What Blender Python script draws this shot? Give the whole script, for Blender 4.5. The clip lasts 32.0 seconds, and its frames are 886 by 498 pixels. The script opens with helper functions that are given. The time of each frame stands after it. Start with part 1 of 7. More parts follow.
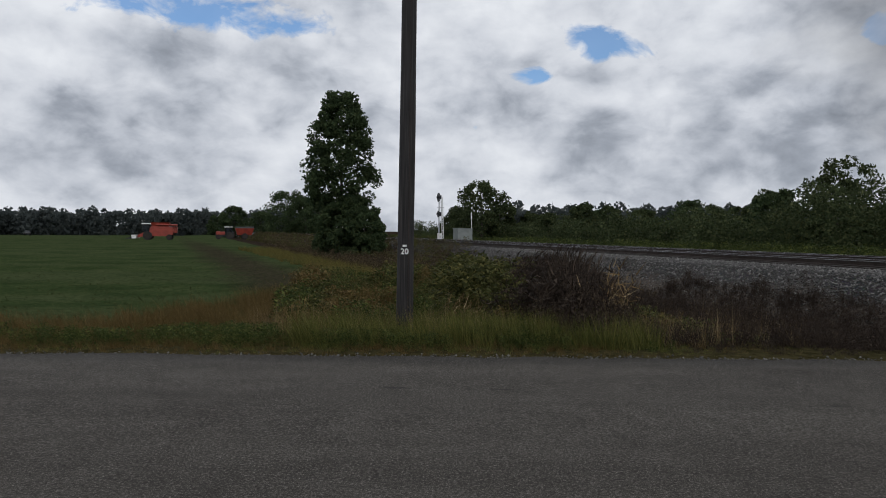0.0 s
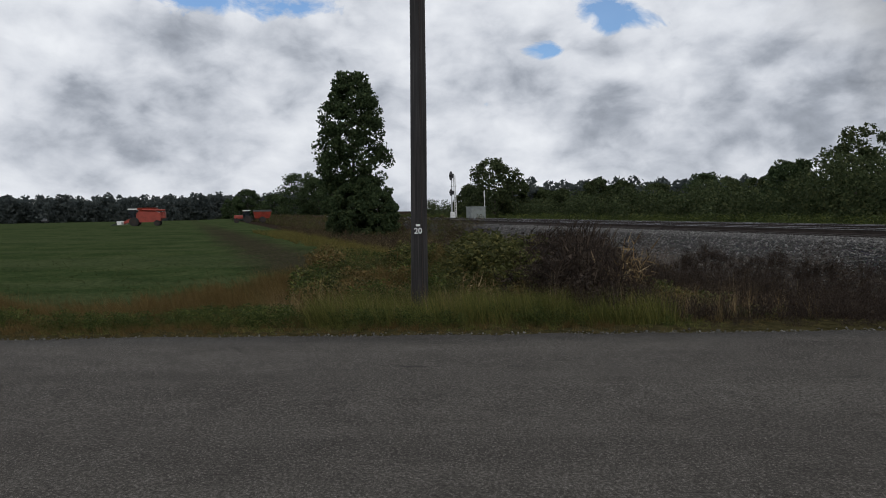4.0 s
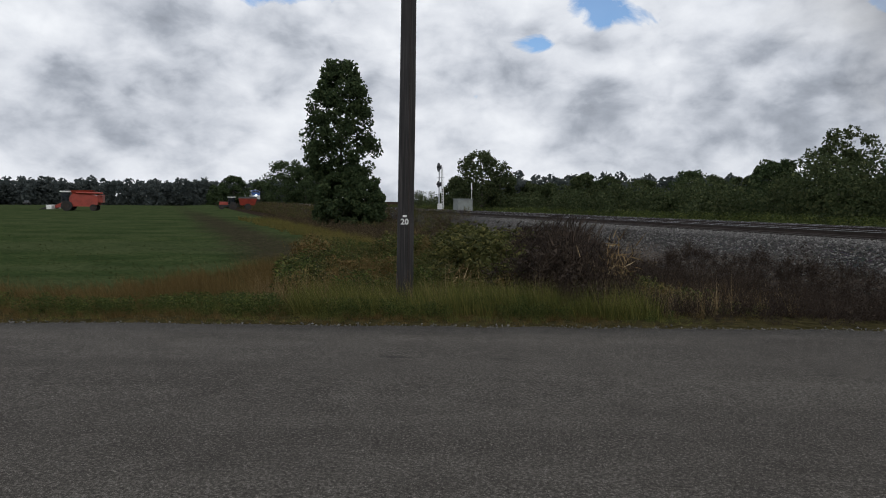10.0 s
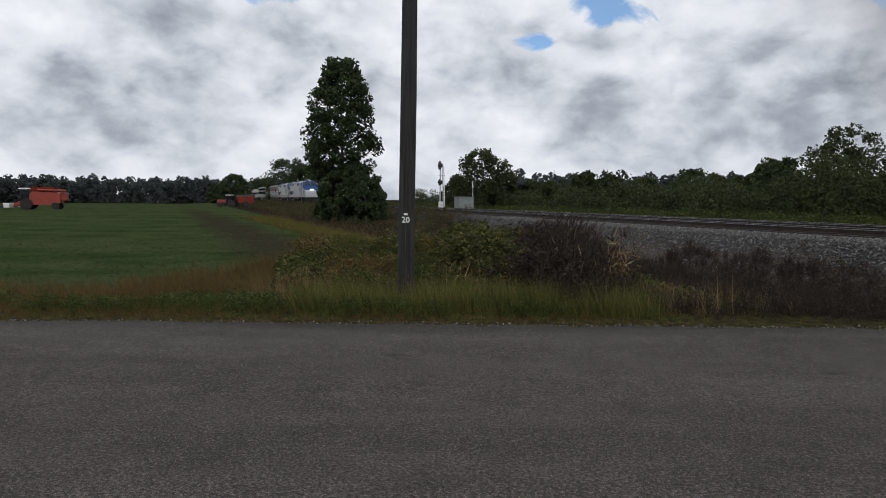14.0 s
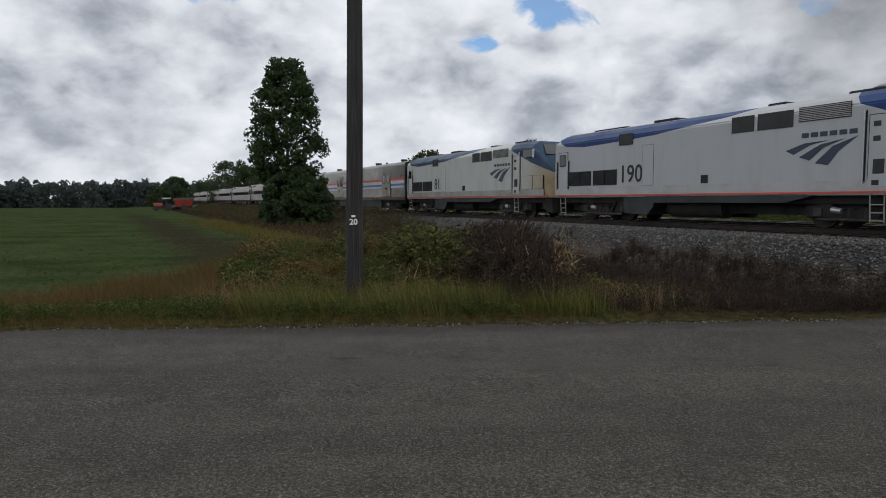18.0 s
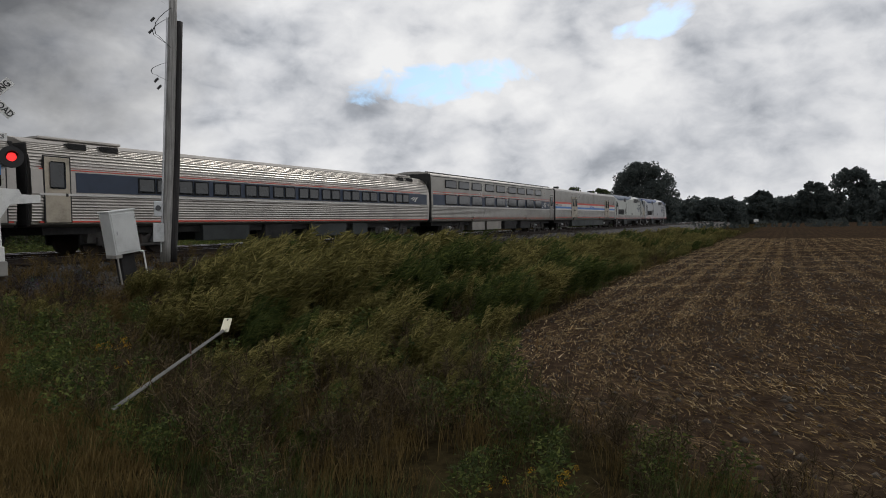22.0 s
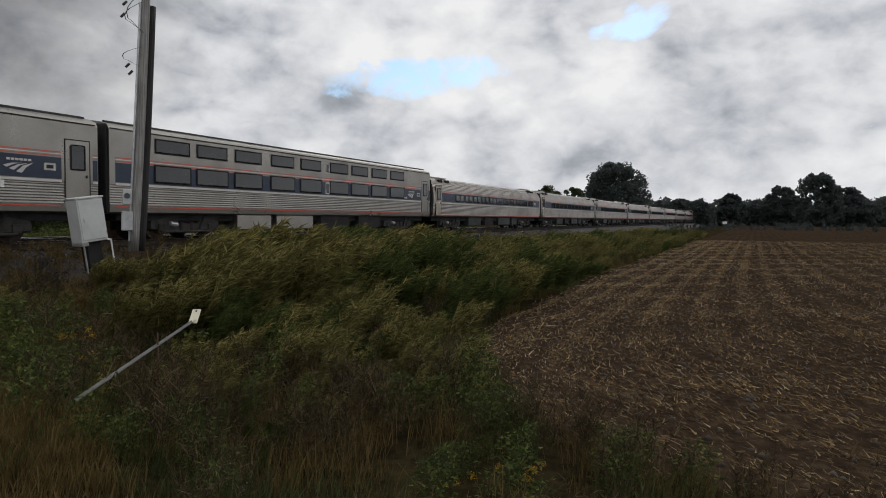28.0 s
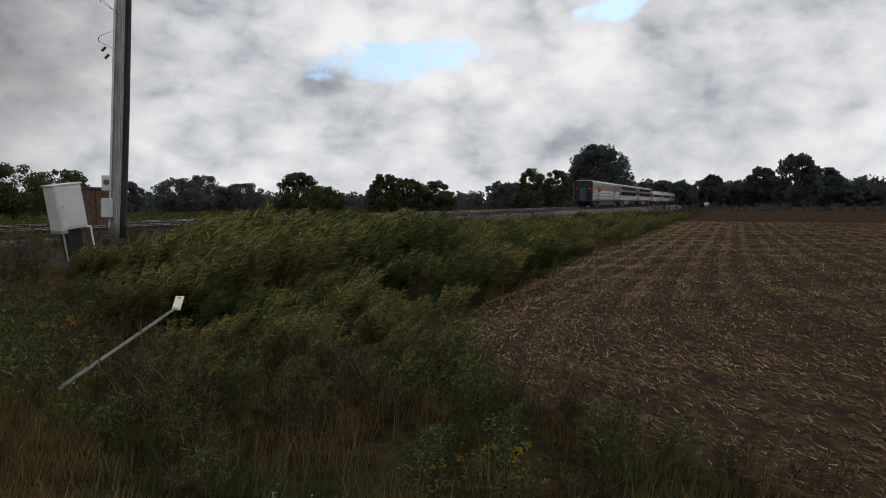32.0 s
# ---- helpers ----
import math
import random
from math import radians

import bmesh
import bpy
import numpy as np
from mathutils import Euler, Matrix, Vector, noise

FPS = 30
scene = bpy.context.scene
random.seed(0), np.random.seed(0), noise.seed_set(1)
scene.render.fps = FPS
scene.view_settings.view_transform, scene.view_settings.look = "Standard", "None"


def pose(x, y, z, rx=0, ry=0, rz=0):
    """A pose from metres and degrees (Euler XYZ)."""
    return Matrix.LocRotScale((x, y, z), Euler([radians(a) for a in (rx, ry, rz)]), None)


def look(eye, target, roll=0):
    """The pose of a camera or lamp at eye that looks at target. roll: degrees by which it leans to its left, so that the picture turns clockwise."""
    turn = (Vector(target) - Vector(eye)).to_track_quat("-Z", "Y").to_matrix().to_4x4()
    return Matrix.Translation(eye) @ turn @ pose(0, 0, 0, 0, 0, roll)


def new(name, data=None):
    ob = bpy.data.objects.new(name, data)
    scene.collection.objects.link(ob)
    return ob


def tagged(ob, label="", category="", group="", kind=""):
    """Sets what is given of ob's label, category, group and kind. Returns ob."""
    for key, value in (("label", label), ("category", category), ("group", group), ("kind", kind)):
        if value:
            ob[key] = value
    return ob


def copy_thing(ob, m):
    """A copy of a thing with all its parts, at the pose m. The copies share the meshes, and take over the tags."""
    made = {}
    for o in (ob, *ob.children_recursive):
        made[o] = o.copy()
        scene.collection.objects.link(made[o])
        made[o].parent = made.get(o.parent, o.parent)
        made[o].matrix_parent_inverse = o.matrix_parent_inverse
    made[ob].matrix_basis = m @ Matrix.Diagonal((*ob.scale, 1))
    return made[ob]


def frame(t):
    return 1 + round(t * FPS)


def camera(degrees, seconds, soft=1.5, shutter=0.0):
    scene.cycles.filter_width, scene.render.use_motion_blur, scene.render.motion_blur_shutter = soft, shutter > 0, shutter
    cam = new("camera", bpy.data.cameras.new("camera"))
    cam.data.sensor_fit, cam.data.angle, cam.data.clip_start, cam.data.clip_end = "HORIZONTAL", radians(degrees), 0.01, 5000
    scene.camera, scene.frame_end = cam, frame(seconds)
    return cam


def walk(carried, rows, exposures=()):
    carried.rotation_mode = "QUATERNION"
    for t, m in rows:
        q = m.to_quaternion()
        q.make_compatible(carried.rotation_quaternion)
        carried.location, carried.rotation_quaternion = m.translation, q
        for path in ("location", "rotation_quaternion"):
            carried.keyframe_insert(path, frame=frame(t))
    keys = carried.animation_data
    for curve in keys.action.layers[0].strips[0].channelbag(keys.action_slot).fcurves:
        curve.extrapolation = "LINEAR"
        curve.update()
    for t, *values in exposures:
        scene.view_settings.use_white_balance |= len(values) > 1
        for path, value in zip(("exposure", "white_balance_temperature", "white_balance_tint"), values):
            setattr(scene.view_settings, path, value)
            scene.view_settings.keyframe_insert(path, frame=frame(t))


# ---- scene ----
# ---- camera ----
EYE = 1.5                       # eye height over the road
RAIL = 0.61                     # top of rail
TRACK = 22.27                   # from the eye square to the near track's centre
HEAD = -69.32                   # heading of the trains, degrees
AX, AY = math.cos(radians(HEAD)), math.sin(radians(HEAD))
NX, NY = -AY, AX
cam = camera(67.0, 32.0, 1.0)
PATH = [
    (0.0, pose(0, 0, EYE, 88.49, -0.48, -0.03)),
    (0.5, pose(0, 0, EYE, 88.50, -0.10, -0.06)),
    (1.0, pose(0, 0, EYE, 88.21, -0.24, 0.18)),
    (1.5, pose(0, 0, EYE, 87.48, 0.66, 0.62)),
    (2.0, pose(0, 0, EYE, 86.96, 0.75, 0.92)),
    (2.5, pose(0, 0, EYE, 86.94, 0.96, 1.20)),
    (4.5, pose(0, 0, EYE, 86.31, 0.66, 0.93)),
    (5.0, pose(0, 0, EYE, 84.73, -0.06, 0.35)),
    (5.5, pose(0, 0, EYE, 84.98, -0.10, -0.00)),
    (6.0, pose(0, 0, EYE, 84.98, -0.19, 0.07)),
    (6.5, pose(0, 0, EYE, 85.13, -0.28, -0.03)),
    (7.0, pose(0, 0, EYE, 85.16, -0.29, -0.72)),
    (7.5, pose(0, 0, EYE, 85.64, -0.80, -1.64)),
    (8.0, pose(0, 0, EYE, 86.21, -0.72, -1.42)),
    (8.5, pose(0, 0, EYE, 86.26, -0.52, -0.99)),
    (9.0, pose(0, 0, EYE, 86.10, -0.53, -0.22)),
    (9.5, pose(0, 0, EYE, 85.99, -0.53, -0.01)),
    (10.0, pose(0, 0, EYE, 85.95, -0.55, -0.02)),
    (10.5, pose(0, 0, EYE, 85.97, -0.62, 0.02)),
    (11.0, pose(0, 0, EYE, 86.00, -0.56, 0.02)),
    (11.5, pose(0, 0, EYE, 85.93, -0.53, 0.02)),
    (12.0, pose(0, 0, EYE, 85.81, -0.56, 0.11)),
    (12.5, pose(0, 0, EYE, 85.84, -0.47, 0.06)),
    (13.0, pose(0, 0, EYE, 85.84, -0.74, 0.08)),
    (13.5, pose(0, 0, EYE, 85.73, -0.66, 0.06)),
    (14.0, pose(0, 0, EYE, 85.79, -0.55, 0.07)),
    (14.5, pose(0, 0, EYE, 85.92, -0.48, -0.02)),
    (16.5, pose(0, 0, EYE, 85.41, -0.23, -0.08)),
    (17.0, pose(0, 0, EYE, 85.68, -0.58, -0.26)),
    (17.5, pose(0, 0, EYE, 85.89, -0.54, -0.66)),
    (18.0, pose(0, 0, EYE, 85.93, -0.06, -4.37)),
    (18.3, pose(0, 0, EYE, 86.07, 0.83, -14.98)),
    (18.5, pose(0, 0, EYE, 86.29, 1.72, -27.57)),
    (18.6, pose(0, 0, EYE, 85.98, 2.68, -35.17)),
    (19.0, pose(0, 0, EYE, 86.08, 3.13, -53.18)),
    (19.2, pose(0, 0, EYE, 86.08, 2.87, -59.52)),
    (19.5, pose(0, 0, EYE, 86.91, 2.26, -65.70)),
    (20.0, pose(0, 0, EYE, 87.07, -0.28, -77.37)),
    (20.4, pose(0, 0, EYE, 86.87, -0.18, -98.62)),
    (20.5, pose(0, 0, EYE, 86.97, -0.24, -102.67)),
    (20.7, pose(0, 0, EYE, 87.84, 0.61, -109.71)),
    (21.0, pose(0, 0, EYE, 88.00, 0.86, -118.09)),
    (21.5, pose(0, 0, EYE, 87.87, 0.85, -128.10)),
    (22.0, pose(0, 0, EYE, 87.80, 0.97, -131.95)),
    (22.5, pose(0, 0, EYE, 87.26, 0.87, -133.79)),
    (23.0, pose(0, 0, EYE, 87.22, 0.81, -134.21)),
    (23.5, pose(0, 0, EYE, 87.23, 0.82, -134.15)),
    (24.0, pose(0, 0, EYE, 87.23, 0.82, -133.98)),
    (24.5, pose(0, 0, EYE, 87.35, 0.77, -133.93)),
    (25.0, pose(0, 0, EYE, 87.60, 0.61, -133.86)),
    (25.5, pose(0, 0, EYE, 87.56, 0.20, -133.74)),
    (27.5, pose(0, 0, EYE, 87.32, -0.38, -133.48)),
    (28.0, pose(0, 0, EYE, 87.39, -0.39, -134.18)),
    (28.5, pose(0, 0, EYE, 87.27, -0.46, -135.10)),
    (29.0, pose(0, 0, EYE, 87.01, -0.54, -135.87)),
    (29.5, pose(0, 0, EYE, 86.78, -0.30, -136.51)),
    (30.0, pose(0, 0, EYE, 86.45, 0.81, -135.95)),
    (30.5, pose(0, 0, EYE, 86.22, 0.62, -135.62)),
    (31.0, pose(0, 0, EYE, 86.22, 0.49, -135.55)),
    (31.5, pose(0, 0, EYE, 86.21, 0.61, -135.52)),
    (32.0, pose(0, 0, EYE, 86.00, 0.14, -135.56)),
]
walk(cam, PATH, [(0, -0.2, 6150, 10), (0.6, -0.24, 6150, 10), (2.5, -0.26, 6150, 10), (5, -0.05, 6200, 10), (17.6, -0.02, 6200, 10), (18.2, -0.05, 6250, 10), (18.8, 0.3, 6300, 10), (19.0, 0.55, 6350, 10), (19.4, 1.0, 6400, 10), (20.0, 1.42, 6450, 10), (20.4, 1.1, 6500, 10), (20.7, 0.4, 6520, 10), (21.0, -0.05, 6450, 10), (21.5, -0.12, 6450, 10), (22.2, -0.1, 6480, 10), (32, -0.1, 6480, 10)])


def on_track(s, p=0.0, z=0.0, turn=0.0):
    """A pose beside the near track: s along it, p beyond its centre, z over the rail."""
    q = TRACK + p
    return pose(NX * q + AX * s, NY * q + AY * s, RAIL + z, 0, 0, HEAD + turn)


def at_az(az, d):
    """Ground place at a bearing (degrees left of +y) and distance from the eye."""
    return -math.sin(radians(az)) * d, math.cos(radians(az)) * d


# ---- sky and sun ----
SUN_EL, SUN_AZ = 42.0, -150.0
world = bpy.data.worlds.new("sky")
scene.world = world
world.use_nodes = True
wn, wl = world.node_tree.nodes, world.node_tree.links
wn.clear()


def wnode(kind, **kw):
    n = wn.new(kind)
    for k, v in kw.items():
        n.inputs[k].default_value = v
    return n


def wmath(op, a, b=None, clamp=False):
    n = wn.new("ShaderNodeMath")
    n.operation, n.use_clamp = op, clamp
    for i, v in enumerate((a, b)):
        if v is None:
            continue
        if isinstance(v, (int, float)):
            n.inputs[i].default_value = v
        else:
            wl.new(v, n.inputs[i])
    return n.outputs[0]


def wramp(fac, stops):
    n = wn.new("ShaderNodeValToRGB")
    while len(n.color_ramp.elements) < len(stops):
        n.color_ramp.elements.new(0.5)
    for e, (p, c) in zip(n.color_ramp.elements, stops):
        e.position, e.color = p, (*c, 1)
    wl.new(fac, n.inputs[0])
    return n.outputs[0]


tc = wn.new("ShaderNodeTexCoord")
sep = wn.new("ShaderNodeSeparateXYZ")
wl.new(tc.outputs["Generated"], sep.inputs[0])


SEA = 4.1                      # which part of the cloud field hangs over the place


def dome(lift):
    """Direction with heights stretched, so that clouds lie wider than tall; lift looks a little higher."""
    m = wn.new("ShaderNodeVectorMath")
    m.operation = "MULTIPLY_ADD"
    wl.new(tc.outputs["Generated"], m.inputs[0])
    m.inputs[1].default_value = (1.0, 1.0, 1.6)
    m.inputs[2].default_value = (SEA, SEA * 0.7, lift)
    return m.outputs[0]


def wnoise(vec, scale, detail, rough, dist=0.0):
    n = wnode("ShaderNodeTexNoise", Scale=scale, Detail=detail, Roughness=rough, Distortion=dist)
    wl.new(vec, n.inputs["Vector"])
    return n.outputs["Fac"]


def thickness(vec):
    """Cloud thickness: broad masses with rounded heaps on them."""
    fold = wmath("ABSOLUTE", wmath("SUBTRACT", wnoise(vec, 8.0, 2.5, 0.5, 0.1), 0.5))
    heap = wmath("SUBTRACT", 0.085, fold)
    return wmath("ADD", wmath("ADD", wmath("MULTIPLY", wnoise(vec, 3.6, 3, 0.5, 0.1), 0.60), wmath("MULTIPLY", wnoise(vec, 9.5, 5, 0.55, 0.2), 0.40)), wmath("MULTIPLY", heap, 0.45))


here, above = dome(0.0), dome(0.055)
thick, thick_up = thickness(here), thickness(above)
fine, wisp = wnoise(here, 9.0, 7, 0.55, 0.2), wnoise(here, 17.0, 6, 0.58, 0.4)


def toward(az, el, near, far):
    """1 towards a bearing and height in the sky, falling to 0 past it."""
    n = wn.new("ShaderNodeVectorMath")
    n.operation = "DOT_PRODUCT"
    wl.new(tc.outputs["Generated"], n.inputs[0])
    n.inputs[1].default_value = (-math.sin(radians(az)) * math.cos(radians(el)), math.cos(radians(az)) * math.cos(radians(el)), math.sin(radians(el)))
    low, high = math.cos(radians(far)), math.cos(radians(near))
    return wmath("DIVIDE", wmath("SUBTRACT", n.outputs["Value"], low), high - low, True)


def oval(az, el, wide, tall, tilt):
    """Falls from 1 at a spot of the sky to 0 on a tilted oval round it (half-axes in degrees)."""
    a, e = radians(az), radians(el)
    fore = Vector((-math.sin(a) * math.cos(e), math.cos(a) * math.cos(e), math.sin(e)))
    right = Vector((math.cos(a), math.sin(a), 0.0))
    up = right.cross(fore)
    c, k = math.cos(radians(tilt)), math.sin(radians(tilt))
    total = None
    for axis, half in ((right * c + up * k, wide), (up * c - right * k, tall)):
        n = wn.new("ShaderNodeVectorMath")
        n.operation = "DOT_PRODUCT"
        wl.new(tc.outputs["Generated"], n.inputs[0])
        n.inputs[1].default_value = axis / math.sin(radians(half))
        q = wmath("MULTIPLY", n.outputs["Value"], n.outputs["Value"])
        total = q if total is None else wmath("ADD", total, q)
    return wmath("MULTIPLY", wmath("SUBTRACT", 1.0, total, True), toward(az, el, 20, 40))


# thin places in the cloud deck where blue shows: bearing, height, half-axes, tilt
gap = None
for spot in (oval(-132.0, 11.9, 9.5, 2.3, 6), oval(-149.5, 15.6, 4.0, 1.8, 15), oval(19.5, 16.9, 12.0, 2.2, 0), oval(-13.0, 15.3, 5.5, 2.0, -14), oval(-7.2, 12.9, 2.6, 1.0, 0), oval(-33.5, 14.6, 2.2, 1.4, 30)):
    gap = spot if gap is None else wmath("MAXIMUM", gap, spot)
cover = wmath("ADD", wmath("SUBTRACT", 1.26, wmath("MULTIPLY", gap, 1.45)), wmath("MULTIPLY", wmath("SUBTRACT", wisp, 0.5), 3.0))
mask = wramp(cover, [(0.02, (0.08, 0.08, 0.08)), (0.60, (1, 1, 1))])
relief = wmath("MULTIPLY", wmath("SUBTRACT", thick, thick_up), 1.9)
shade = wmath("ADD", wmath("ADD", 0.755, relief), wmath("MULTIPLY", wmath("SUBTRACT", 0.50, thick), 1.55))
shade = wmath("ADD", shade, wmath("ADD", wmath("MULTIPLY", wmath("SUBTRACT", fine, 0.5), 0.30), wmath("MULTIPLY", wmath("SUBTRACT", wisp, 0.5), 0.45)))
# grey-bellied heaps (-) and sunlit tops (+) that stand out of the deck
for b_az, b_el, b_w, b_k in ((-25.0, 8.8, 6.0, -0.24), (-30.0, 7.6, 5.0, -0.20), (-20.5, 9.2, 3.2, -0.18), (-12.0, 7.4, 5.0, -0.14), (-6.5, 9.5, 3.0, -0.12), (26.0, 11.0, 7.0, -0.13), (14.0, 12.5, 4.0, -0.13), (31.0, 8.0, 5.0, -0.10), (18.0, 8.2, 3.5, -0.10),
                              (-124.5, 9.5, 4.2, -0.12), (-127.5, 8.4, 4.2, -0.10), (-118.0, 12.0, 6.0, -0.20), (-146.0, 5.2, 5.0, -0.20), (-155.0, 5.0, 6.0, -0.24), (-164.0, 5.4, 6.0, -0.22), (-148.0, 11.0, 3.6, 0.12), (-140.5, 9.8, 3.4, 0.06), (0.0, 3.0, 9.0, 0.06), (22.0, 3.6, 8.0, 0.06)):
    shade = wmath("ADD", shade, wmath("MULTIPLY", wmath("MULTIPLY", toward(b_az, b_el, 0.3, b_w), b_k), wmath("MULTIPLY", wmath("SUBTRACT", wmath("ADD", thick, fine), 0.62), 2.6, True)))
tone = wramp(shade, [(0.22, (0.30, 0.32, 0.355)), (0.40, (0.45, 0.475, 0.52)), (0.56, (0.67, 0.69, 0.73)), (0.72, (0.86, 0.87, 0.895)), (0.98, (1.06, 1.06, 1.06))])
# a heavy bank of cloud stands over the north-east
nearest = None
for b_az in (-58, -84):
    bank = wn.new("ShaderNodeVectorMath")
    bank.operation = "DOT_PRODUCT"
    wl.new(tc.outputs["Generated"], bank.inputs[0])
    bank.inputs[1].default_value = (-math.sin(radians(b_az)) * 0.927, math.cos(radians(b_az)) * 0.927, 0.375)
    nearest = bank.outputs["Value"] if nearest is None else wmath("MAXIMUM", nearest, bank.outputs["Value"])
heavy = wramp(wmath("ADD", nearest, wmath("MULTIPLY", wmath("SUBTRACT", fine, 0.5), 0.10)), [(0.85, (1, 1, 1)), (0.965, (0.20, 0.205, 0.213))])
dim = wn.new("ShaderNodeMix")
dim.data_type, dim.blend_type = "RGBA", "MULTIPLY"
dim.inputs[0].default_value = 1.0
wl.new(tone, dim.inputs[6])
wl.new(heavy, dim.inputs[7])
tone = dim.outputs[2]
mask = wmath("MAXIMUM", mask, wramp(nearest, [(0.86, (0, 0, 0)), (0.93, (1, 1, 1))]))
sky = wn.new("ShaderNodeTexSky")
sky.sky_type, sky.sun_disc = "NISHITA", False
sky.sun_elevation, sky.sun_rotation = radians(SUN_EL), radians(-SUN_AZ)
blue, cloud = wnode("ShaderNodeBackground", Strength=0.12), wnode("ShaderNodeBackground", Strength=0.88)
deep = wn.new("ShaderNodeMix")
deep.data_type, deep.blend_type = "RGBA", "MULTIPLY"
deep.inputs[0].default_value = 1.0
wl.new(sky.outputs[0], deep.inputs[6])
deep.inputs[7].default_value = (0.82, 1.0, 1.15, 1)
wl.new(deep.outputs[2], blue.inputs[0])
wl.new(tone, cloud.inputs[0])
mix = wn.new("ShaderNodeMixShader")
wl.new(mask, mix.inputs[0])
wl.new(blue.outputs[0], mix.inputs[1])
wl.new(cloud.outputs[0], mix.inputs[2])
wl.new(mix.outputs[0], wn.new("ShaderNodeOutputWorld").inputs[0])

sun = new("sun", bpy.data.lights.new("sun", "SUN"))
sun.data.energy, sun.data.angle, sun.data.color = 0.9, radians(14), (1.0, 0.95, 0.88)
sx, sy = at_az(SUN_AZ, math.cos(radians(SUN_EL)))
sun.matrix_world = look((sx * 50, sy * 50, math.sin(radians(SUN_EL)) * 50), (0, 0, 0))


# ---- materials ----
class Mat:
    """A small node builder round one Principled shader."""

    def __init__(self, name, rough=0.8, metal=0.0, spec=0.5):
        self.m = bpy.data.materials.new(name)
        self.m.use_nodes = True
        self.n, self.l = self.m.node_tree.nodes, self.m.node_tree.links
        self.b = self.n["Principled BSDF"]
        self.b.inputs["Roughness"].default_value = rough
        self.b.inputs["Metallic"].default_value = metal
        self.b.inputs["Specular IOR Level"].default_value = spec
        self.tc = self.n.new("ShaderNodeTexCoord")

    def put(self, sock, v):
        if isinstance(v, bpy.types.NodeSocket):
            self.l.new(v, sock)
        elif isinstance(v, tuple) and len(v) == 3 and sock.type == "RGBA":
            sock.default_value = (*v, 1)
        else:
            sock.default_value = v

    def noise(self, scale, detail=4, rough=0.55, vec=None, stretch=None, space="Object"):
        n = self.n.new("ShaderNodeTexNoise")
        n.inputs["Scale"].default_value, n.inputs["Detail"].default_value, n.inputs["Roughness"].default_value = scale, detail, rough
        v = vec or self.tc.outputs[space]
        if stretch:
            k = self.n.new("ShaderNodeVectorMath")
            k.operation = "MULTIPLY"
            self.l.new(v, k.inputs[0])
            k.inputs[1].default_value = stretch
            v = k.outputs[0]
        self.l.new(v, n.inputs["Vector"])
        return n.outputs["Fac"]

    def ramp(self, fac, stops, interp="LINEAR"):
        n = self.n.new("ShaderNodeValToRGB")
        n.color_ramp.interpolation = interp
        while len(n.color_ramp.elements) < len(stops):
            n.color_ramp.elements.new(0.5)
        for e, (p, c) in zip(n.color_ramp.elements, stops):
            e.position, e.color = p, ((c, c, c, 1) if isinstance(c, (int, float)) else (*c, 1))
        self.put(n.inputs[0], fac)
        return n.outputs[0]

    def math(self, op, a, b=0.0, clamp=False):
        n = self.n.new("ShaderNodeMath")
        n.operation, n.use_clamp = op, clamp
        self.put(n.inputs[0], a)
        self.put(n.inputs[1], b)
        return n.outputs[0]

    def mix(self, fac, a, b, mode="MIX"):
        n = self.n.new("ShaderNodeMix")
        n.data_type, n.blend_type = "RGBA", mode
        self.put(n.inputs[0], fac)
        self.put(n.inputs[6], a)
        self.put(n.inputs[7], b)
        return n.outputs[2]

    def xyz(self, space="Object"):
        n = self.n.new("ShaderNodeSeparateXYZ")
        self.l.new(self.tc.outputs[space], n.inputs[0])
        return n.outputs

    def island(self):
        return self.n.new("ShaderNodeNewGeometry").outputs["Random Per Island"]

    def random(self):
        return self.n.new("ShaderNodeObjectInfo").outputs["Random"]

    def color(self, v):
        self.put(self.b.inputs["Base Color"], v)
        return self

    def rough(self, v):
        self.put(self.b.inputs["Roughness"], v)
        return self

    def bump(self, h, dist=0.01, strength=1.0):
        n = self.n.new("ShaderNodeBump")
        n.inputs["Distance"].default_value, n.inputs["Strength"].default_value = dist, strength
        self.put(n.inputs["Height"], h)
        self.l.new(n.outputs[0], self.b.inputs["Normal"])
        return self


def plain(name, rgb, rough=0.6, metal=0.0, vary=0.25, scale=3.0, grain=60.0, bump=0.002):
    """Paint, metal or the like with stains and fine grain."""
    m = Mat(name, rough, metal)
    dark = tuple(c * (1 - vary) for c in rgb)
    lite = tuple(min(1, c * (1 + vary * 0.6)) for c in rgb)
    n = m.math("ADD", m.math("MULTIPLY", m.noise(scale, 5, 0.6), 0.7), m.math("MULTIPLY", m.noise(grain, 2), 0.3))
    m.color(m.ramp(n, [(0.35, dark), (0.5, rgb), (0.65, lite)]))
    m.rough(m.ramp(n, [(0.3, min(1, rough + 0.12)), (0.7, max(0.05, rough - 0.1))]))
    if bump:
        m.bump(m.noise(grain, 3), bump, 0.5)
    return m.m


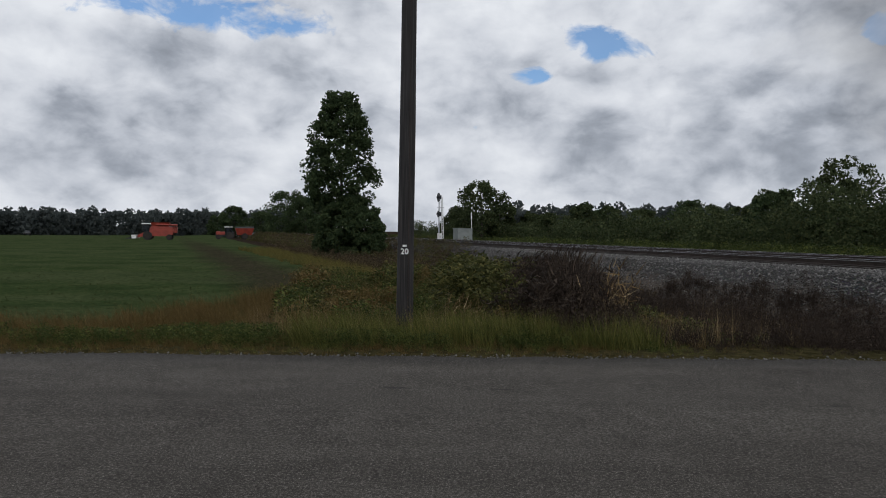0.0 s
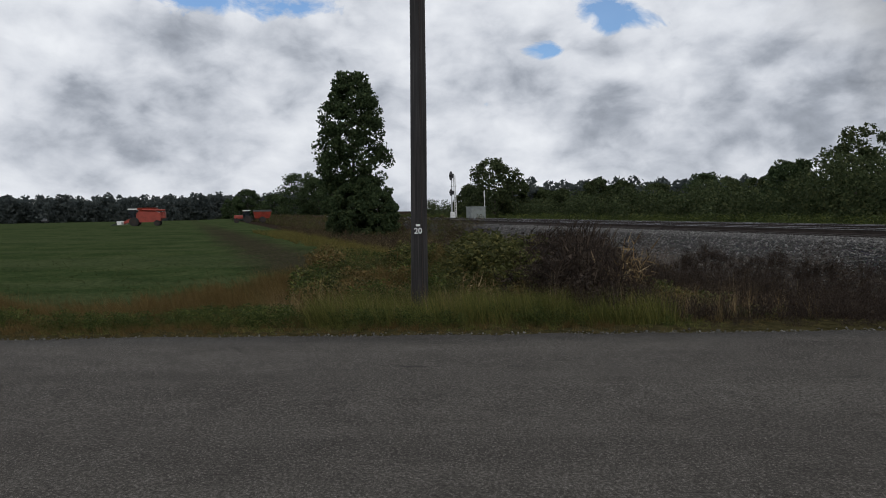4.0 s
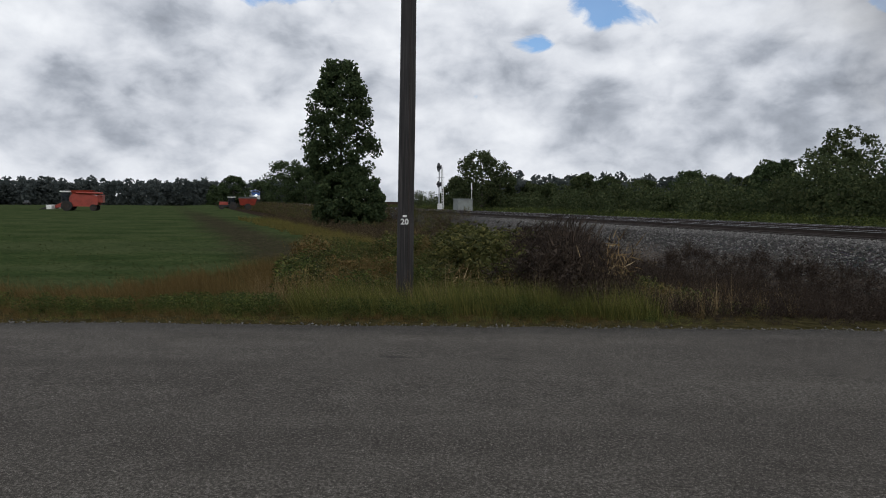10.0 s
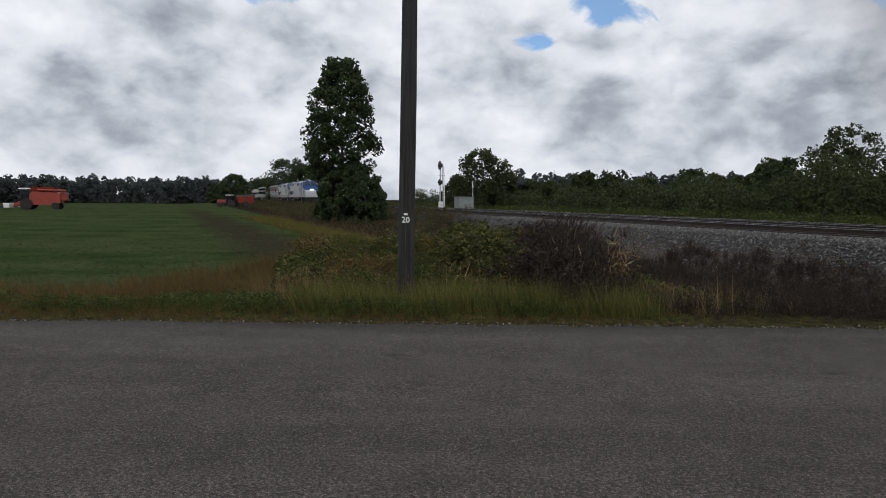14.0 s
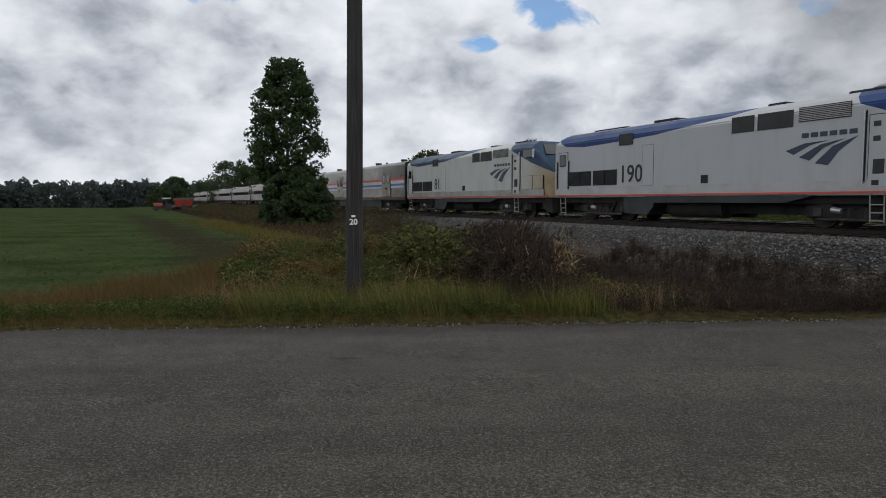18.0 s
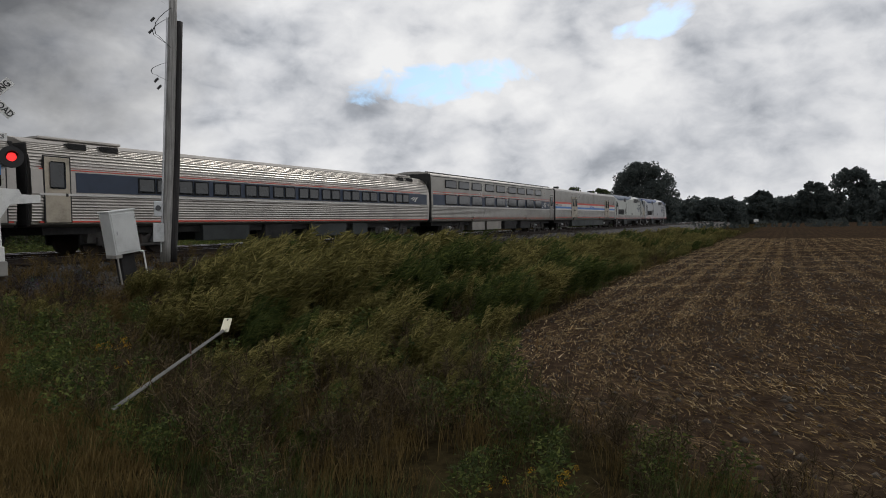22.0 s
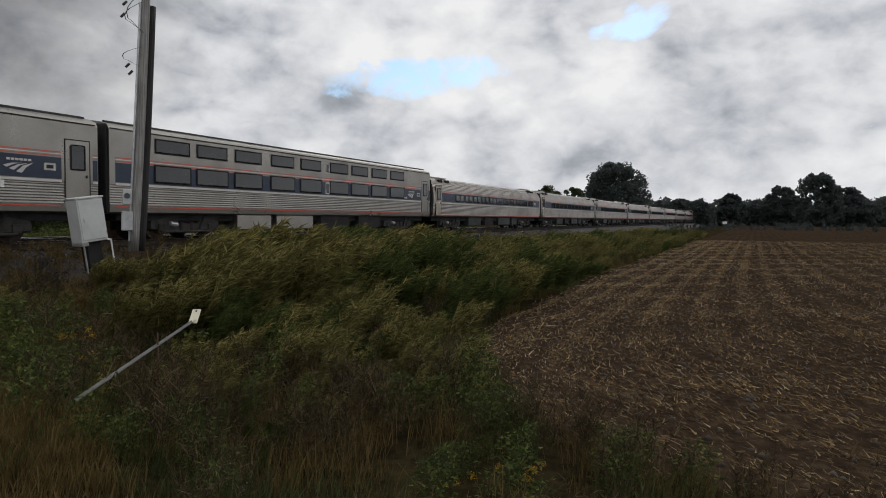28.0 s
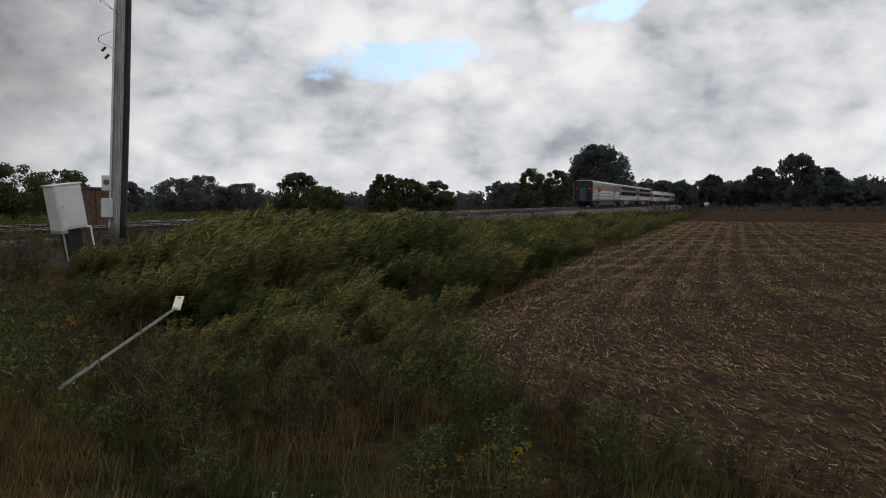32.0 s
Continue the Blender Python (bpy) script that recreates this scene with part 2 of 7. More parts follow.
def foliage(name, dark, lite, third=None, rough=0.7, trans=0.25):
    m = Mat(name, rough, 0, 0.08)
    r = m.island()
    stops = [(0.0, dark), (0.6, lite), (1.0, third or lite)]
    c = m.ramp(r, stops)
    big_n = m.noise(0.6, 3, space="Object")
    c = m.mix(m.ramp(big_n, [(0.35, 0.0), (0.65, 0.5)]), c, tuple(x * 0.55 for x in lite))
    m.color(c)
    t = m.n.new("ShaderNodeBsdfTranslucent")
    m.l.new(c, t.inputs[0])
    s = m.n.new("ShaderNodeMixShader")
    s.inputs[0].default_value = trans
    m.l.new(m.b.outputs[0], s.inputs[1])
    m.l.new(t.outputs[0], s.inputs[2])
    m.l.new(s.outputs[0], m.n["Material Output"].inputs[0])
    return m.m


def asphalt():
    m = Mat("asphalt", 0.92, 0, 0.12)
    fine, mid = m.noise(190, 2, 0.8), m.noise(55, 3, 0.75)
    grit = m.math("ADD", m.math("MULTIPLY", fine, 0.55), m.math("MULTIPLY", mid, 0.45))
    worn = m.noise(0.5, 6, 0.62, stretch=(0.22, 1.1, 1))
    blotch = m.noise(2.6, 5, 0.65)
    base = m.ramp(grit, [(0.36, (0.012, 0.011, 0.009)), (0.47, (0.044, 0.039, 0.034)), (0.56, (0.076, 0.069, 0.060)), (0.65, (0.34, 0.315, 0.28))])
    pale = m.ramp(grit, [(0.36, (0.022, 0.020, 0.017)), (0.48, (0.068, 0.062, 0.053)), (0.64, (0.27, 0.25, 0.222))])
    c = m.mix(m.ramp(m.math("ADD", m.math("MULTIPLY", worn, 0.7), m.math("MULTIPLY", blotch, 0.3)), [(0.42, 0.0), (0.62, 0.8)]), base, pale)
    # tar-dark spots and fine cracks
    c = m.mix(m.ramp(m.noise(1.5, 3, 0.55, stretch=(0.5, 1.7, 1)), [(0.69, 0.0), (0.74, 0.65)]), c, (0.020, 0.019, 0.018))
    v = m.n.new("ShaderNodeTexVoronoi")
    v.feature = "DISTANCE_TO_EDGE"
    v.inputs["Scale"].default_value = 0.42
    w = m.n.new("ShaderNodeVectorMath")
    w.operation = "ADD"
    m.l.new(m.tc.outputs["Object"], w.inputs[0])
    k = m.n.new("ShaderNodeTexNoise")
    k.inputs["Scale"].default_value, k.inputs["Detail"].default_value = 1.6, 6
    m.l.new(m.tc.outputs["Object"], k.inputs["Vector"])
    m.l.new(k.outputs["Color"], w.inputs[1])
    m.l.new(w.outputs[0], v.inputs["Vector"])
    crack = m.math("MULTIPLY", m.ramp(v.outputs["Distance"], [(0.0, 1.0), (0.006, 0.0)]), m.ramp(m.noise(0.3, 3), [(0.52, 0.0), (0.58, 0.4)]))
    c = m.mix(crack, c, (0.015, 0.014, 0.013))
    m.color(c)
    m.bump(grit, 0.014, 0.9)
    return m.m


def soil_mix():
    """Ground sheet: grass field, verge, ploughed land by place."""
    m = Mat("land", 0.95, 0, 0.0)
    x, y, z = m.xyz()
    n1, n2 = m.noise(0.35, 6, 0.6), m.noise(6, 5, 0.65)
    grass = m.ramp(m.math("ADD", m.math("MULTIPLY", n1, 0.5), m.math("MULTIPLY", n2, 0.5)), [(0.38, (0.021, 0.034, 0.013)), (0.5, (0.036, 0.053, 0.020)), (0.62, (0.062, 0.073, 0.032))])
    stripes = m.noise(0.16, 3, 0.5, stretch=(0.12, 1.6, 1))
    field = m.mix(m.ramp(stripes, [(0.4, 0.0), (0.62, 0.8)]), grass, m.ramp(n2, [(0.35, (0.034, 0.048, 0.021)), (0.65, (0.066, 0.078, 0.036))]))
    earth = m.ramp(n2, [(0.3, (0.018, 0.012, 0.008)), (0.55, (0.042, 0.029, 0.020)), (0.75, (0.090, 0.062, 0.038))])
    pp = m.math("ADD", m.math("MULTIPLY", x, NX), m.math("MULTIPLY", y, NY))
    wob = m.math("MULTIPLY", m.math("SUBTRACT", m.noise(0.6, 4), 0.5), 0.9)
    # ploughed land: short of the railway's strip and south of the road
    a = m.math("MAXIMUM", m.math("SUBTRACT", 5.1, m.math("ADD", pp, wob)), 0.0)
    b = m.math("MAXIMUM", m.math("SUBTRACT", -3.9, m.math("ADD", y, wob)), 0.0)
    soil_here = m.math("GREATER_THAN", m.math("MULTIPLY", a, b), 4.2)
    rim = m.math("DIVIDE", m.math("MULTIPLY", a, b), m.math("MAXIMUM", m.math("SQRT", m.math("ADD", m.math("MULTIPLY", a, a), m.math("MULTIPLY", b, b))), 0.01))
    rows = m.math("SINE", m.math("MULTIPLY", m.math("ADD", rim, m.math("MULTIPLY", m.noise(0.25, 3), 0.5)), 8.27))
    straw = m.math("ADD", m.math("MULTIPLY", m.noise(9, 5, 0.7, stretch=(1, 1, 1)), 0.75), m.math("ADD", m.math("MULTIPLY", rows, 0.055), m.ramp(rim, [(0.0, 0.13), (0.28, 0.02)])))
    earth = m.mix(m.ramp(straw, [(0.44, 0.0), (0.60, 0.75)]), earth, (0.150, 0.103, 0.058))
    earth = m.mix(m.ramp(m.noise(0.22, 4), [(0.45, 0.0), (0.6, 0.5)]), earth, (0.030, 0.022, 0.016))
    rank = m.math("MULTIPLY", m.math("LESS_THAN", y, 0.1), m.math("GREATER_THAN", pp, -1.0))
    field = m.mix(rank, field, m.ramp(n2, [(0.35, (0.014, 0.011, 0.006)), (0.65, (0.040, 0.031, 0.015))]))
    strip = m.math("MULTIPLY", m.math("GREATER_THAN", y, 5.0), m.math("LESS_THAN", m.math("ADD", y, m.math("MULTIPLY", wob, 3.0)), 12.0))
    field = m.mix(strip, field, m.ramp(n2, [(0.35, (0.024, 0.021, 0.010)), (0.65, (0.060, 0.052, 0.024))]))
    # bare brown earth at the foot of the bank, and the dark wheel track that runs out to the machines
    foot = m.math("MULTIPLY", m.math("GREATER_THAN", y, 5.0), m.math("GREATER_THAN", m.math("ADD", pp, m.math("MULTIPLY", wob, 3.0)), 9.5))
    field = m.mix(foot, field, m.ramp(n2, [(0.35, (0.016, 0.012, 0.009)), (0.65, (0.046, 0.035, 0.026))]))
    side = m.math("ABSOLUTE", m.math("ADD", m.math("ADD", m.math("MULTIPLY", m.math("ADD", x, 5.6), 0.925), m.math("MULTIPLY", m.math("SUBTRACT", y, 24.0), 0.38)), m.math("MULTIPLY", wob, 3.0)))
    lane = m.math("MULTIPLY", m.ramp(m.math("DIVIDE", side, 10.0), [(0.06, 0.75), (0.24, 0.0)]), m.math("MULTIPLY", m.ramp(m.math("DIVIDE", y, 100.0), [(0.19, 0.0), (0.225, 1.0)]), m.ramp(m.math("DIVIDE", y, 200.0), [(0.30, 1.0), (0.72, 0.25)])))
    field = m.mix(lane, field, m.ramp(n2, [(0.35, (0.020, 0.015, 0.011)), (0.65, (0.052, 0.040, 0.030))]))
    m.color(m.mix(soil_here, field, earth))
    m.bump(m.math("ADD", n2, m.math("MULTIPLY", m.noise(25, 3), 0.4)), 0.06, 0.7)
    return m.m


ASPHALT = asphalt()
LAND = soil_mix()


def pole_wood():
    m = Mat("weathered_pole", 0.85)
    g = m.noise(9, 5, 0.6, stretch=(6, 6, 0.12))
    s = m.noise(2.2, 4, 0.6, stretch=(1, 1, 0.25))
    c = m.ramp(g, [(0.35, (0.008, 0.007, 0.007)), (0.5, (0.018, 0.016, 0.016)), (0.65, (0.050, 0.045, 0.043))])
    m.color(m.mix(m.ramp(s, [(0.45, 0.0), (0.7, 0.6)]), c, (0.042, 0.040, 0.042)))
    m.bump(g, 0.012, 0.8)
    return m.m


def gray_pole():
    m = Mat("silvered_pole", 0.85)
    g = m.noise(9, 5, 0.6, stretch=(6, 6, 0.1))
    c = m.ramp(g, [(0.35, (0.13, 0.125, 0.12)), (0.5, (0.27, 0.262, 0.25)), (0.65, (0.40, 0.39, 0.375))])
    m.color(m.mix(m.ramp(m.noise(1.1, 4), [(0.45, 0.0), (0.7, 0.5)]), c, (0.12, 0.11, 0.10)))
    m.bump(g, 0.01, 0.7)
    return m.m


WOOD_POLE, GRAY_POLE = pole_wood(), gray_pole()
BARK = plain("bark", (0.06, 0.05, 0.04), 0.95, 0, 0.5, 2, 18, 0.03)
LEAF_DARK = foliage("leaf_dark", (0.030, 0.050, 0.026), (0.066, 0.095, 0.042), (0.098, 0.124, 0.052), trans=0.42)
LEAF_MID = foliage("leaf_mid", (0.032, 0.046, 0.022), (0.070, 0.092, 0.040), (0.125, 0.138, 0.060), trans=0.42)
LEAF_AUTUMN = foliage("leaf_autumn", (0.11, 0.125, 0.045), (0.22, 0.205, 0.070), (0.34, 0.26, 0.09), trans=0.45)
# distance haze is put into this paler, bluish leaf colour
LEAF_HAZED = foliage("leaf_hazed", (0.074, 0.090, 0.090), (0.092, 0.108, 0.104), (0.118, 0.130, 0.116), trans=0.48)
GRASS = foliage("grass_green", (0.052, 0.064, 0.018), (0.130, 0.140, 0.038), (0.27, 0.235, 0.075))
GRASS_DRY = foliage("grass_dry", (0.066, 0.044, 0.016), (0.142, 0.098, 0.036), (0.25, 0.185, 0.078))
STRAW_GRASS = foliage("grass_golden", (0.075, 0.066, 0.020), (0.165, 0.142, 0.042), (0.26, 0.215, 0.075))
GRASS_LOW = foliage("grass_low", (0.022, 0.032, 0.011), (0.052, 0.068, 0.022), (0.12, 0.130, 0.050))
WEED = foliage("weed_green", (0.020, 0.034, 0.011), (0.066, 0.088, 0.026), (0.185, 0.205, 0.055), trans=0.34)
WEED_GOLD = foliage("weed_plume", (0.044, 0.044, 0.015), (0.165, 0.150, 0.048), (0.42, 0.36, 0.145), trans=0.42)
WEED_DEAD = foliage("weed_dead", (0.024, 0.018, 0.011), (0.070, 0.052, 0.029), (0.23, 0.175, 0.10))
WEED_BROWN = foliage("weed_brown", (0.018, 0.014, 0.012), (0.046, 0.035, 0.028), (0.105, 0.078, 0.056))
OLIVE = foliage("weed_olive", (0.024, 0.030, 0.012), (0.078, 0.084, 0.028), (0.185, 0.165, 0.055), trans=0.3)
STRAW = foliage("straw_litter", (0.08, 0.050, 0.022), (0.23, 0.16, 0.075), (0.48, 0.38, 0.23), trans=0.05)
CORN = foliage("corn_straw", (0.06, 0.035, 0.015), (0.20, 0.125, 0.052), (0.50, 0.37, 0.20), trans=0.05)
LITTER = foliage("leaf_litter", (0.08, 0.050, 0.018), (0.22, 0.145, 0.055), (0.42, 0.32, 0.16), trans=0.05)
FLOWER = foliage("flower_yellow", (0.50, 0.24, 0.01), (0.60, 0.34, 0.02), (0.65, 0.42, 0.04))
STONE = Mat("ballast_stone", 0.9)
STONE.color(STONE.mix(STONE.noise(20, 3), STONE.ramp(STONE.island(), [(0, (0.028, 0.027, 0.026)), (0.6, (0.080, 0.077, 0.073)), (1, (0.32, 0.31, 0.295))]), (0.07, 0.066, 0.062)))
STONE = STONE.m
BED = Mat("ballast_bed", 0.95)
_v = BED.n.new("ShaderNodeTexVoronoi")
_v.inputs["Scale"].default_value = 14
BED.l.new(BED.tc.outputs["Object"], _v.inputs["Vector"])
BED.color(BED.mix(BED.ramp(BED.noise(0.35, 4), [(0.42, 0.0), (0.6, 0.55)]), BED.mix(0.65, BED.ramp(_v.outputs["Distance"], [(0.1, (0.100, 0.096, 0.092)), (0.5, (0.016, 0.015, 0.015))]), _v.outputs["Color"], "MULTIPLY"), (0.055, 0.048, 0.042)))
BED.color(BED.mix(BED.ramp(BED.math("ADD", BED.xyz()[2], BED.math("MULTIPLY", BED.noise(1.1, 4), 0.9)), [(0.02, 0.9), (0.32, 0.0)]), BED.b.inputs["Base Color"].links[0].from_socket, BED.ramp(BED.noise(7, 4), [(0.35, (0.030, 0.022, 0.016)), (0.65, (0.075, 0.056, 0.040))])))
BED.bump(BED.ramp(_v.outputs["Distance"], [(0, 1.0), (0.5, 0.0)]), 0.05, 0.9)
BED = BED.m
TIE = plain("tie_wood", (0.026, 0.021, 0.018), 0.9, 0, 0.5, 4, 40, 0.006)
RAILSIDE = plain("rail_rust", (0.038, 0.028, 0.023), 0.8, 0.3, 0.35, 3, 50)
RAILTOP = plain("rail_polish", (0.42, 0.42, 0.43), 0.28, 1.0, 0.15, 2, 40, 0)
APRON = plain("worn_apron", (0.135, 0.128, 0.115), 0.9, 0, 0.35, 1.1, 60, 0.008)
CONCRETE = plain("concrete", (0.27, 0.26, 0.24), 0.9, 0, 0.35, 1.3, 50, 0.006)
FADED = plain("faded_paint", (0.30, 0.295, 0.28), 0.8, 0, 0.4, 6, 40)
WHITE = plain("white_paint", (0.72, 0.72, 0.70), 0.5, 0, 0.18, 3, 30)
BLACK = plain("black_paint", (0.014, 0.014, 0.015), 0.5, 0, 0.3)
SILVER = plain("galvanised_steel", (0.50, 0.51, 0.52), 0.45, 0.75, 0.2, 5, 60)
CABINET = plain("cabinet_paint", (0.60, 0.61, 0.60), 0.45, 0.1, 0.12, 2, 30)
RUST = plain("rusty_steel", (0.10, 0.052, 0.036), 0.85, 0.2, 0.45, 4, 40)
RED = plain("signal_red", (0.42, 0.03, 0.025), 0.5, 0, 0.2)
# train paint and metal
STAINLESS = plain("stainless_steel", (0.40, 0.375, 0.345), 0.36, 0.95, 0.2, 0.8, 30, 0.0)
STAINLESS_FLAT = plain("stainless_panel", (0.30, 0.285, 0.26), 0.32, 0.92, 0.2, 0.6, 25, 0.001)
UNDER = plain("underframe_grime", (0.020, 0.019, 0.019), 0.85, 0.1, 0.5, 2, 25)
TRUCK = plain("truck_grime", (0.045, 0.041, 0.038), 0.8, 0.2, 0.5, 3, 30, 0.004)
TANK = plain("dark_green_skirt", (0.030, 0.036, 0.036), 0.6, 0.1, 0.3, 1, 25)
NAVY = plain("navy_band", (0.020, 0.034, 0.066), 0.4, 0.0, 0.25, 1.2, 30, 0)
STRIPE_RED = plain("stripe_red", (0.62, 0.075, 0.05), 0.45, 0, 0.15, 1.5, 30, 0)
STRIPE_BLUE = plain("stripe_blue", (0.035, 0.17, 0.52), 0.45, 0, 0.15, 1.5, 30, 0)
STRIPE_WHITE = plain("stripe_white", (0.62, 0.60, 0.57), 0.45, 0, 0.12, 1.5, 30, 0)
RUBBER = plain("rubber_black", (0.012, 0.012, 0.013), 0.75, 0, 0.3, 3, 30)
DOOR_TAN = plain("worn_steel_door", (0.40, 0.355, 0.285), 0.45, 0.55, 0.3, 1.6, 25, 0.002)


def glass(name="window_glass", tint=(0.010, 0.012, 0.014)):
    m = Mat(name, 0.08, 0, 0.6)
    m.color(m.ramp(m.noise(1.3, 3, space="Object"), [(0.4, tint), (0.65, tuple(c * 2.2 for c in tint))]))
    return m.m


GLASS = glass()


def glow(name, rgb, power):
    m = Mat(name, 0.3)
    m.color(tuple(min(1, c) for c in rgb))
    m.b.inputs["Emission Color"].default_value = (*rgb, 1)
    m.b.inputs["Emission Strength"].default_value = power
    return m.m


HEADLIGHT = glow("headlight_glow", (1, 0.97, 0.9), 90)
RED_LAMP = glow("red_lamp_glow", (1, 0.03, 0.03), 1.3)


# ---- mesh helpers ----
def mesh_of(name, bm, mat):
    me = bpy.data.meshes.new(name)
    bm.normal_update()
    bm.to_mesh(me)
    bm.free()
    for k in (mat if isinstance(mat, (list, tuple)) else [mat]):
        me.materials.append(k)
    return me


def part(name, bm, mat, parent=None, label=""):
    """Link a bmesh (or a finished mesh) as one mesh object under a thing or a part."""
    me = mesh_of(name, bm, mat) if isinstance(bm, bmesh.types.BMesh) else bm
    ob = new(name, me)
    if parent is not None:
        ob.parent = parent
    if label:
        ob["label"] = label
    return ob


def raw(name, verts, faces, mat, smooth=False):
    """A mesh from numpy arrays: verts (n, 3), faces (m, 3 or 4)."""
    me = bpy.data.meshes.new(name)
    verts, faces = np.asarray(verts, np.float32), np.asarray(faces, np.int32)
    k = faces.shape[1]
    me.vertices.add(len(verts))
    me.vertices.foreach_set("co", verts.ravel())
    me.loops.add(faces.size)
    me.loops.foreach_set("vertex_index", faces.ravel())
    me.polygons.add(len(faces))
    me.polygons.foreach_set("loop_start", np.arange(0, faces.size, k, dtype=np.int32))
    me.polygons.foreach_set("loop_total", np.full(len(faces), k, np.int32))
    if smooth:
        me.polygons.foreach_set("use_smooth", np.ones(len(faces), bool))
    me.materials.append(mat)
    me.update(calc_edges=True)
    me.validate()
    return me


def bx(bm, x0, x1, y0, y1, z0, z1, bev=0.0):
    r = bmesh.ops.create_cube(bm, size=1, matrix=Matrix.Translation(((x0 + x1) / 2, (y0 + y1) / 2, (z0 + z1) / 2)) @ Matrix.Diagonal((abs(x1 - x0), abs(y1 - y0), abs(z1 - z0), 1)))
    if bev:
        es = list({e for v in r["verts"] for e in v.link_edges})
        bmesh.ops.bevel(bm, geom=es, offset=bev, segments=2, affect="EDGES", profile=0.5)
    return bm


def box(x0, x1, y0, y1, z0, z1, bev=0.0):
    return bx(bmesh.new(), x0, x1, y0, y1, z0, z1, bev)


def rod(bm, a, b, r0, r1=None, n=8):
    a, b = Vector(a), Vector(b)
    d = b - a
    m = Matrix.Translation((a + b) / 2) @ d.to_track_quat("Z", "Y").to_matrix().to_4x4()
    bmesh.ops.create_cone(bm, cap_ends=True, segments=n, radius1=r0, radius2=r0 if r1 is None else r1, depth=d.length, matrix=m)
    return bm


def rods(*specs, n=8):
    bm = bmesh.new()
    for s in specs:
        rod(bm, *s, n=n)
    return bm


def loft(sections, closed=True, caps=True):
    """Skin a list of equal-length 3D loops."""
    bm = bmesh.new()
    rows = [[bm.verts.new(p) for p in s] for s in sections]
    n = len(rows[0])
    for a, b in zip(rows, rows[1:]):
        for i in range(n if closed else n - 1):
            j = (i + 1) % n
            bm.faces.new((a[i], a[j], b[j], b[i]))
    if caps and closed:
        bm.faces.new(rows[0][::-1])
        bm.faces.new(rows[-1])
    bmesh.ops.recalc_face_normals(bm, faces=bm.faces)
    return bm


def sweep_x(profile, x0, x1):
    """A profile of (y, z) pairs drawn out along x."""
    return loft([[(x, y, z) for y, z in profile] for x in (x0, x1)])


def lettering(name, text, size, mat, parent, m, depth=0.004, squash=1.0, bold=0.02):
    """Words in Blender's built-in font, as a mesh."""
    cu = bpy.data.curves.new(name, "FONT")
    cu.body, cu.size, cu.extrude, cu.align_x, cu.align_y = text, size, depth, "CENTER", "CENTER"
    cu.resolution_u, cu.offset = 3, size * bold
    tmp = bpy.data.objects.new(name, cu)
    scene.collection.objects.link(tmp)
    bpy.context.view_layer.update()
    me = bpy.data.meshes.new_from_object(tmp.evaluated_get(bpy.context.evaluated_depsgraph_get()))
    bpy.data.objects.remove(tmp)
    bpy.data.curves.remove(cu)
    me.transform(m @ Matrix.Diagonal((squash, 1, 1, 1)))
    me.materials.clear()
    me.materials.append(mat)
    return part(name, me, mat, parent)


def thing(name, label, category, group="", m=None):
    ob = tagged(new(name), label, category, group)
    ob.empty_display_size = 0.2
    if m is not None:
        ob.matrix_basis = m
    return ob


# ---- land ----
def smooth(a, b, x):
    t = np.clip((x - a) / (b - a), 0, 1)
    return t * t * (3 - 2 * t)


ROAD_W = 7.98


def road_z(x):
    """Height of the road along its length: it climbs to the crossing."""
    x = np.asarray(x, float)
    return (RAIL - 0.03) * smooth(5.5, 15.5, x) * (1 - smooth(34, 60, x))


def land_z(x, y):
    """Height of the open ground."""
    x, y = np.asarray(x, float), np.asarray(y, float)
    p = NX * x + NY * y
    north = smooth(6, 9, y)
    d_north, d_south = y - ROAD_W, -y
    # north: verge, ditch along the embankment, field that falls away
    far = np.hypot(x, y)
    fall = -0.35 - 0.0035 * np.clip(far - 14, 0, 400) * smooth(12, 0, p)
    ditch = -0.75 * smooth(6, 12, p) * smooth(22, 17, p)
    zn = fall * smooth(0.3, 4.5, d_north) + ditch * smooth(1.0, 4.0, d_north)
    # south: shoulder, weed strip, level field
    zs = -0.42 * smooth(0.5, 3.0, d_south) - 0.25 * smooth(7, 12, p) * smooth(19, 15, p) * smooth(0.8, 3.5, d_south)
    z = np.where(y > ROAD_W / 2, zn, zs)
    # the ground meets the road's shoulder
    edge = np.clip(np.maximum(d_north, d_south), 0, 50)
    z = z + road_z(x) * smooth(3.6, 0.3, edge) - 0.03
    inside = (y > -0.02) & (y < ROAD_W + 0.02)
    z = np.where(inside, road_z(x) - 0.12, z)
    under = smooth(16, 19, p) * smooth(31, 28, p)
    return z - 0.6 * under * (~inside) + 0.05 * np.sin(x * 1.7) * np.cos(y * 1.3) * (~inside) * smooth(0.4, 2, edge)


def build_land():
    n = 360
    u = np.linspace(-1, 1, n)
    g = np.sinh(u * 7.2) / np.sinh(7.2) * 1800
    g = np.sign(u) * (np.abs(g) + np.abs(u) * 38)
    X, Y = np.meshgrid(g + 4, g + 4, indexing="ij")
    Z = land_z(X, Y)
    v = np.stack([X, Y, Z], -1).reshape(-1, 3)
    i = np.arange(n * n).reshape(n, n)
    f = np.stack([i[:-1, :-1], i[1:, :-1], i[1:, 1:], i[:-1, 1:]], -1).reshape(-1, 4)
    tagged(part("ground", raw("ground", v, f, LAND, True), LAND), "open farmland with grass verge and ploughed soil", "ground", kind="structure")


build_land()


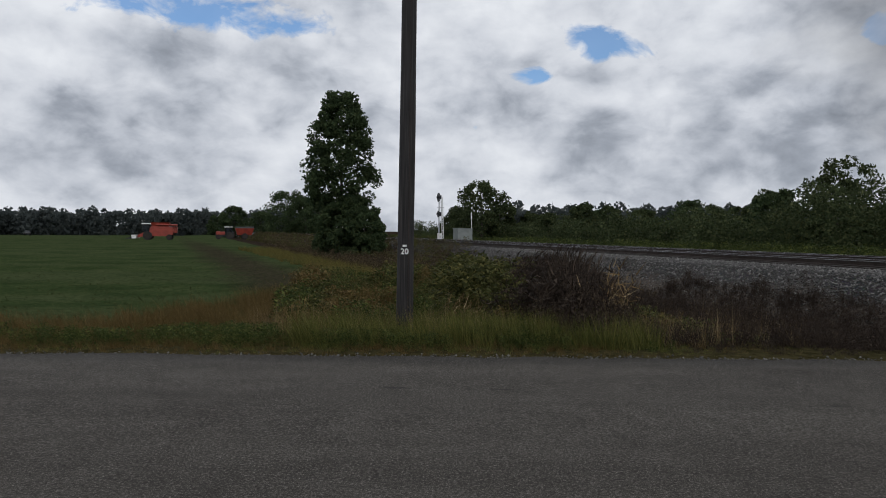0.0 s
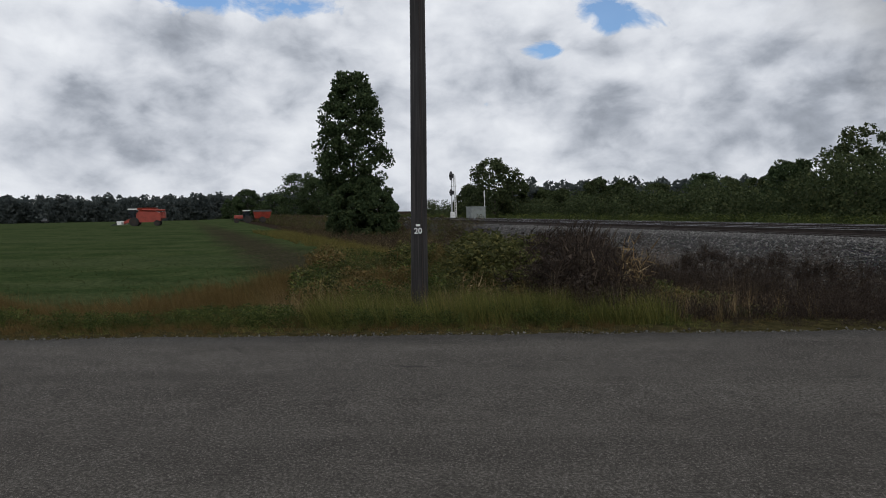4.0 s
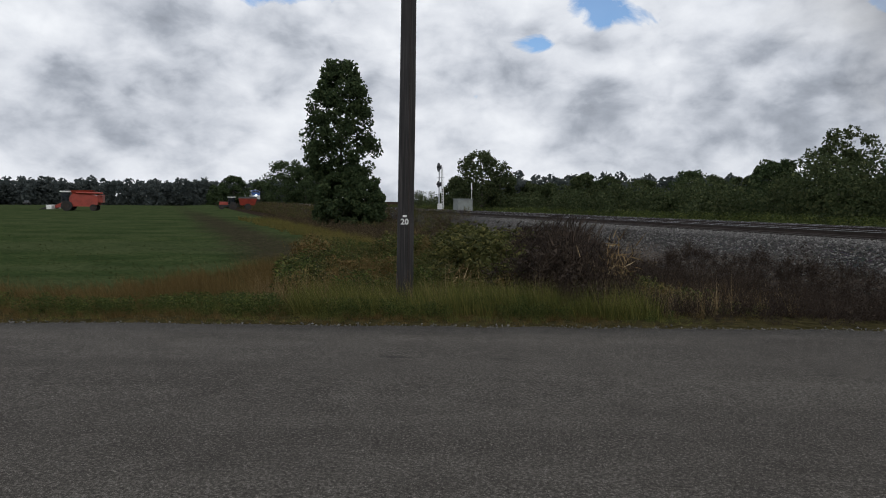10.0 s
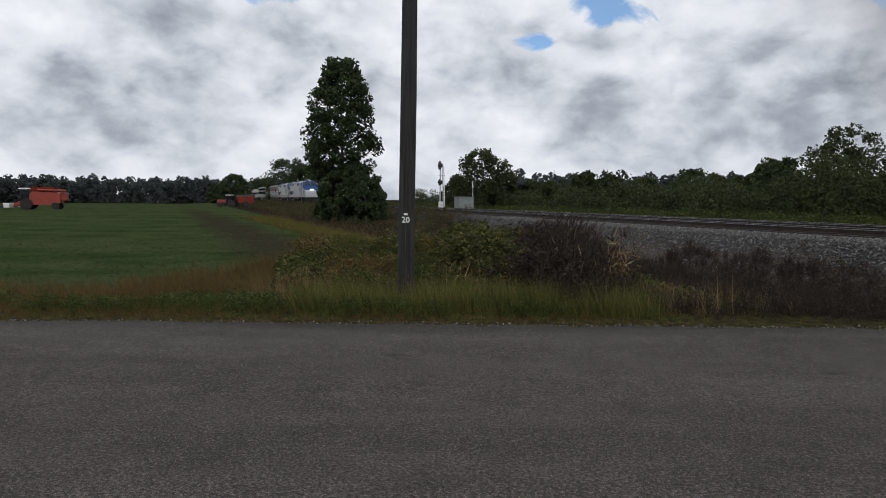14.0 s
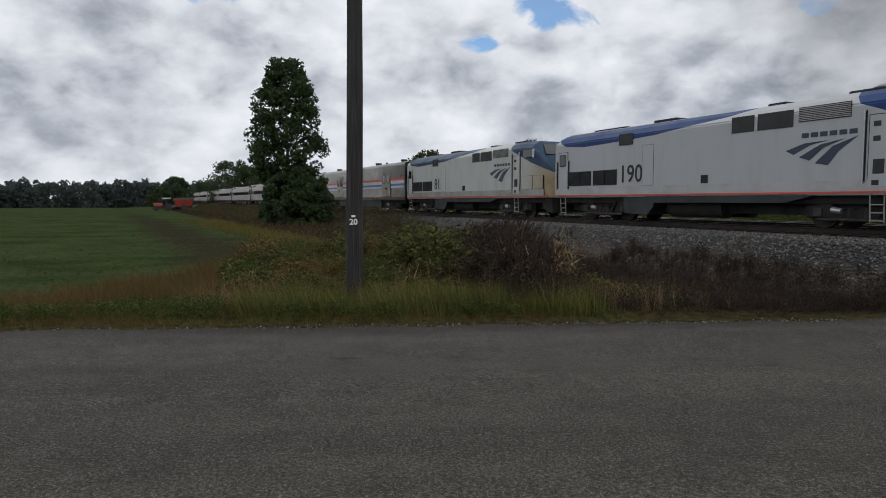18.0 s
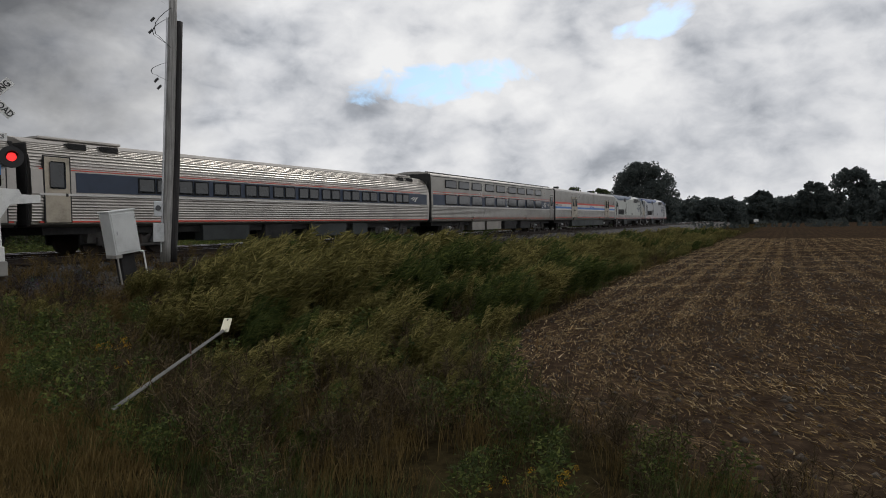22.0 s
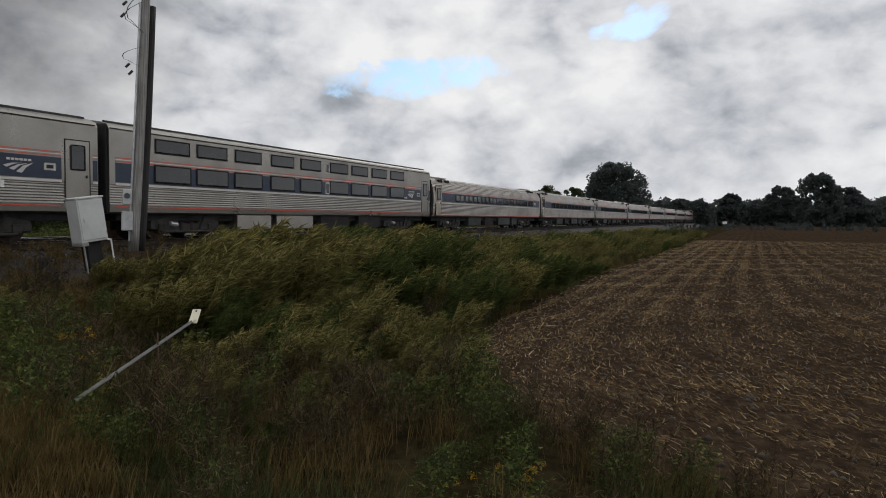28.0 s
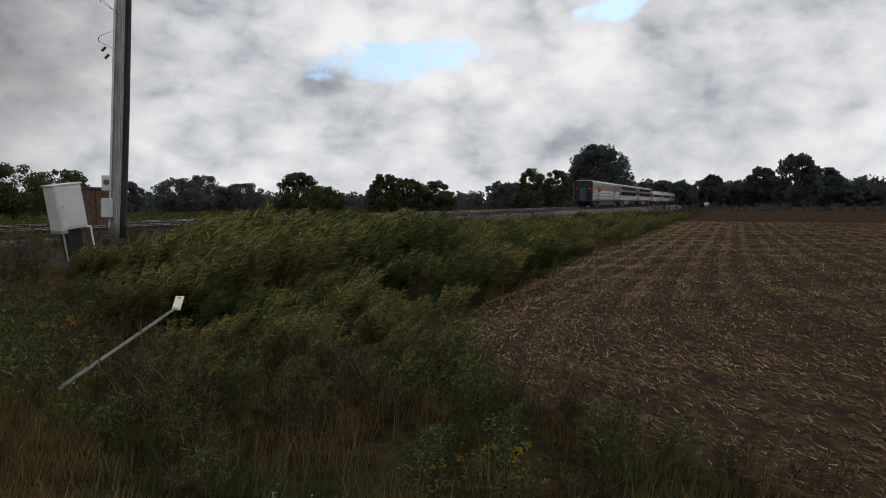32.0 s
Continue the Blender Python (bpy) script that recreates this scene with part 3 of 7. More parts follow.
def build_road():
    xs = np.concatenate([np.linspace(-420, -30, 40), np.linspace(-29, 40, 120), np.linspace(42, 420, 60)])
    ys = np.linspace(0, ROAD_W, 13)
    rng = np.random.default_rng(4)
    e0, e1 = rng.normal(0, 0.035, len(xs)), rng.normal(0, 0.05, len(xs))
    v, f = [], []
    for i, x in enumerate(xs):
        z = float(road_z(x))
        for j, y in enumerate(ys):
            yy = y + (e0[i] if j == 0 else e1[i] if j == 12 else 0)
            crown = 0.07 * (1 - ((y - ROAD_W / 2) / (ROAD_W / 2)) ** 2) * (1 - smooth(8, 14, x) * smooth(40, 34, x))
            v.append((x, yy, z + crown))
        v.append((x, e0[i], z - 0.15))
        v.append((x, ROAD_W + e1[i], z - 0.15))
    k = 15
    for i in range(len(xs) - 1):
        a, b = i * k, (i + 1) * k
        for j in range(12):
            f.append((a + j, b + j, b + j + 1, a + j + 1))
        f.append((a + 13, b + 13, b, a))
        f.append((a + 12, b + 12, b + 14, a + 14))
    tagged(part("road", raw("road", v, f, ASPHALT), ASPHALT), "worn grey asphalt country road with cracked edges", "road", kind="structure")
    # pale concrete apron before the crossing, in slabs
    apron = thing("pavement", "pale worn concrete apron slabs before the level crossing", "pavement")
    tagged(apron, kind="structure")
    for i in range(4):
        y0 = 0.35 + i * 1.81
        x0 = 15.0 + 0.12 * i
        part("slab", box(x0, x0 + 1.5, y0, y0 + 1.79, RAIL - 0.2, RAIL - 0.022, 0.01), APRON, apron)
    # faded white mark
    bar = box(15.75, 15.95, 0.6, 1.9, RAIL - 0.03, RAIL - 0.016)
    part("stop_line", bar, FADED, apron, "faded white paint bar")


build_road()


def build_track():
    """Ballast bed, two tracks of ties and rails, crossing panels."""
    prof = [(-6.6, -1.9), (-3.1, -0.36), (-2.2, -0.27), (6.5, -0.27), (7.4, -0.36), (10.6, -1.7)]
    m = on_track(0)
    sec = []
    for s in np.concatenate([np.linspace(-1400, -80, 34), np.linspace(-76, 60, 69), np.linspace(66, 1400, 40)]):
        w = noise.noise((s * 0.13, 3.1, 0)) * 0.05
        sec.append([m @ Vector((s, q + w * (1 if i in (0, 1, 5) else 0), z)) for i, (q, z) in enumerate(prof)])
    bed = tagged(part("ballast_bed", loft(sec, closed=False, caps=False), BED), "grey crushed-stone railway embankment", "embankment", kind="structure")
    tie = mesh_of("tie", box(-0.11, 0.11, -1.3, 1.3, -0.36, -0.19, 0.012), TIE)
    for j, q in enumerate((0.0, 4.15)):
        track = thing("railway_track", "steel rails on dark wooden ties in stone ballast", "railway track", "parallel tracks", on_track(0, q))
        tagged(track, kind="structure")
        for side in (-0.755, 0.755):
            foot = [(side - 0.07, -0.19), (side + 0.07, -0.19), (side + 0.07, -0.165), (side + 0.012, -0.14), (side + 0.012, -0.045), (side + 0.036, -0.035), (side + 0.036, -0.004),
                    (side - 0.036, -0.004), (side - 0.036, -0.035), (side - 0.012, -0.045), (side - 0.012, -0.14), (side - 0.07, -0.165)]
            head = [(side - 0.03, -0.005), (side + 0.03, -0.005), (side + 0.026, 0.0), (side - 0.026, 0.0)]
            r = part("rail", sweep_x(foot, -1400, 1400), RAILSIDE, track)
            part("rail_head", sweep_x(head, -1400, 1400), RAILTOP, r, "polished running surface")
        if j == 0:
            for i in range(-130, 110):
                o = part("tie", tie, TIE, track)
                o.matrix_basis = pose(i * 0.53, 0, random.uniform(-0.012, 0.006), 0, 0, random.uniform(-1.2, 1.2))
        v, f = [], []
        for i in range(-900, 900):
            if j == 0 and -130 <= i < 110:
                continue
            k = len(v)
            x = i * 0.53
            for dx, dy, dz in ((-0.11, -1.3, -0.36), (0.11, -1.3, -0.36), (0.11, 1.3, -0.36), (-0.11, 1.3, -0.36), (-0.11, -1.3, -0.19), (0.11, -1.3, -0.19), (0.11, 1.3, -0.19), (-0.11, 1.3, -0.19)):
                v.append((x + dx, dy, dz))
            f += [(k + 4, k + 5, k + 6, k + 7), (k, k + 1, k + 5, k + 4), (k + 1, k + 2, k + 6, k + 5), (k + 2, k + 3, k + 7, k + 6), (k + 3, k, k + 4, k + 7)]
        tagged(part("far_ties", raw("far_ties", v, f, TIE), TIE, track), kind="stuff")
    # crossing deck between and beside the rails
    deck = thing("crossing_deck", "dark asphalt and timber deck of the level crossing", "level crossing")
    tagged(deck, kind="structure")
    inv = m.inverted()
    for q0, q1 in ((-3.6, -0.86), (-0.62, 0.62), (0.86, 3.3), (3.53, 4.77), (5.01, 7.4)):
        loop = []
        for q, y in ((q0, -0.3), (q1, -0.3), (q1, ROAD_W + 0.3), (q0, ROAD_W + 0.3)):
            s = (NY * (TRACK + q) - y) / -AY
            p = m @ Vector((s, q, 0))
            loop.append((p.x, p.y))
        bm = loft([[(x, y, RAIL - 0.3) for x, y in loop], [(x, y, RAIL - 0.012) for x, y in loop]])
        part("deck_panel", bm, ASPHALT, deck)


build_track()


# ---- poles, signals, cabinets ----
def tapered(r0, r1, h, n=18, seed=1, bend=0.02):
    rng = np.random.default_rng(seed)
    sec = []
    for i in range(13):
        k = i / 12
        r = r0 + (r1 - r0) * k
        cx, cy = bend * math.sin(k * 3.0), bend * 0.6 * math.sin(k * 2.1 + 1)
        sec.append([(cx + r * (1 + rng.normal(0, 0.015)) * math.cos(a), cy + r * math.sin(a), h * k) for a in np.linspace(0, 2 * math.pi, n, endpoint=False)])
    bm = loft(sec)
    for fc in bm.faces:
        fc.smooth = len(fc.verts) == 4
    return bm


def road_pole():
    d = 10.45
    x, y = at_az(3.25, d)
    z = float(land_z(x, y)) - 0.25
    p = thing("utility_pole", "tall dark weathered wooden utility pole with a small number tag", "utility pole", m=pose(x, y, z, 0.0, 0.3, 0))
    part("post", tapered(0.135, 0.095, 11.0, seed=3), WOOD_POLE, p)
    zt = EYE - d * math.tan(radians(1.63)) - z
    lettering("number_tag", "20", 0.125, WHITE, p, pose(0.0, -0.133, zt - 0.02, 90, 0, 3), 0.004)
    part("tag_plate", box(-0.03, 0.03, -0.142, -0.128, zt + 0.055, zt + 0.085), WHITE, p)
    part("ground_wire", rods(((0.06, -0.118, 0), (0.045, -0.085, 11), 0.006), n=5), RAILSIDE, p)


road_pole()


def signal_mast():
    """Railway block signal with ladder, beyond the tracks."""
    d = 84.0
    x, y = at_az(0.32, d)
    s = thing("railway_signal", "black round signal head on a white lattice ladder mast", "railway signal", m=pose(x, y, RAIL - 0.6, 0, 0, HEAD + 90))
    h = 5.6
    part("mast", rods(((0, 0, 0), (0, 0, h), 0.09, 0.07), n=10), SILVER, s)
    for k in (-0.25, 0.25):
        part("ladder_rail", rods(((0.55, k, 0), (0.35, k, h + 0.2), 0.055), n=6), WHITE, s)
    for i in range(17):
        k = i / 17
        part("rung", rods(((0.55 - 0.2 * k, -0.25, 0.3 + i * 0.32), (0.55 - 0.2 * k, 0.25, 0.3 + i * 0.32), 0.028), n=5), WHITE, s)
    part("platform", box(-0.15, 0.55, -0.45, 0.45, h - 1.15, h - 1.1), SILVER, s)
    for z, r in ((h + 0.15, 0.55), (h - 1.95, 0.42)):
        bm = bmesh.new()
        rod(bm, (-0.12, 0, z), (-0.05, 0, z), r, n=20)
        bx(bm, -0.05, 0.25, -0.2, 0.2, z - 0.25, z + 0.25, 0.03)
        rod(bm, (-0.3, 0, z + 0.05), (-0.12, 0, z), 0.14, n=12)
        part("signal_head", bm, BLACK, s)
    part("base_case", box(-0.35, 0.1, -0.75, -0.35, 0, 1.25, 0.03), WHITE, s)
    part("base_case", box(0.2, 0.6, 0.45, 0.8, 0, 1.25, 0.03), WHITE, s)
    HUT = plain("dull_grey_green_paint", (0.22, 0.24, 0.23), 0.6, 0.1, 0.2)
    # equipment hut with an aerial
    x, y = at_az(-1.72, 83)
    hut = thing("equipment_hut", "grey metal railway equipment hut with a slim aerial", "hut", m=pose(x, y, RAIL - 0.7, 0, 0, HEAD + 90))
    part("body", box(-0.95, 0.95, -0.85, 0.85, 0, 1.9, 0.03), HUT, hut)
    part("roof", box(-1.02, 1.02, -0.92, 0.92, 1.9, 1.98, 0.03), HUT, hut)
    part("door", box(-0.98, -0.95, -0.4, 0.45, 0.1, 1.8, 0.01), HUT, hut)
    part("aerial", rods(((0.85, -0.75, 1.8), (0.85, -0.75, 4.0), 0.035), ((0.85, -0.75, 3.1), (0.85, -0.58, 3.85), 0.1, 0.04), n=8), WHITE, hut)
    # far road sign by the track
    x, y = at_az(-157.0, 190)
    sg = thing("trackside_sign", "small white trackside marker board on a post", "sign", m=pose(x, y, 0, 0, 0, HEAD))
    part("post", rods(((0, 0, -0.8), (0, 0, 1.1), 0.04)), SILVER, sg)
    part("board", box(-0.03, 0.03, -0.55, 0.55, 0.5, 1.2, 0.01), WHITE, sg)


signal_mast()


def crossing_signal():
    d = 19.7
    x, y = at_az(-98.2, d)
    z0 = EYE - d * math.tan(radians(2.35))
    c = thing("crossing_signal", "white level crossing signal with crossbuck, red lamps and lowered gate", "crossing signal", m=pose(x, y, z0, 0, 0, -4))
    # local: faces -x (towards the road users), y across
    part("base", box(-0.22, 0.22, -0.2, 0.2, -0.3, 0.06, 0.02), CONCRETE, c)
    part("base_box", box(-0.17, 0.1, -0.15, 0.15, 0.05, 0.42, 0.02), WHITE, c)
    part("mast", rods(((0, 0, 0), (0, 0, 4.05), 0.065, 0.055), n=14), SILVER, c)
    part("mast_guard", rods(((-0.09, -0.08, 0.4), (-0.09, -0.05, 1.6), 0.03), ((-0.09, 0.08, 0.4), (-0.09, 0.05, 1.6), 0.03), n=8), WHITE, c)
    # crossbuck
    zc = 4.05
    for sgn, words in ((1, ("CROS", "SING")), (-1, ("RAIL", "ROAD"))):
        rot = Matrix.Translation((-0.09 - (0.02 if sgn > 0 else 0), 0, zc)) @ Matrix.Rotation(radians(-45 * sgn), 4, "X")
        bm = box(-0.008, 0.008, -0.61, 0.61, -0.115, 0.115, 0.004)
        bm.transform(rot)
        blade = part("crossbuck_blade", bm, WHITE, c)
        for k, w in zip((-1, 1), words):
            # text reads from -y... seen from -x, the reader's right is -y
            mt = rot @ Matrix.Translation((-0.012, -0.35 * k, 0)) @ pose(0, 0, 0, 90, 0, -90)
            lettering("crossbuck_word", w, 0.22, BLACK, blade, mt, 0.002, 0.82)
    bm = box(-0.008, 0.008, -0.16, 0.16, zc - 0.86, zc - 0.52, 0.003)
    bx(bm, -0.008, 0.008, -0.31, 0.31, zc - 1.04, zc - 0.85, 0.003)
    bm.transform(Matrix.Translation((-0.08, 0, 0)))
    tp = part("track_count_plate", bm, WHITE, c)
    lettering("plate_number", "2", 0.26, BLACK, tp, pose(-0.092, 0, zc - 0.69, 90, 0, -90), 0.002)
    lettering("plate_word", "TRACKS", 0.135, BLACK, tp, pose(-0.092, 0, zc - 0.945, 90, 0, -90), 0.002)
    part("top_bell_arm", rods(((0, 0.05, zc + 0.3), (-0.05, 0.65, zc + 0.35), 0.02, 0.012), ((0, 0, zc), (0, 0.05, zc + 0.3), 0.03), n=6), SILVER, c)
    # lamp pairs
    zl = 2.62
    part("lamp_arm", rods(((0, -0.42, zl + 0.05), (0, 0.42, zl + 0.05), 0.03), ((0.12, -0.2, zl - 0.05), (0.12, 0.62, zl - 0.05), 0.03), n=8), BLACK, c)
    for yy in (-0.38, 0.25):
        bm = bmesh.new()
        rod(bm, (-0.1, yy, zl), (-0.08, yy, zl), 0.27, n=28)
        rod(bm, (-0.08, yy, zl), (0.12, yy, zl), 0.16, 0.1, n=16)
        h = part("lamp_backboard", bm, BLACK, c)
        part("lamp_lens", rods(((-0.125, yy, zl), (-0.1, yy, zl), 0.105), n=20), RED_LAMP, h, "glowing red lens")
        hood = bmesh.new()
        for a in range(14):
            t0, t1 = radians(15 + a * 150 / 14), radians(15 + (a + 1) * 150 / 14)
            q = [(xx, yy + 0.14 * math.cos(t), zl + 0.14 * math.sin(t)) for t in (t0, t1) for xx in (-0.1, -0.32)]
            vs = [hood.verts.new(p) for p in q]
            hood.faces.new((vs[0], vs[1], vs[3], vs[2]))
        bmesh.ops.solidify(hood, geom=hood.faces[:], thickness=0.006)
        part("lamp_hood", hood, BLACK, h)
    for yy in (0.62, -0.12):
        bm = bmesh.new()
        rod(bm, (0.16, yy, zl - 0.05), (0.2, yy, zl - 0.05), 0.25, n=24)
        rod(bm, (0.0, yy, zl - 0.05), (0.16, yy, zl - 0.05), 0.11, 0.16, n=16)
        part("rear_lamp", bm, SILVER, c, "back of a grey lamp housing")
    part("blue_notice", box(-0.09, -0.075, -0.15, 0.13, zl - 0.45, zl - 0.2), STRIPE_BLUE, c)
    # gate mechanism and arm
    bm = bmesh.new()
    prof = [(0.25, 1.05), (-0.05, 1.05), (-0.3, 1.45), (-0.95, 1.5), (-0.95, 1.68), (-0.55, 1.7), (-0.5, 1.82), (-0.1, 1.85), (0.02, 1.5), (0.25, 1.35)]
    bm = loft([[(xx, yy, zz) for yy, zz in prof] for xx in (-0.2, -0.06)])
    part("counterweight_arm", bm, WHITE, c)
    part("gate_motor", box(-0.05, 0.35, -0.05, 0.35, 1.15, 1.55, 0.03), SILVER, c)
    arm = part("gate_arm", box(-0.16, -0.12, 0.2, 7.0, 1.22, 1.33, 0.01), WHITE, c)
    for i in range(9):
        y0 = 0.75 + i * 0.72
        bm = loft([[(xx, y0, 1.217), (xx, y0 + 0.36, 1.217), (xx, y0 + 0.5, 1.333), (xx, y0 + 0.14, 1.333)] for xx in (-0.164, -0.116)])
        part("red_band", bm, RED, arm)
    for yy in (3.2, 5.0, 6.9):
        part("gate_light", box(-0.18, -0.1, yy - 0.05, yy + 0.05, 1.335, 1.45, 0.015), RED_LAMP if yy > 6 else RED, arm, "small red lamp on the gate")
    part("kerb_stub", box(-0.4, 0.3, 0.4, 1.1, -0.05, 0.05, 0.02), CONCRETE, c)


crossing_signal()


def wayside():
    # tilted grey cabinet
    d = 20.6
    x, y = at_az(-106.4, d)
    z0 = EYE - d * math.tan(radians(2.0))
    k = thing("relay_cabinet", "tilted light grey steel relay cabinet with a single door", "cabinet", m=pose(x, y, z0, 0, 0, 8) @ pose(0, 0, 0, -8, 0, 0) @ Matrix.Scale(0.87, 4))
    part("body", box(-0.36, 0.36, -0.40, 0.40, 0.05, 1.38, 0.012), CABINET, k)
    part("lid", box(-0.39, 0.39, -0.43, 0.43, 1.38, 1.43, 0.012), CABINET, k)
    dr = part("door", box(-0.39, -0.362, -0.36, 0.36, 0.12, 1.33, 0.01), CABINET, k)
    part("handle", rods(((-0.42, 0.26, 0.66), (-0.42, 0.26, 0.80), 0.014), ((-0.39, 0.26, 0.73), (-0.42, 0.26, 0.73), 0.02), n=8), SILVER, dr)
    for zz in (0.3, 1.15):
        part("hinge", rods(((-0.395, -0.365, zz - 0.05), (-0.395, -0.365, zz + 0.05), 0.012), n=6), SILVER, dr)
    part("footing", box(-0.40, 0.30, 0.22, 0.44, -0.06, 0.05, 0.02), CONCRETE, k)
    part("pedestal", box(-0.20, 0.26, -0.24, 0.20, -0.9, 0.05, 0.02), UNDER, k, "dark steel pedestal")
    part("support_leg", rods(((-0.34, 0.36, -0.9), (-0.34, 0.36, -0.05), 0.03), n=8), CONCRETE, k)
    part("conduit", rods(((-0.37, -0.47, -0.8), (-0.37, -0.47, 0.06), 0.026), ((-0.37, -0.47, 0.04), (-0.37, -0.36, 0.06), 0.026), n=8), WHITE, k)
    # rusty cabinet behind
    x, y = at_az(-107.6, 33.2)
    r = thing("trackside_case", "rust-brown steel case beyond the tracks", "cabinet", m=pose(x, y, RAIL - 0.6, 0, 0, HEAD))
    part("body", box(-0.9, 0.9, -0.5, 0.5, 0, 2.1, 0.02), RUST, r)
    part("roof", box(-0.98, 0.98, -0.58, 0.58, 2.1, 2.18, 0.02), RUST, r)
    for xx in (-0.44, 0.44):
        part("door", box(xx - 0.41, xx + 0.41, -0.53, -0.5, 0.15, 2.0, 0.01), RUST, r)
    # service post: two poles lashed together, meter boxes, loose wires
    d = 21.6
    x, y = at_az(-109.4, d)
    z0 = EYE - d * math.tan(radians(1.9))
    p = thing("service_pole", "two bleached wooden poles with meter boxes and dangling wires", "utility pole", m=pose(x, y, z0, 0, 0, -110) @ pose(0, 0, 0, 0, 1.7, 0))
    bm = tapered(0.15, 0.115, 7.9, seed=7, bend=0.03)
    bm.transform(pose(-0.02, 0, -0.3, 0, 1.6, 0))
    part("post", bm, GRAY_POLE, p)
    bm = tapered(0.14, 0.10, 7.2, seed=8, bend=0.02)
    bm.transform(pose(0.17, 0.16, -0.3, 0, 1.6, 0))
    part("rear_post", bm, WOOD_POLE, p, "darker wooden pole behind")
    part("conduit", rods(((-0.13, -0.1, 0), (0.05, -0.13, 6.9), 0.03), n=8), SILVER, p)
    part("meter_box", box(-0.32, -0.08, -0.3, -0.12, 1.05, 1.5, 0.02), SILVER, p)
    part("meter", rods(((-0.2, -0.34, 1.3), (-0.2, -0.28, 1.3), 0.08), n=16), GLASS, p)
    part("switch_box", box(-0.34, -0.04, -0.32, -0.1, 0.3, 0.85, 0.02), SILVER, p)
    for a, sag, zt in ((0.0, 0.9, 6.9), (0.5, 1.3, 7.2), (-0.4, 0.6, 5.6)):
        pts = [Vector((0.1 - 0.45 * math.sin(k / 8 * math.pi) + 0.1 * a, -0.14, zt - sag * k / 8 * (1 if k < 6 else 0.9))) for k in range(9)]
        ring = [[q + Vector((0.012 * math.cos(r), 0.012 * math.sin(r), 0)) for r in np.linspace(0, 2 * math.pi, 6, endpoint=False)] for q in pts]
        part("loose_wire", loft(ring), BLACK, p)
    for xx, zz in ((-0.35, 6.5), (-0.2, 5.1), (-0.12, 4.9), (-0.3, 6.85)):
        part("wire_clamp", rods(((xx, -0.16, zz), (xx - 0.1, -0.16, zz - 0.12), 0.035), n=6), BLACK, p)
    # bent reflector post lying in the weeds
    b = Vector((*at_az(-106.2, 5.6), 0))
    b.z = EYE - 5.6 * math.tan(radians(13.2))
    e = Vector((*at_az(-113.75, 7.9), 0))
    e.z = EYE - 7.9 * math.tan(radians(8.35))
    rp = thing("reflector_post", "bent galvanised delineator post with a cream reflector plate", "marker post", m=Matrix.Translation(b))
    v = e - b
    side = v.cross(Vector((0, 0, 1))).normalized()
    upv = side.cross(v).normalized()
    prof = [(-0.030, 0.022), (-0.012, 0.006), (-0.012, 0.0), (0.012, 0.0), (0.012, 0.006), (0.030, 0.022), (0.026, 0.024), (0.008, 0.003), (-0.008, 0.003), (-0.026, 0.024)]
    v0 = v * -0.08
    bm = loft([[v0 + (v * 1.0 - v0) * t + side * (a * 0.75) + upv * (c * 0.75) for a, c in prof] for t in (0, 0.5, 1)])
    part("channel", bm, plain("dull_zinc", (0.105, 0.105, 0.098), 0.8, 0.1, 0.4), rp)
    n0 = v.normalized()
    tall = (n0 + Vector((0, 0, 0.75))).normalized()
    out = side.cross(tall).normalized()
    sec = [[v - tall * 0.06 + tall * t + side * a + out * (0.026 + c) for a, c in ((-0.046, 0), (0.046, 0), (0.046, 0.008), (-0.046, 0.008))] for t in (0.0, 0.008, 0.20, 0.208)]
    part("reflector", loft(sec), plain("cream_plate", (0.68, 0.64, 0.48), 0.4, 0, 0.1), rp, "cream reflector plate")
    part("rivet", rods((v + out * 0.03 + tall * 0.12, v + out * 0.037 + tall * 0.12, 0.011), n=10), BLACK, rp)
    q = b + v * 0.56
    part("prop_stick", rods((q - b + Vector((0, 0, -0.6)), q - b + Vector((0.02, 0, 0.12)), 0.008), n=5), RUST, rp)
    # crossarm pole behind the track and its wire
    x, y = at_az(-74.0, 52)
    cp = thing("crossarm_pole", "dark wooden pole with a single insulator crossarm", "utility pole", m=pose(x, y, -0.5, 0, 0, 12))
    part("post", tapered(0.16, 0.11, 12.6, seed=5), WOOD_POLE, cp)
    ca = part("crossarm", box(-0.06, 0.06, -1.3, 1.3, 11.75, 11.9, 0.01), WOOD_POLE, cp)
    for yy in (-1.2, -0.7, 0.7, 1.2):
        part("insulator", rods(((0, yy, 11.9), (0, yy, 12.06), 0.05, 0.03), n=8), GLASS, ca)
    for yy in (-0.7, 0.7):
        part("brace", rods(((0.08, yy, 11.75), (0.08, 0, 11.1), 0.02), n=5), SILVER, cp)


wayside()


def overhead_wire():
    """Cable from the service pole up to the line beyond the road."""
    a = Vector((*at_az(-109.9, 21.6), 8.12))
    b = Vector((*at_az(3.25, 10.45), 10.3))
    w = thing("overhead_wire", "thin black overhead cable between the poles", "cable", m=Matrix.Translation(a))
    pts = [(b - a) * (i / 16) - Vector((0, 0, 0.7 * (1 - (i / 8 - 1) ** 2))) for i in range(17)]
    ring = [[p + Vector((0.016 * math.cos(q), 0.016 * math.sin(q), 0.016 * math.sin(q + 0.8))) for q in np.linspace(0, 2 * math.pi, 5, endpoint=False)] for p in pts]
    part("cable", loft(ring), BLACK, w)


overhead_wire()


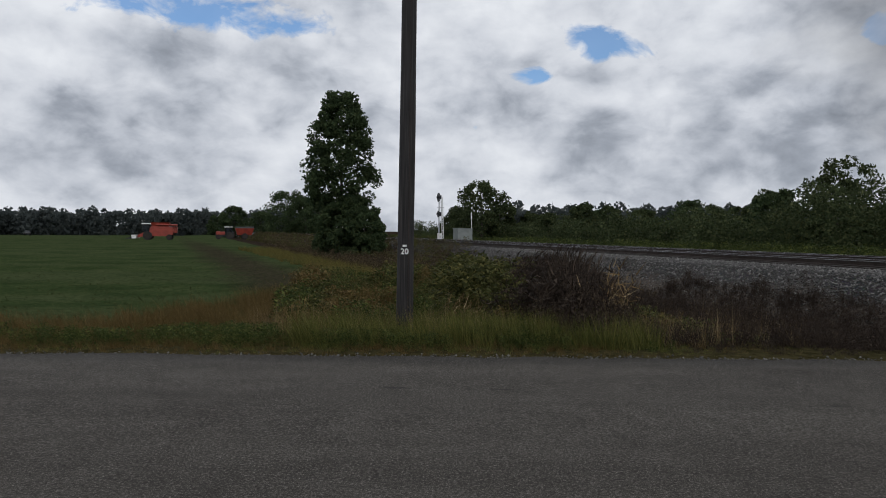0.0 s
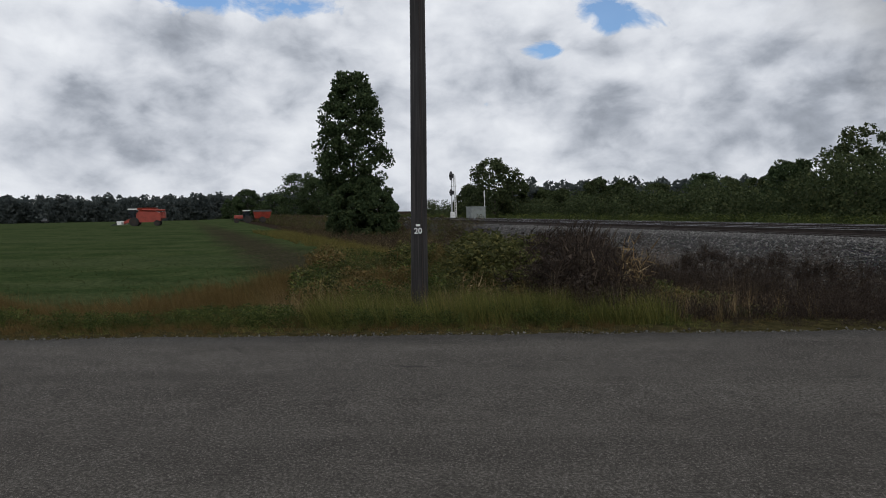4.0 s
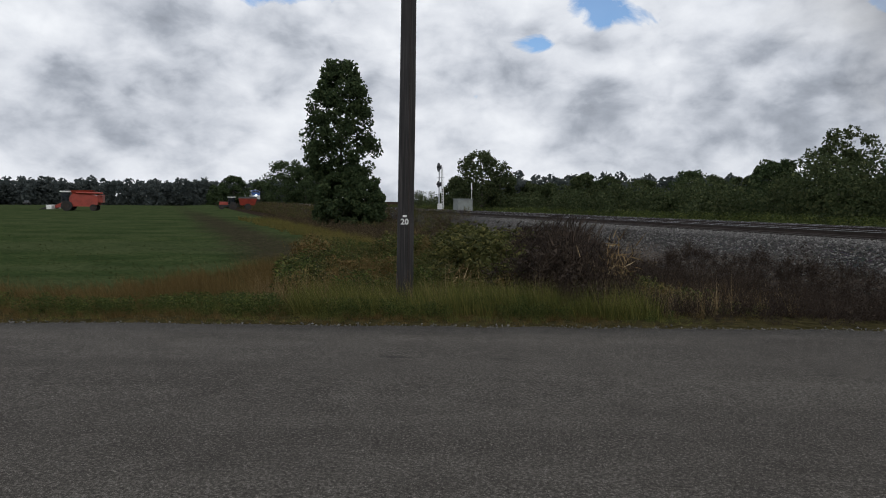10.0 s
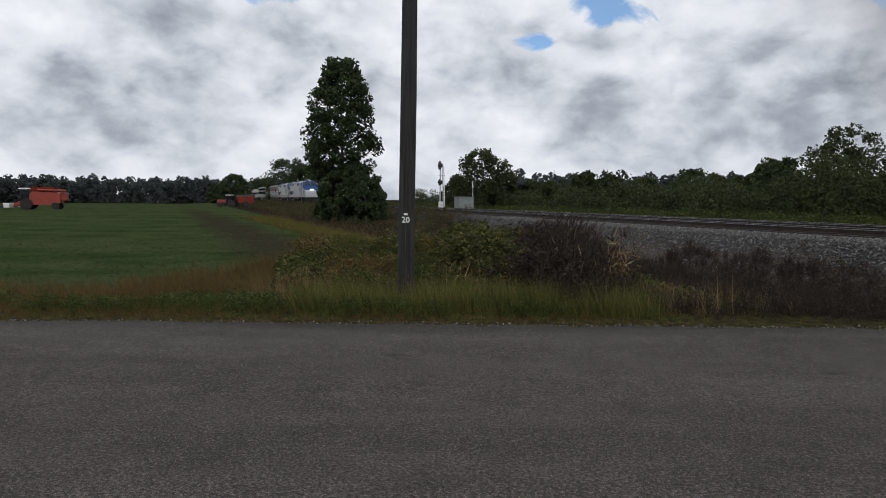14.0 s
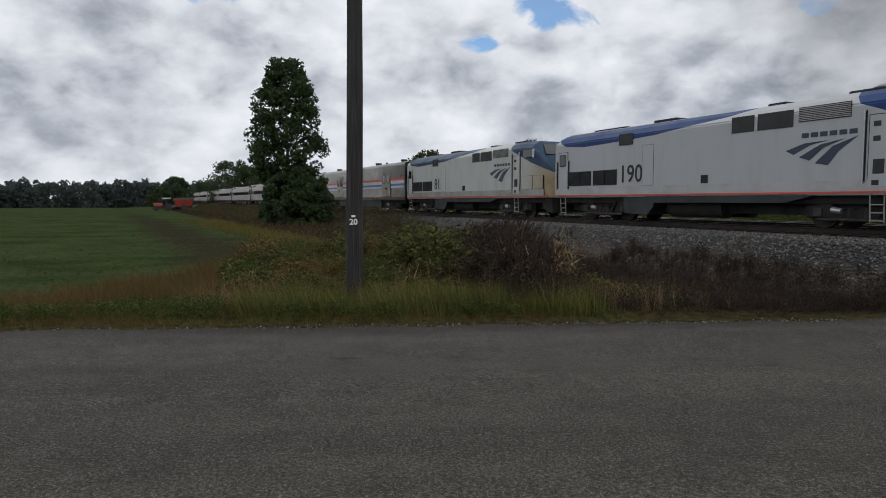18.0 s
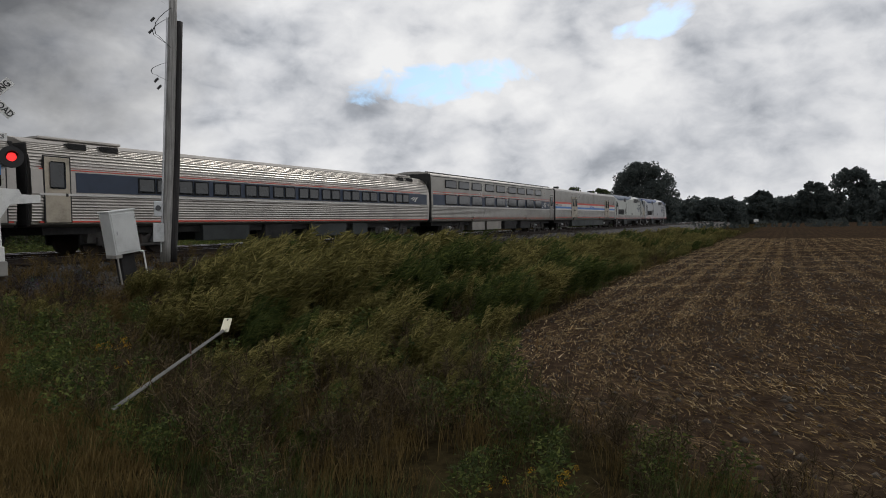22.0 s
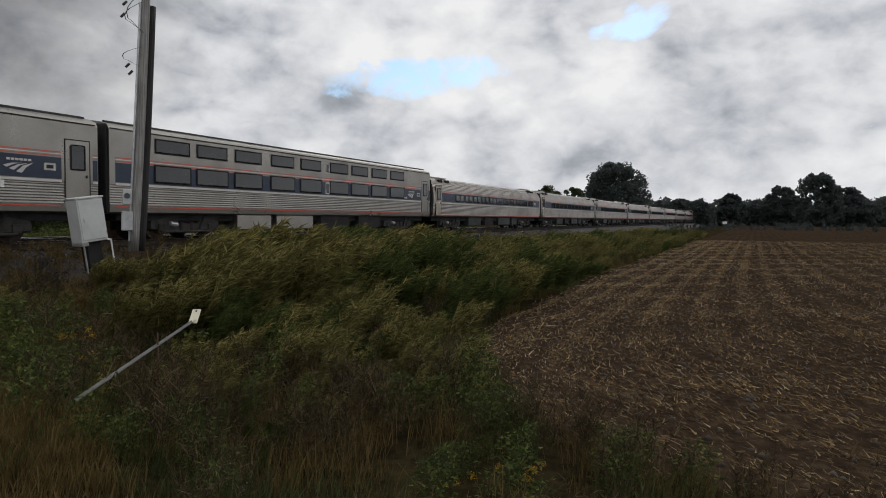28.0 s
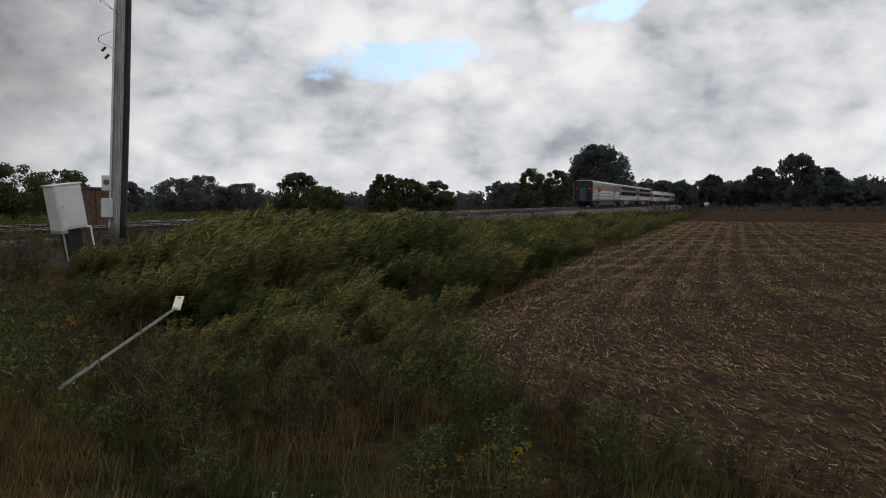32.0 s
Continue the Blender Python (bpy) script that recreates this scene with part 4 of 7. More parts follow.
# ---- trees ----
def leaf_cloud(centers, radii, n, size, rng, flat=0.8):
    """Small leaf quads round clump centres; clumps are uneven shells."""
    c = np.repeat(np.arange(len(centers)), n)
    d = rng.normal(size=(len(c), 3))
    d /= np.linalg.norm(d, axis=1)[:, None]
    r = radii[c] * rng.uniform(0.35, 1.08, len(c)) ** 0.6
    pos = centers[c] + d * r[:, None] * np.array([1, 1, flat])
    a = rng.normal(size=(len(c), 3))
    a /= np.linalg.norm(a, axis=1)[:, None]
    b = np.cross(a, rng.normal(size=(len(c), 3)))
    b /= np.linalg.norm(b, axis=1)[:, None]
    s = size * rng.uniform(0.6, 1.4, len(c))[:, None]
    quad = np.stack([pos - a * s, pos + b * s * 0.6, pos + a * s, pos - b * s * 0.6], 1).reshape(-1, 3)
    f = np.arange(len(quad)).reshape(-1, 4)
    return quad, f


def limbs(h, spread, n, rng, r0, base=0.25, lean=0.0):
    bm = bmesh.new()
    segs = 6
    pts = [Vector((lean * k * k + 0.12 * math.sin(k * 5 + n), 0.1 * math.cos(k * 4), h * 0.86 * k)) for k in np.linspace(0, 1, segs + 1)]
    for i in range(segs):
        rod(bm, pts[i] - Vector((0, 0, 0.05)), pts[i + 1], r0 * (1 - 0.8 * i / segs), r0 * (1 - 0.8 * (i + 1) / segs), 8)
    for i in range(n):
        k = base + (0.95 - base) * (i + 0.5) / n
        a = rng.uniform(0, 2 * math.pi)
        st = Vector((lean * k * k, 0, h * 0.86 * k))
        ln = spread * (1.15 - 0.75 * k) * rng.uniform(0.7, 1.0)
        en = st + Vector((math.cos(a) * ln, math.sin(a) * ln, ln * rng.uniform(0.3, 0.8)))
        rod(bm, st, en, r0 * 0.35 * (1.1 - k), r0 * 0.06, 5)
    return bm


def tree(name, label, x, y, z, h, spread, leaf, clumps, per, size, seed, base=0.18, shape="oval", trunk=None, lean=0.0, group=""):
    rng = np.random.default_rng(seed)
    t = thing(name, label, "tree", group, pose(x, y, z, 0, 0, rng.uniform(0, 360)))
    part("trunk", limbs(h, spread, 12, rng, trunk or h * 0.02, base, lean), BARK, t)
    k = rng.uniform(base, 1.0, clumps)
    if shape == "oval":
        prof = np.sin(np.clip((k - base) / (1.02 - base), 0, 1) ** 0.75 * math.pi) ** 0.6
    elif shape == "dome":
        prof = np.sqrt(np.clip(1 - ((k - 0.35) / 0.68) ** 2, 0.05, 1))
    elif shape == "tall":
        prof = np.interp(k, [base, 0.34, 0.5, 0.7, 0.88, 1.0], [0.35, 0.75, 1.0, 0.85, 0.62, 0.3])
    else:
        prof = 0.5 + 0.5 * (1 - k)
    a = rng.uniform(0, 2 * math.pi, clumps)
    rr = spread * prof * rng.uniform(0.25, 1.0, clumps) ** 0.5
    cen = np.stack([lean * k * k + rr * np.cos(a), rr * np.sin(a), h * k], 1)
    rad = spread * rng.uniform(0.14, 0.30, clumps) * (0.6 + 0.4 * prof)
    q, f = leaf_cloud(cen, rad, per, size, rng)
    part("crown", raw("crown", q, f, leaf), leaf, t)
    return t


def ground_at(x, y):
    return float(land_z(x, y))


# height of the wood beyond the tracks by bearing, degrees over the horizon
TOP_AZ = [-46, -40, -34, -32, -29.5, -27, -24, -20, -14, -11, -9, -6]
TOP_EL = [2.8, 2.8, 3.4, 4.4, 4.1, 3.1, 2.2, 1.8, 1.5, 1.5, 1.1, 0.8]


def trees():
    # tall tree by the field
    x, y = at_az(8.7, 66)
    tree("maple_tree", "tall dark green broadleaf tree with a narrow ragged crown", x, y, ground_at(x, y) - 0.2, 16.0, 3.5, LEAF_DARK, 240, 110, 0.15, 11, 0.24, "tall", 0.24)
    # bushes under it, joined hedge
    for i, (az, d, h, s) in enumerate(((7.5, 64, 6.2, 2.6), (8.8, 63, 5.2, 2.2), (6.6, 62, 4.4, 2.0), (9.9, 70, 2.6, 1.3))):
        x, y = at_az(az, d)
        tree("shrub", "dense dark green shrub below the tall tree", x, y, ground_at(x, y) - 0.3, h, s, LEAF_DARK, 90, 120, 0.14, 21 + i, 0.08, "dome", 0.1, group="shrubs under the tree")
    # rounded trees farther along
    for i, (az, d, h, s) in enumerate(((13.0, 196, 13.6, 7.2), (11.6, 190, 11.4, 5.6), (10.3, 176, 11.6, 4.8), (17.3, 210, 9.6, 4.6), (15.2, 260, 9.5, 5.0), (18.6, 300, 9.0, 4.0))):
        x, y = at_az(az, d)
        tree("field_tree", "rounded dark tree at the field edge", x, y, ground_at(x, y) - 0.4, h, s, LEAF_DARK, 100, 90, 0.24, 31 + i, 0.05, "dome", 0.2, group="field edge trees")
    # bush behind the signal
    for i, (az, d, h, s) in enumerate(((-3.3, 92, 8.6, 4.0), (-4.9, 95, 6.2, 2.6), (-1.6, 100, 5.5, 3.0), (-7.0, 120, 5.6, 2.0))):
        x, y = at_az(az, d)
        tree("thicket_tree", "airy green thicket tree beyond the tracks", x, y, -0.5, h, s, LEAF_MID, 90, 80, 0.17, 41 + i, 0.05, "dome", 0.14, group="thicket beyond the tracks")
    # wood edge beyond the tracks, north part
    rng = np.random.default_rng(77)
    s = -118.0
    i = 0
    while s < 2:
        p = 21 + rng.uniform(0, 8)
        q = TRACK + p
        x, y = NX * q + AX * s, NY * q + AY * s
        d = math.hypot(x, y)
        az = -math.degrees(math.atan2(x, y))
        top = np.interp(az, TOP_AZ, TOP_EL)
        h = (EYE + 0.6 + d * math.tan(radians(top + 0.55))) * rng.uniform(0.80, 1.08)
        tree("wood_edge_tree", "leafy tree at the edge of the wood beyond the tracks", x, y, -0.5, h, h * rng.uniform(0.36, 0.52), (LEAF_MID, LEAF_DARK, LEAF_MID, LEAF_MID)[i % 4], 80, 95, 0.13, 100 + i, 0.02, "dome", 0.12, group="wood edge trees")
        s += rng.uniform(2.6, 4.6)
        i += 1
    # autumn tree behind the crossing
    for i, (az, d, h, s) in enumerate(((-57.4, 46, 13.0, 3.1), (-53.4, 46, 12.6, 2.6), (-51.0, 47, 10.2, 1.8))):
        x, y = at_az(az, d)
        tree("autumn_tree", "tree turning yellow-brown behind the railway", x, y, -0.5, h, s, LEAF_AUTUMN, 90, 100, 0.15, 61 + i, 0.2, "oval", 0.16, group="trees behind the railway")
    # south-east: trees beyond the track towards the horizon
    for i, (az, d, h, s, leaf) in enumerate(((-100, 95, 6.0, 5, LEAF_MID), (-103, 98, 6.6, 4.5, LEAF_MID), (-106, 105, 6.4, 4.2, LEAF_DARK), (-110, 150, 6.0, 5, LEAF_HAZED), (-114, 170, 7.4, 6, LEAF_HAZED),
                                             (-116, 180, 8.6, 5.5, LEAF_HAZED), (-119, 180, 6.6, 6, LEAF_HAZED), (-123.4, 95, 6.0, 3.2, LEAF_MID), (-125.3, 100, 4.2, 3.6, LEAF_MID), (-130.6, 140, 7.8, 3.4, LEAF_MID), (-132.4, 150, 7.0, 4.2, LEAF_MID), (-134.8, 150, 6.4, 4.4, LEAF_MID),
                                             (-143.2, 170, 10.2, 4.2, LEAF_MID), (-145.2, 170, 10.2, 3.2, LEAF_MID), (-141, 190, 7.0, 4.5, LEAF_HAZED))):
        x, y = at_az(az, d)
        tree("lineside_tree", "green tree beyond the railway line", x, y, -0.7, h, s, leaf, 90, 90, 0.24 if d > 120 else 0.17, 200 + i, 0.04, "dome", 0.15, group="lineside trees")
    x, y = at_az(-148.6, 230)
    tree("great_oak", "large dark dome-shaped tree by the line", x, y, -1, 20.2, 10.5, LEAF_HAZED, 260, 140, 0.36, 301, 0.02, "dome", 0.5)
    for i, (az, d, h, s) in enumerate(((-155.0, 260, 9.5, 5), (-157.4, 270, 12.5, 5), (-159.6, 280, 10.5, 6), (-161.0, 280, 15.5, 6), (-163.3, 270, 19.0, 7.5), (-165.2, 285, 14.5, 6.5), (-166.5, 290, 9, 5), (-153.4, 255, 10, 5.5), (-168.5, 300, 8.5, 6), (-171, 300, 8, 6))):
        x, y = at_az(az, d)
        tree("far_field_tree", "broad tree on the far side of the ploughed field", x, y, -1.5, h, s, LEAF_HAZED, 150, 90, 0.42, 320 + i, 0.0, "dome", 0.4, group="far field trees")

    # far woods: one sheet of crowns each
    def woods(name, az0, az1, d0, d1, n, h0, h1, seed, zb):
        rng = np.random.default_rng(seed)
        az = np.radians(rng.uniform(az0, az1, n))
        d = rng.uniform(d0, d1, n)
        h = rng.uniform(h0, h1, n)
        cen, rad = [], []
        for a, dd, hh in zip(az, d, h):
            x, y = -math.sin(a) * dd, math.cos(a) * dd
            zz = zb if zb is not None else ground_at(x, y)
            for k in range(7):
                kk = (k + 0.5) / 7
                cen.append((x + rng.normal(0, hh * 0.16), y + rng.normal(0, hh * 0.16), zz + hh * kk))
                rad.append(hh * rng.uniform(0.15, 0.26) * (1.1 - 0.45 * kk))
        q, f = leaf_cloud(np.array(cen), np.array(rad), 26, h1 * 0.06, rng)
        tagged(part(name, raw(name, q, f, LEAF_HAZED), LEAF_HAZED), "distant dark belt of woodland on the horizon", "woods", kind="stuff")

    rng2 = np.random.default_rng(91)
    cen, rad = [], []
    for s2 in np.arange(-125, 8, 0.95):
        q = TRACK + rng2.uniform(17, 24)
        gx, gy = NX * q + AX * s2, NY * q + AY * s2
        hh = (2.6 + math.hypot(gx, gy) * math.tan(radians(np.interp(-math.degrees(math.atan2(gx, gy)), TOP_AZ, TOP_EL)))) * rng2.uniform(0.50, 0.86)
        for k in range(9):
            cen.append((NX * q + AX * s2 + rng2.normal(0, 0.8), NY * q + AY * s2 + rng2.normal(0, 0.8), -0.6 + hh * k / 8))
            rad.append(rng2.uniform(0.8, 1.25))
    qv, qf = leaf_cloud(np.array(cen), np.array(rad), 85, 0.13, rng2)
    tagged(part("wood_undergrowth", raw("wood_undergrowth", qv, qf, LEAF_MID), LEAF_MID), "dense green undergrowth along the wood edge", "undergrowth", kind="stuff")
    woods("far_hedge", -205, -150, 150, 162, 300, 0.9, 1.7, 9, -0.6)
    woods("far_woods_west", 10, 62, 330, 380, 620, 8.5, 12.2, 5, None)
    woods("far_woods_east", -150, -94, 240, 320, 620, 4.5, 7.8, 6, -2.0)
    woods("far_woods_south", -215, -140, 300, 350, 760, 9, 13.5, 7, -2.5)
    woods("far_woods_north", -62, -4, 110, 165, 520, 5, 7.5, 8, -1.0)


trees()


# ---- train ----
def paint(name, white, blue, grime, nose_tan=0.0):
    """Locomotive livery: white flanks, a blue wave along the roof and over the nose, road dirt."""
    m = Mat(name, 0.42, 0, 0.25)
    x, y, z = m.xyz()
    k = m.math("DIVIDE", m.math("ADD", x, 21.0), 21.0)
    edge = m.ramp(k, [(0.0, 0.842), (0.06, 0.745), (0.13, 0.722), (0.25, 0.735), (0.37, 0.755), (0.55, 0.83), (0.62, 0.9), (0.775, 0.9), (0.80, 0.79), (0.85, 0.712), (0.91, 0.618), (1.0, 0.50)])
    is_blue = m.math("GREATER_THAN", m.math("DIVIDE", z, 5.0), edge)
    streak = m.noise(1.2, 5, 0.65, stretch=(1.4, 1, 0.25))
    dirt = m.noise(0.5, 4, 0.6)
    w = m.mix(m.ramp(streak, [(0.45, 0.0), (0.75, 0.45)]), white, grime)
    w = m.mix(m.ramp(m.math("ADD", m.math("MULTIPLY", z, -0.22), m.math("MULTIPLY", dirt, 0.5)), [(0.0, 0.0), (0.02, 0.42)]), w, grime)
    if nose_tan:
        w = m.mix(m.math("MULTIPLY", m.ramp(k, [(0.86, 0.0), (0.98, 1.0)]), m.math("MULTIPLY", dirt, nose_tan * 2)), w, (0.30, 0.22, 0.11))
    b = m.mix(m.ramp(streak, [(0.45, 0.0), (0.75, 0.3)]), blue, tuple(c * 1.6 + 0.02 for c in blue))
    m.color(m.mix(is_blue, w, b))
    m.rough(m.ramp(dirt, [(0.3, 0.34), (0.7, 0.55)]))
    return m.m


def mirrored(bm_make, name, mat, parent, label="", both=True):
    """A flank part made for the near side (-y) and mirrored to the other."""
    o = part(name, bm_make, mat, parent, label)
    if both:
        c = part(name, o.data, mat, parent, label)
        c.matrix_basis = pose(0, 0, 0)
        c.scale = (1, -1, 1)
    return o


def slats(x0, x1, z0, z1, y, n):
    bm = bmesh.new()
    for i in range(n):
        z = z0 + (z1 - z0) * (i + 0.5) / n
        bx(bm, x0, x1, y - 0.03, y, z - (z1 - z0) / n * 0.2, z + (z1 - z0) / n * 0.2)
    return bm


def wheel_set(parent, xc, half, r, mat_frame, name="truck", deep=0.75):
    """A bogie: side frames, springs, axle boxes and wheels."""
    t = part(name, box(xc - 0.35, xc + 0.35, -1.0, 1.0, 0.45, 0.75, 0.03), mat_frame, parent)
    for sy in (-1, 1):
        y0, y1 = sy * 0.98, sy * 1.16
        prof = [(xc - half - 0.5, 0.42), (xc - half - 0.45, 0.72), (xc - half + 0.35, 0.86), (xc - 0.55, 0.62), (xc + 0.55, 0.62), (xc + half - 0.35, 0.86), (xc + half + 0.45, 0.72), (xc + half + 0.5, 0.42),
                (xc + half - 0.4, 0.36), (xc + 0.5, 0.26), (xc - 0.5, 0.26), (xc - half + 0.4, 0.36)]
        part("side_frame", loft([[(a, yy, b) for a, b in prof] for yy in (y0, y1)]), mat_frame, t)
        for sx in (-1, 1):
            w = bmesh.new()
            rod(w, (xc + sx * half, sy * 0.70, r), (xc + sx * half, sy * 0.83, r), r, n=28)
            rod(w, (xc + sx * half, sy * 0.66, r), (xc + sx * half, sy * 0.70, r), r + 0.03, n=28)
            part("wheel", w, RAILSIDE, t)
            part("axle_box", box(xc + sx * half - 0.15, xc + sx * half + 0.15, sy * 1.1, sy * 1.24, r - 0.14, r + 0.16, 0.03), TRUCK, t)
            part("spring", rods(((xc + sx * 0.28, sy * 1.12, 0.32), (xc + sx * 0.28, sy * 1.12, 0.68), 0.11), n=12), RAILSIDE, t)
        part("axle_guard", box(xc - half - 0.62, xc + half + 0.62, sy * 0.86, sy * 0.97, 0.34, 0.9, 0.04), UNDER, t)
        part("equaliser", rods(((xc - half, sy * 1.2, 0.3), (xc + half, sy * 1.2, 0.3), 0.05), n=8), TRUCK, t)
        part("damper", rods(((xc + 0.65, sy * 1.22, 0.4), (xc + 0.95, sy * 1.22, 0.92), 0.05), n=8), RUBBER, t)
        part("brake_cylinder", rods(((xc - 0.9, sy * 1.2, 0.62), (xc - 0.55, sy * 1.2, 0.58), 0.1), n=12), SILVER, t)
    return t


def swoosh(parent, x0, x1, z0, z1, y, mat):
    """Three curved blades, in a box on the flank."""
    shapes = [[(0.0, 0.63), (0.12, 0.46), (0.36, 0.78), (0.62, 0.92), (0.27, 0.86)], [(0.20, 0.36), (0.35, 0.21), (0.55, 0.66), (0.83, 0.93), (0.50, 0.78)], [(0.43, 0.1), (0.61, 0.0), (0.75, 0.5), (1.0, 1.0), (0.66, 0.68)]]
    for s in shapes:
        bm = loft([[(x0 + (x1 - x0) * a, yy, z0 + (z1 - z0) * b) for a, b in s] for yy in (y, y - 0.006)])
        part("emblem_blade", bm, mat, parent)


def word_bars(parent, x0, x1, z0, z1, y, n, mat, name="name_bar"):
    w = (x1 - x0) / n
    for i in range(n):
        part(name, box(x0 + w * i + w * 0.12, x0 + w * (i + 1) - w * 0.1, y - 0.005, y, z0, z1), mat, parent)


def locomotive(number, body_mat, label, trim, lamp):
    L = thing("locomotive", label, "locomotive", "locomotives")
    # sections: x, flank half-width, floor, shoulder, roof, roof half-width
    secs = [(-20.85, 1.42, 1.12, 3.75, 4.18, 0.95), (-20.7, 1.5, 1.1, 3.86, 4.34, 1.0), (-12.0, 1.52, 1.1, 3.92, 4.38, 1.0), (-3.0, 1.52, 1.1, 3.95, 4.42, 1.02), (-1.95, 1.52, 1.1, 3.9, 4.34, 1.02),
            (-1.3, 1.48, 1.1, 3.55, 3.86, 1.0), (-0.7, 1.42, 1.1, 3.06, 3.32, 0.98), (-0.1, 1.32, 1.1, 2.6, 2.8, 0.95), (0.22, 1.22, 1.12, 2.3, 2.5, 0.9), (0.34, 1.14, 1.16, 1.8, 2.2, 0.85)]
    loops = []
    for x, w, zb, zs, zt, wr in secs:
        loops.append([(x, -w, zb), (x, -w, zs), (x, -(w + wr * 2) / 3, zs + (zt - zs) * 0.62), (x, -wr * 0.8, zt), (x, wr * 0.8, zt), (x, (w + wr * 2) / 3, zs + (zt - zs) * 0.62), (x, w, zs), (x, w, zb)])
    bm = loft(loops)
    bmesh.ops.bevel(bm, geom=[e for e in bm.edges if len(e.link_faces) == 2 and e.calc_face_angle(0) > 0.7], offset=0.05, segments=2, affect="EDGES")
    part("body", bm, body_mat, L)
    Y = -1.525
    mirrored(box(-20.6, -0.2, Y - 0.012, Y + 0.03, 1.16, 1.22), "red_sill_line", STRIPE_RED, L)
    mirrored(box(-20.5, -0.6, Y - 0.006, Y + 0.03, 1.225, 1.58), "sill_band", trim, L, "grey sill band")
    # rear door, lower grilles, small and large upper windows, louvres
    d = mirrored(box(-20.35, -19.6, Y - 0.015, Y + 0.02, 1.55, 3.42, 0.012), "rear_door", body_mat, L)
    mirrored(box(-20.25, -19.72, Y - 0.03, Y, 2.72, 3.32, 0.04), "door_window", GLASS, L)
    for xx in (-20.5, -19.5):
        mirrored(rods(((xx, Y - 0.07, 1.65), (xx, Y - 0.07, 3.0), 0.022), ((xx, Y, 1.7), (xx, Y - 0.07, 1.7), 0.018), ((xx, Y, 2.95), (xx, Y - 0.07, 2.95), 0.018), n=6), "grab_rail", SILVER, L)
    for x0, x1 in ((-19.4, -17.62), (-17.45, -15.68)):
        g = mirrored(box(x0, x1, Y - 0.012, Y + 0.01, 1.68, 2.4), "intake_grille", BLACK, L)
        mirrored(slats(x0 + 0.03, x1 - 0.03, 1.7, 2.38, Y - 0.012, 14), "grille_slats", RUBBER, L)
        mirrored(box((x0 + x1) / 2 - 0.02, (x0 + x1) / 2 + 0.02, Y - 0.05, Y, 1.68, 2.4), "grille_post", RUBBER, L)
    mirrored(box(-15.55, -14.6, Y - 0.02, Y + 0.01, 3.48, 4.0), "upper_grille", BLACK, L)
    mirrored(box(-13.95, -13.27, Y - 0.006, Y + 0.01, 1.62, 3.38, 0.004), "engine_door", body_mat, L)
    for x0, x1 in ((-9.1, -8.1), (-7.95, -6.5)):
        mirrored(box(x0, x1, Y - 0.02, Y + 0.01, 3.46, 4.05, 0.01), "radiator_grille", BLACK, L)
    mirrored(box(-6.3, -4.45, Y - 0.005, Y + 0.01, 3.58, 4.08), "louvre_back", BLACK, L)
    mirrored(slats(-6.28, -4.47, 3.6, 4.06, Y - 0.005, 8), "louvre_slats", trim, L)
    # cab door, handrails, side window
    mirrored(box(-3.85, -3.2, Y - 0.015, Y + 0.01, 1.35, 3.55, 0.012), "cab_door", body_mat, L)
    mirrored(box(-3.7, -3.35, Y - 0.03, Y, 1.75, 2.2, 0.02), "step_recess", BLACK, L)
    for x0, x1, z0, z1 in ((-3.875, -3.175, 1.325, 3.575), (-20.375, -19.575, 1.525, 3.445), (-13.962, -13.258, 1.608, 3.392)):
        mirrored(box(x0, x1, Y - 0.003, Y + 0.02, z0, z1), "door_seam", RUBBER, L)
    for x0, x1 in ((-2.912, -1.738), (-1.712, -0.688)):
        mirrored(box(x0, x1, Y - 0.001, Y + 0.06, 1.588, 2.362), "panel_seam", RUBBER, L)
    # raised dark strips stand for the shade in the recesses behind the rails
    for xx in (-3.98, -3.08, -20.5, -19.5):
        mirrored(box(xx - 0.045, xx + 0.045, Y - 0.008, Y + 0.02, 1.5, 3.72 if xx > -5 else 3.0), "rail_recess_shade", RUBBER, L)
    part("rear_end_sheet", box(-20.9, -20.84, -1.38, 1.38, 1.15, 4.0, 0.03), TRIM_DARK, L)
    part("centre_sill", box(-20.2, -0.9, -0.62, 0.62, 0.42, 0.85, 0.02), UNDER, L)
    for z in (1.4, 2.75, 3.2):
        mirrored(box(-3.72, -3.5, Y - 0.03, Y, z, z + 0.16, 0.01), "foothold", BLACK, L)
    for xx in (-3.98, -3.08):
        mirrored(rods(((xx, Y - 0.08, 1.45), (xx, Y - 0.08, 3.75), 0.026), ((xx, Y, 1.5), (xx, Y - 0.08, 1.5), 0.02), ((xx, Y, 3.7), (xx, Y - 0.08, 3.7), 0.02), n=6), "cab_handrail", SILVER, L)
    mirrored(box(-2.75, -1.75, Y - 0.02, Y + 0.03, 3.38, 3.84, 0.03), "cab_window", GLASS, L)
    mirrored(box(-1.72, -1.6, Y - 0.06, Y + 0.03, 3.36, 3.86, 0.02), "window_post", SILVER, L)
    for x0, x1 in ((-2.9, -1.75), (-1.7, -0.7)):
        mirrored(box(x0, x1, Y - 0.004, Y + 0.06, 1.6, 2.35, 0.003), "access_panel", body_mat, L)
    # windscreen in the sloping cab face
    for sy in (-1, 1):
        a, b = Vector((-1.62, 0, 4.10)), Vector((-0.92, 0, 3.50))
        nrm = Vector((b.z - a.z, 0, a.x - b.x)) * -1
        nrm.normalize()
        loop = [a + Vector((0, sy * 0.08, 0)), a + Vector((0, sy * 0.92, 0)), b + Vector((0, sy * 1.18, 0)), b + Vector((0, sy * 0.08, 0))]
        part("windscreen", loft([[p + nrm * 0.055 for p in loop], [p - nrm * 0.02 for p in loop]]), GLASS, L)
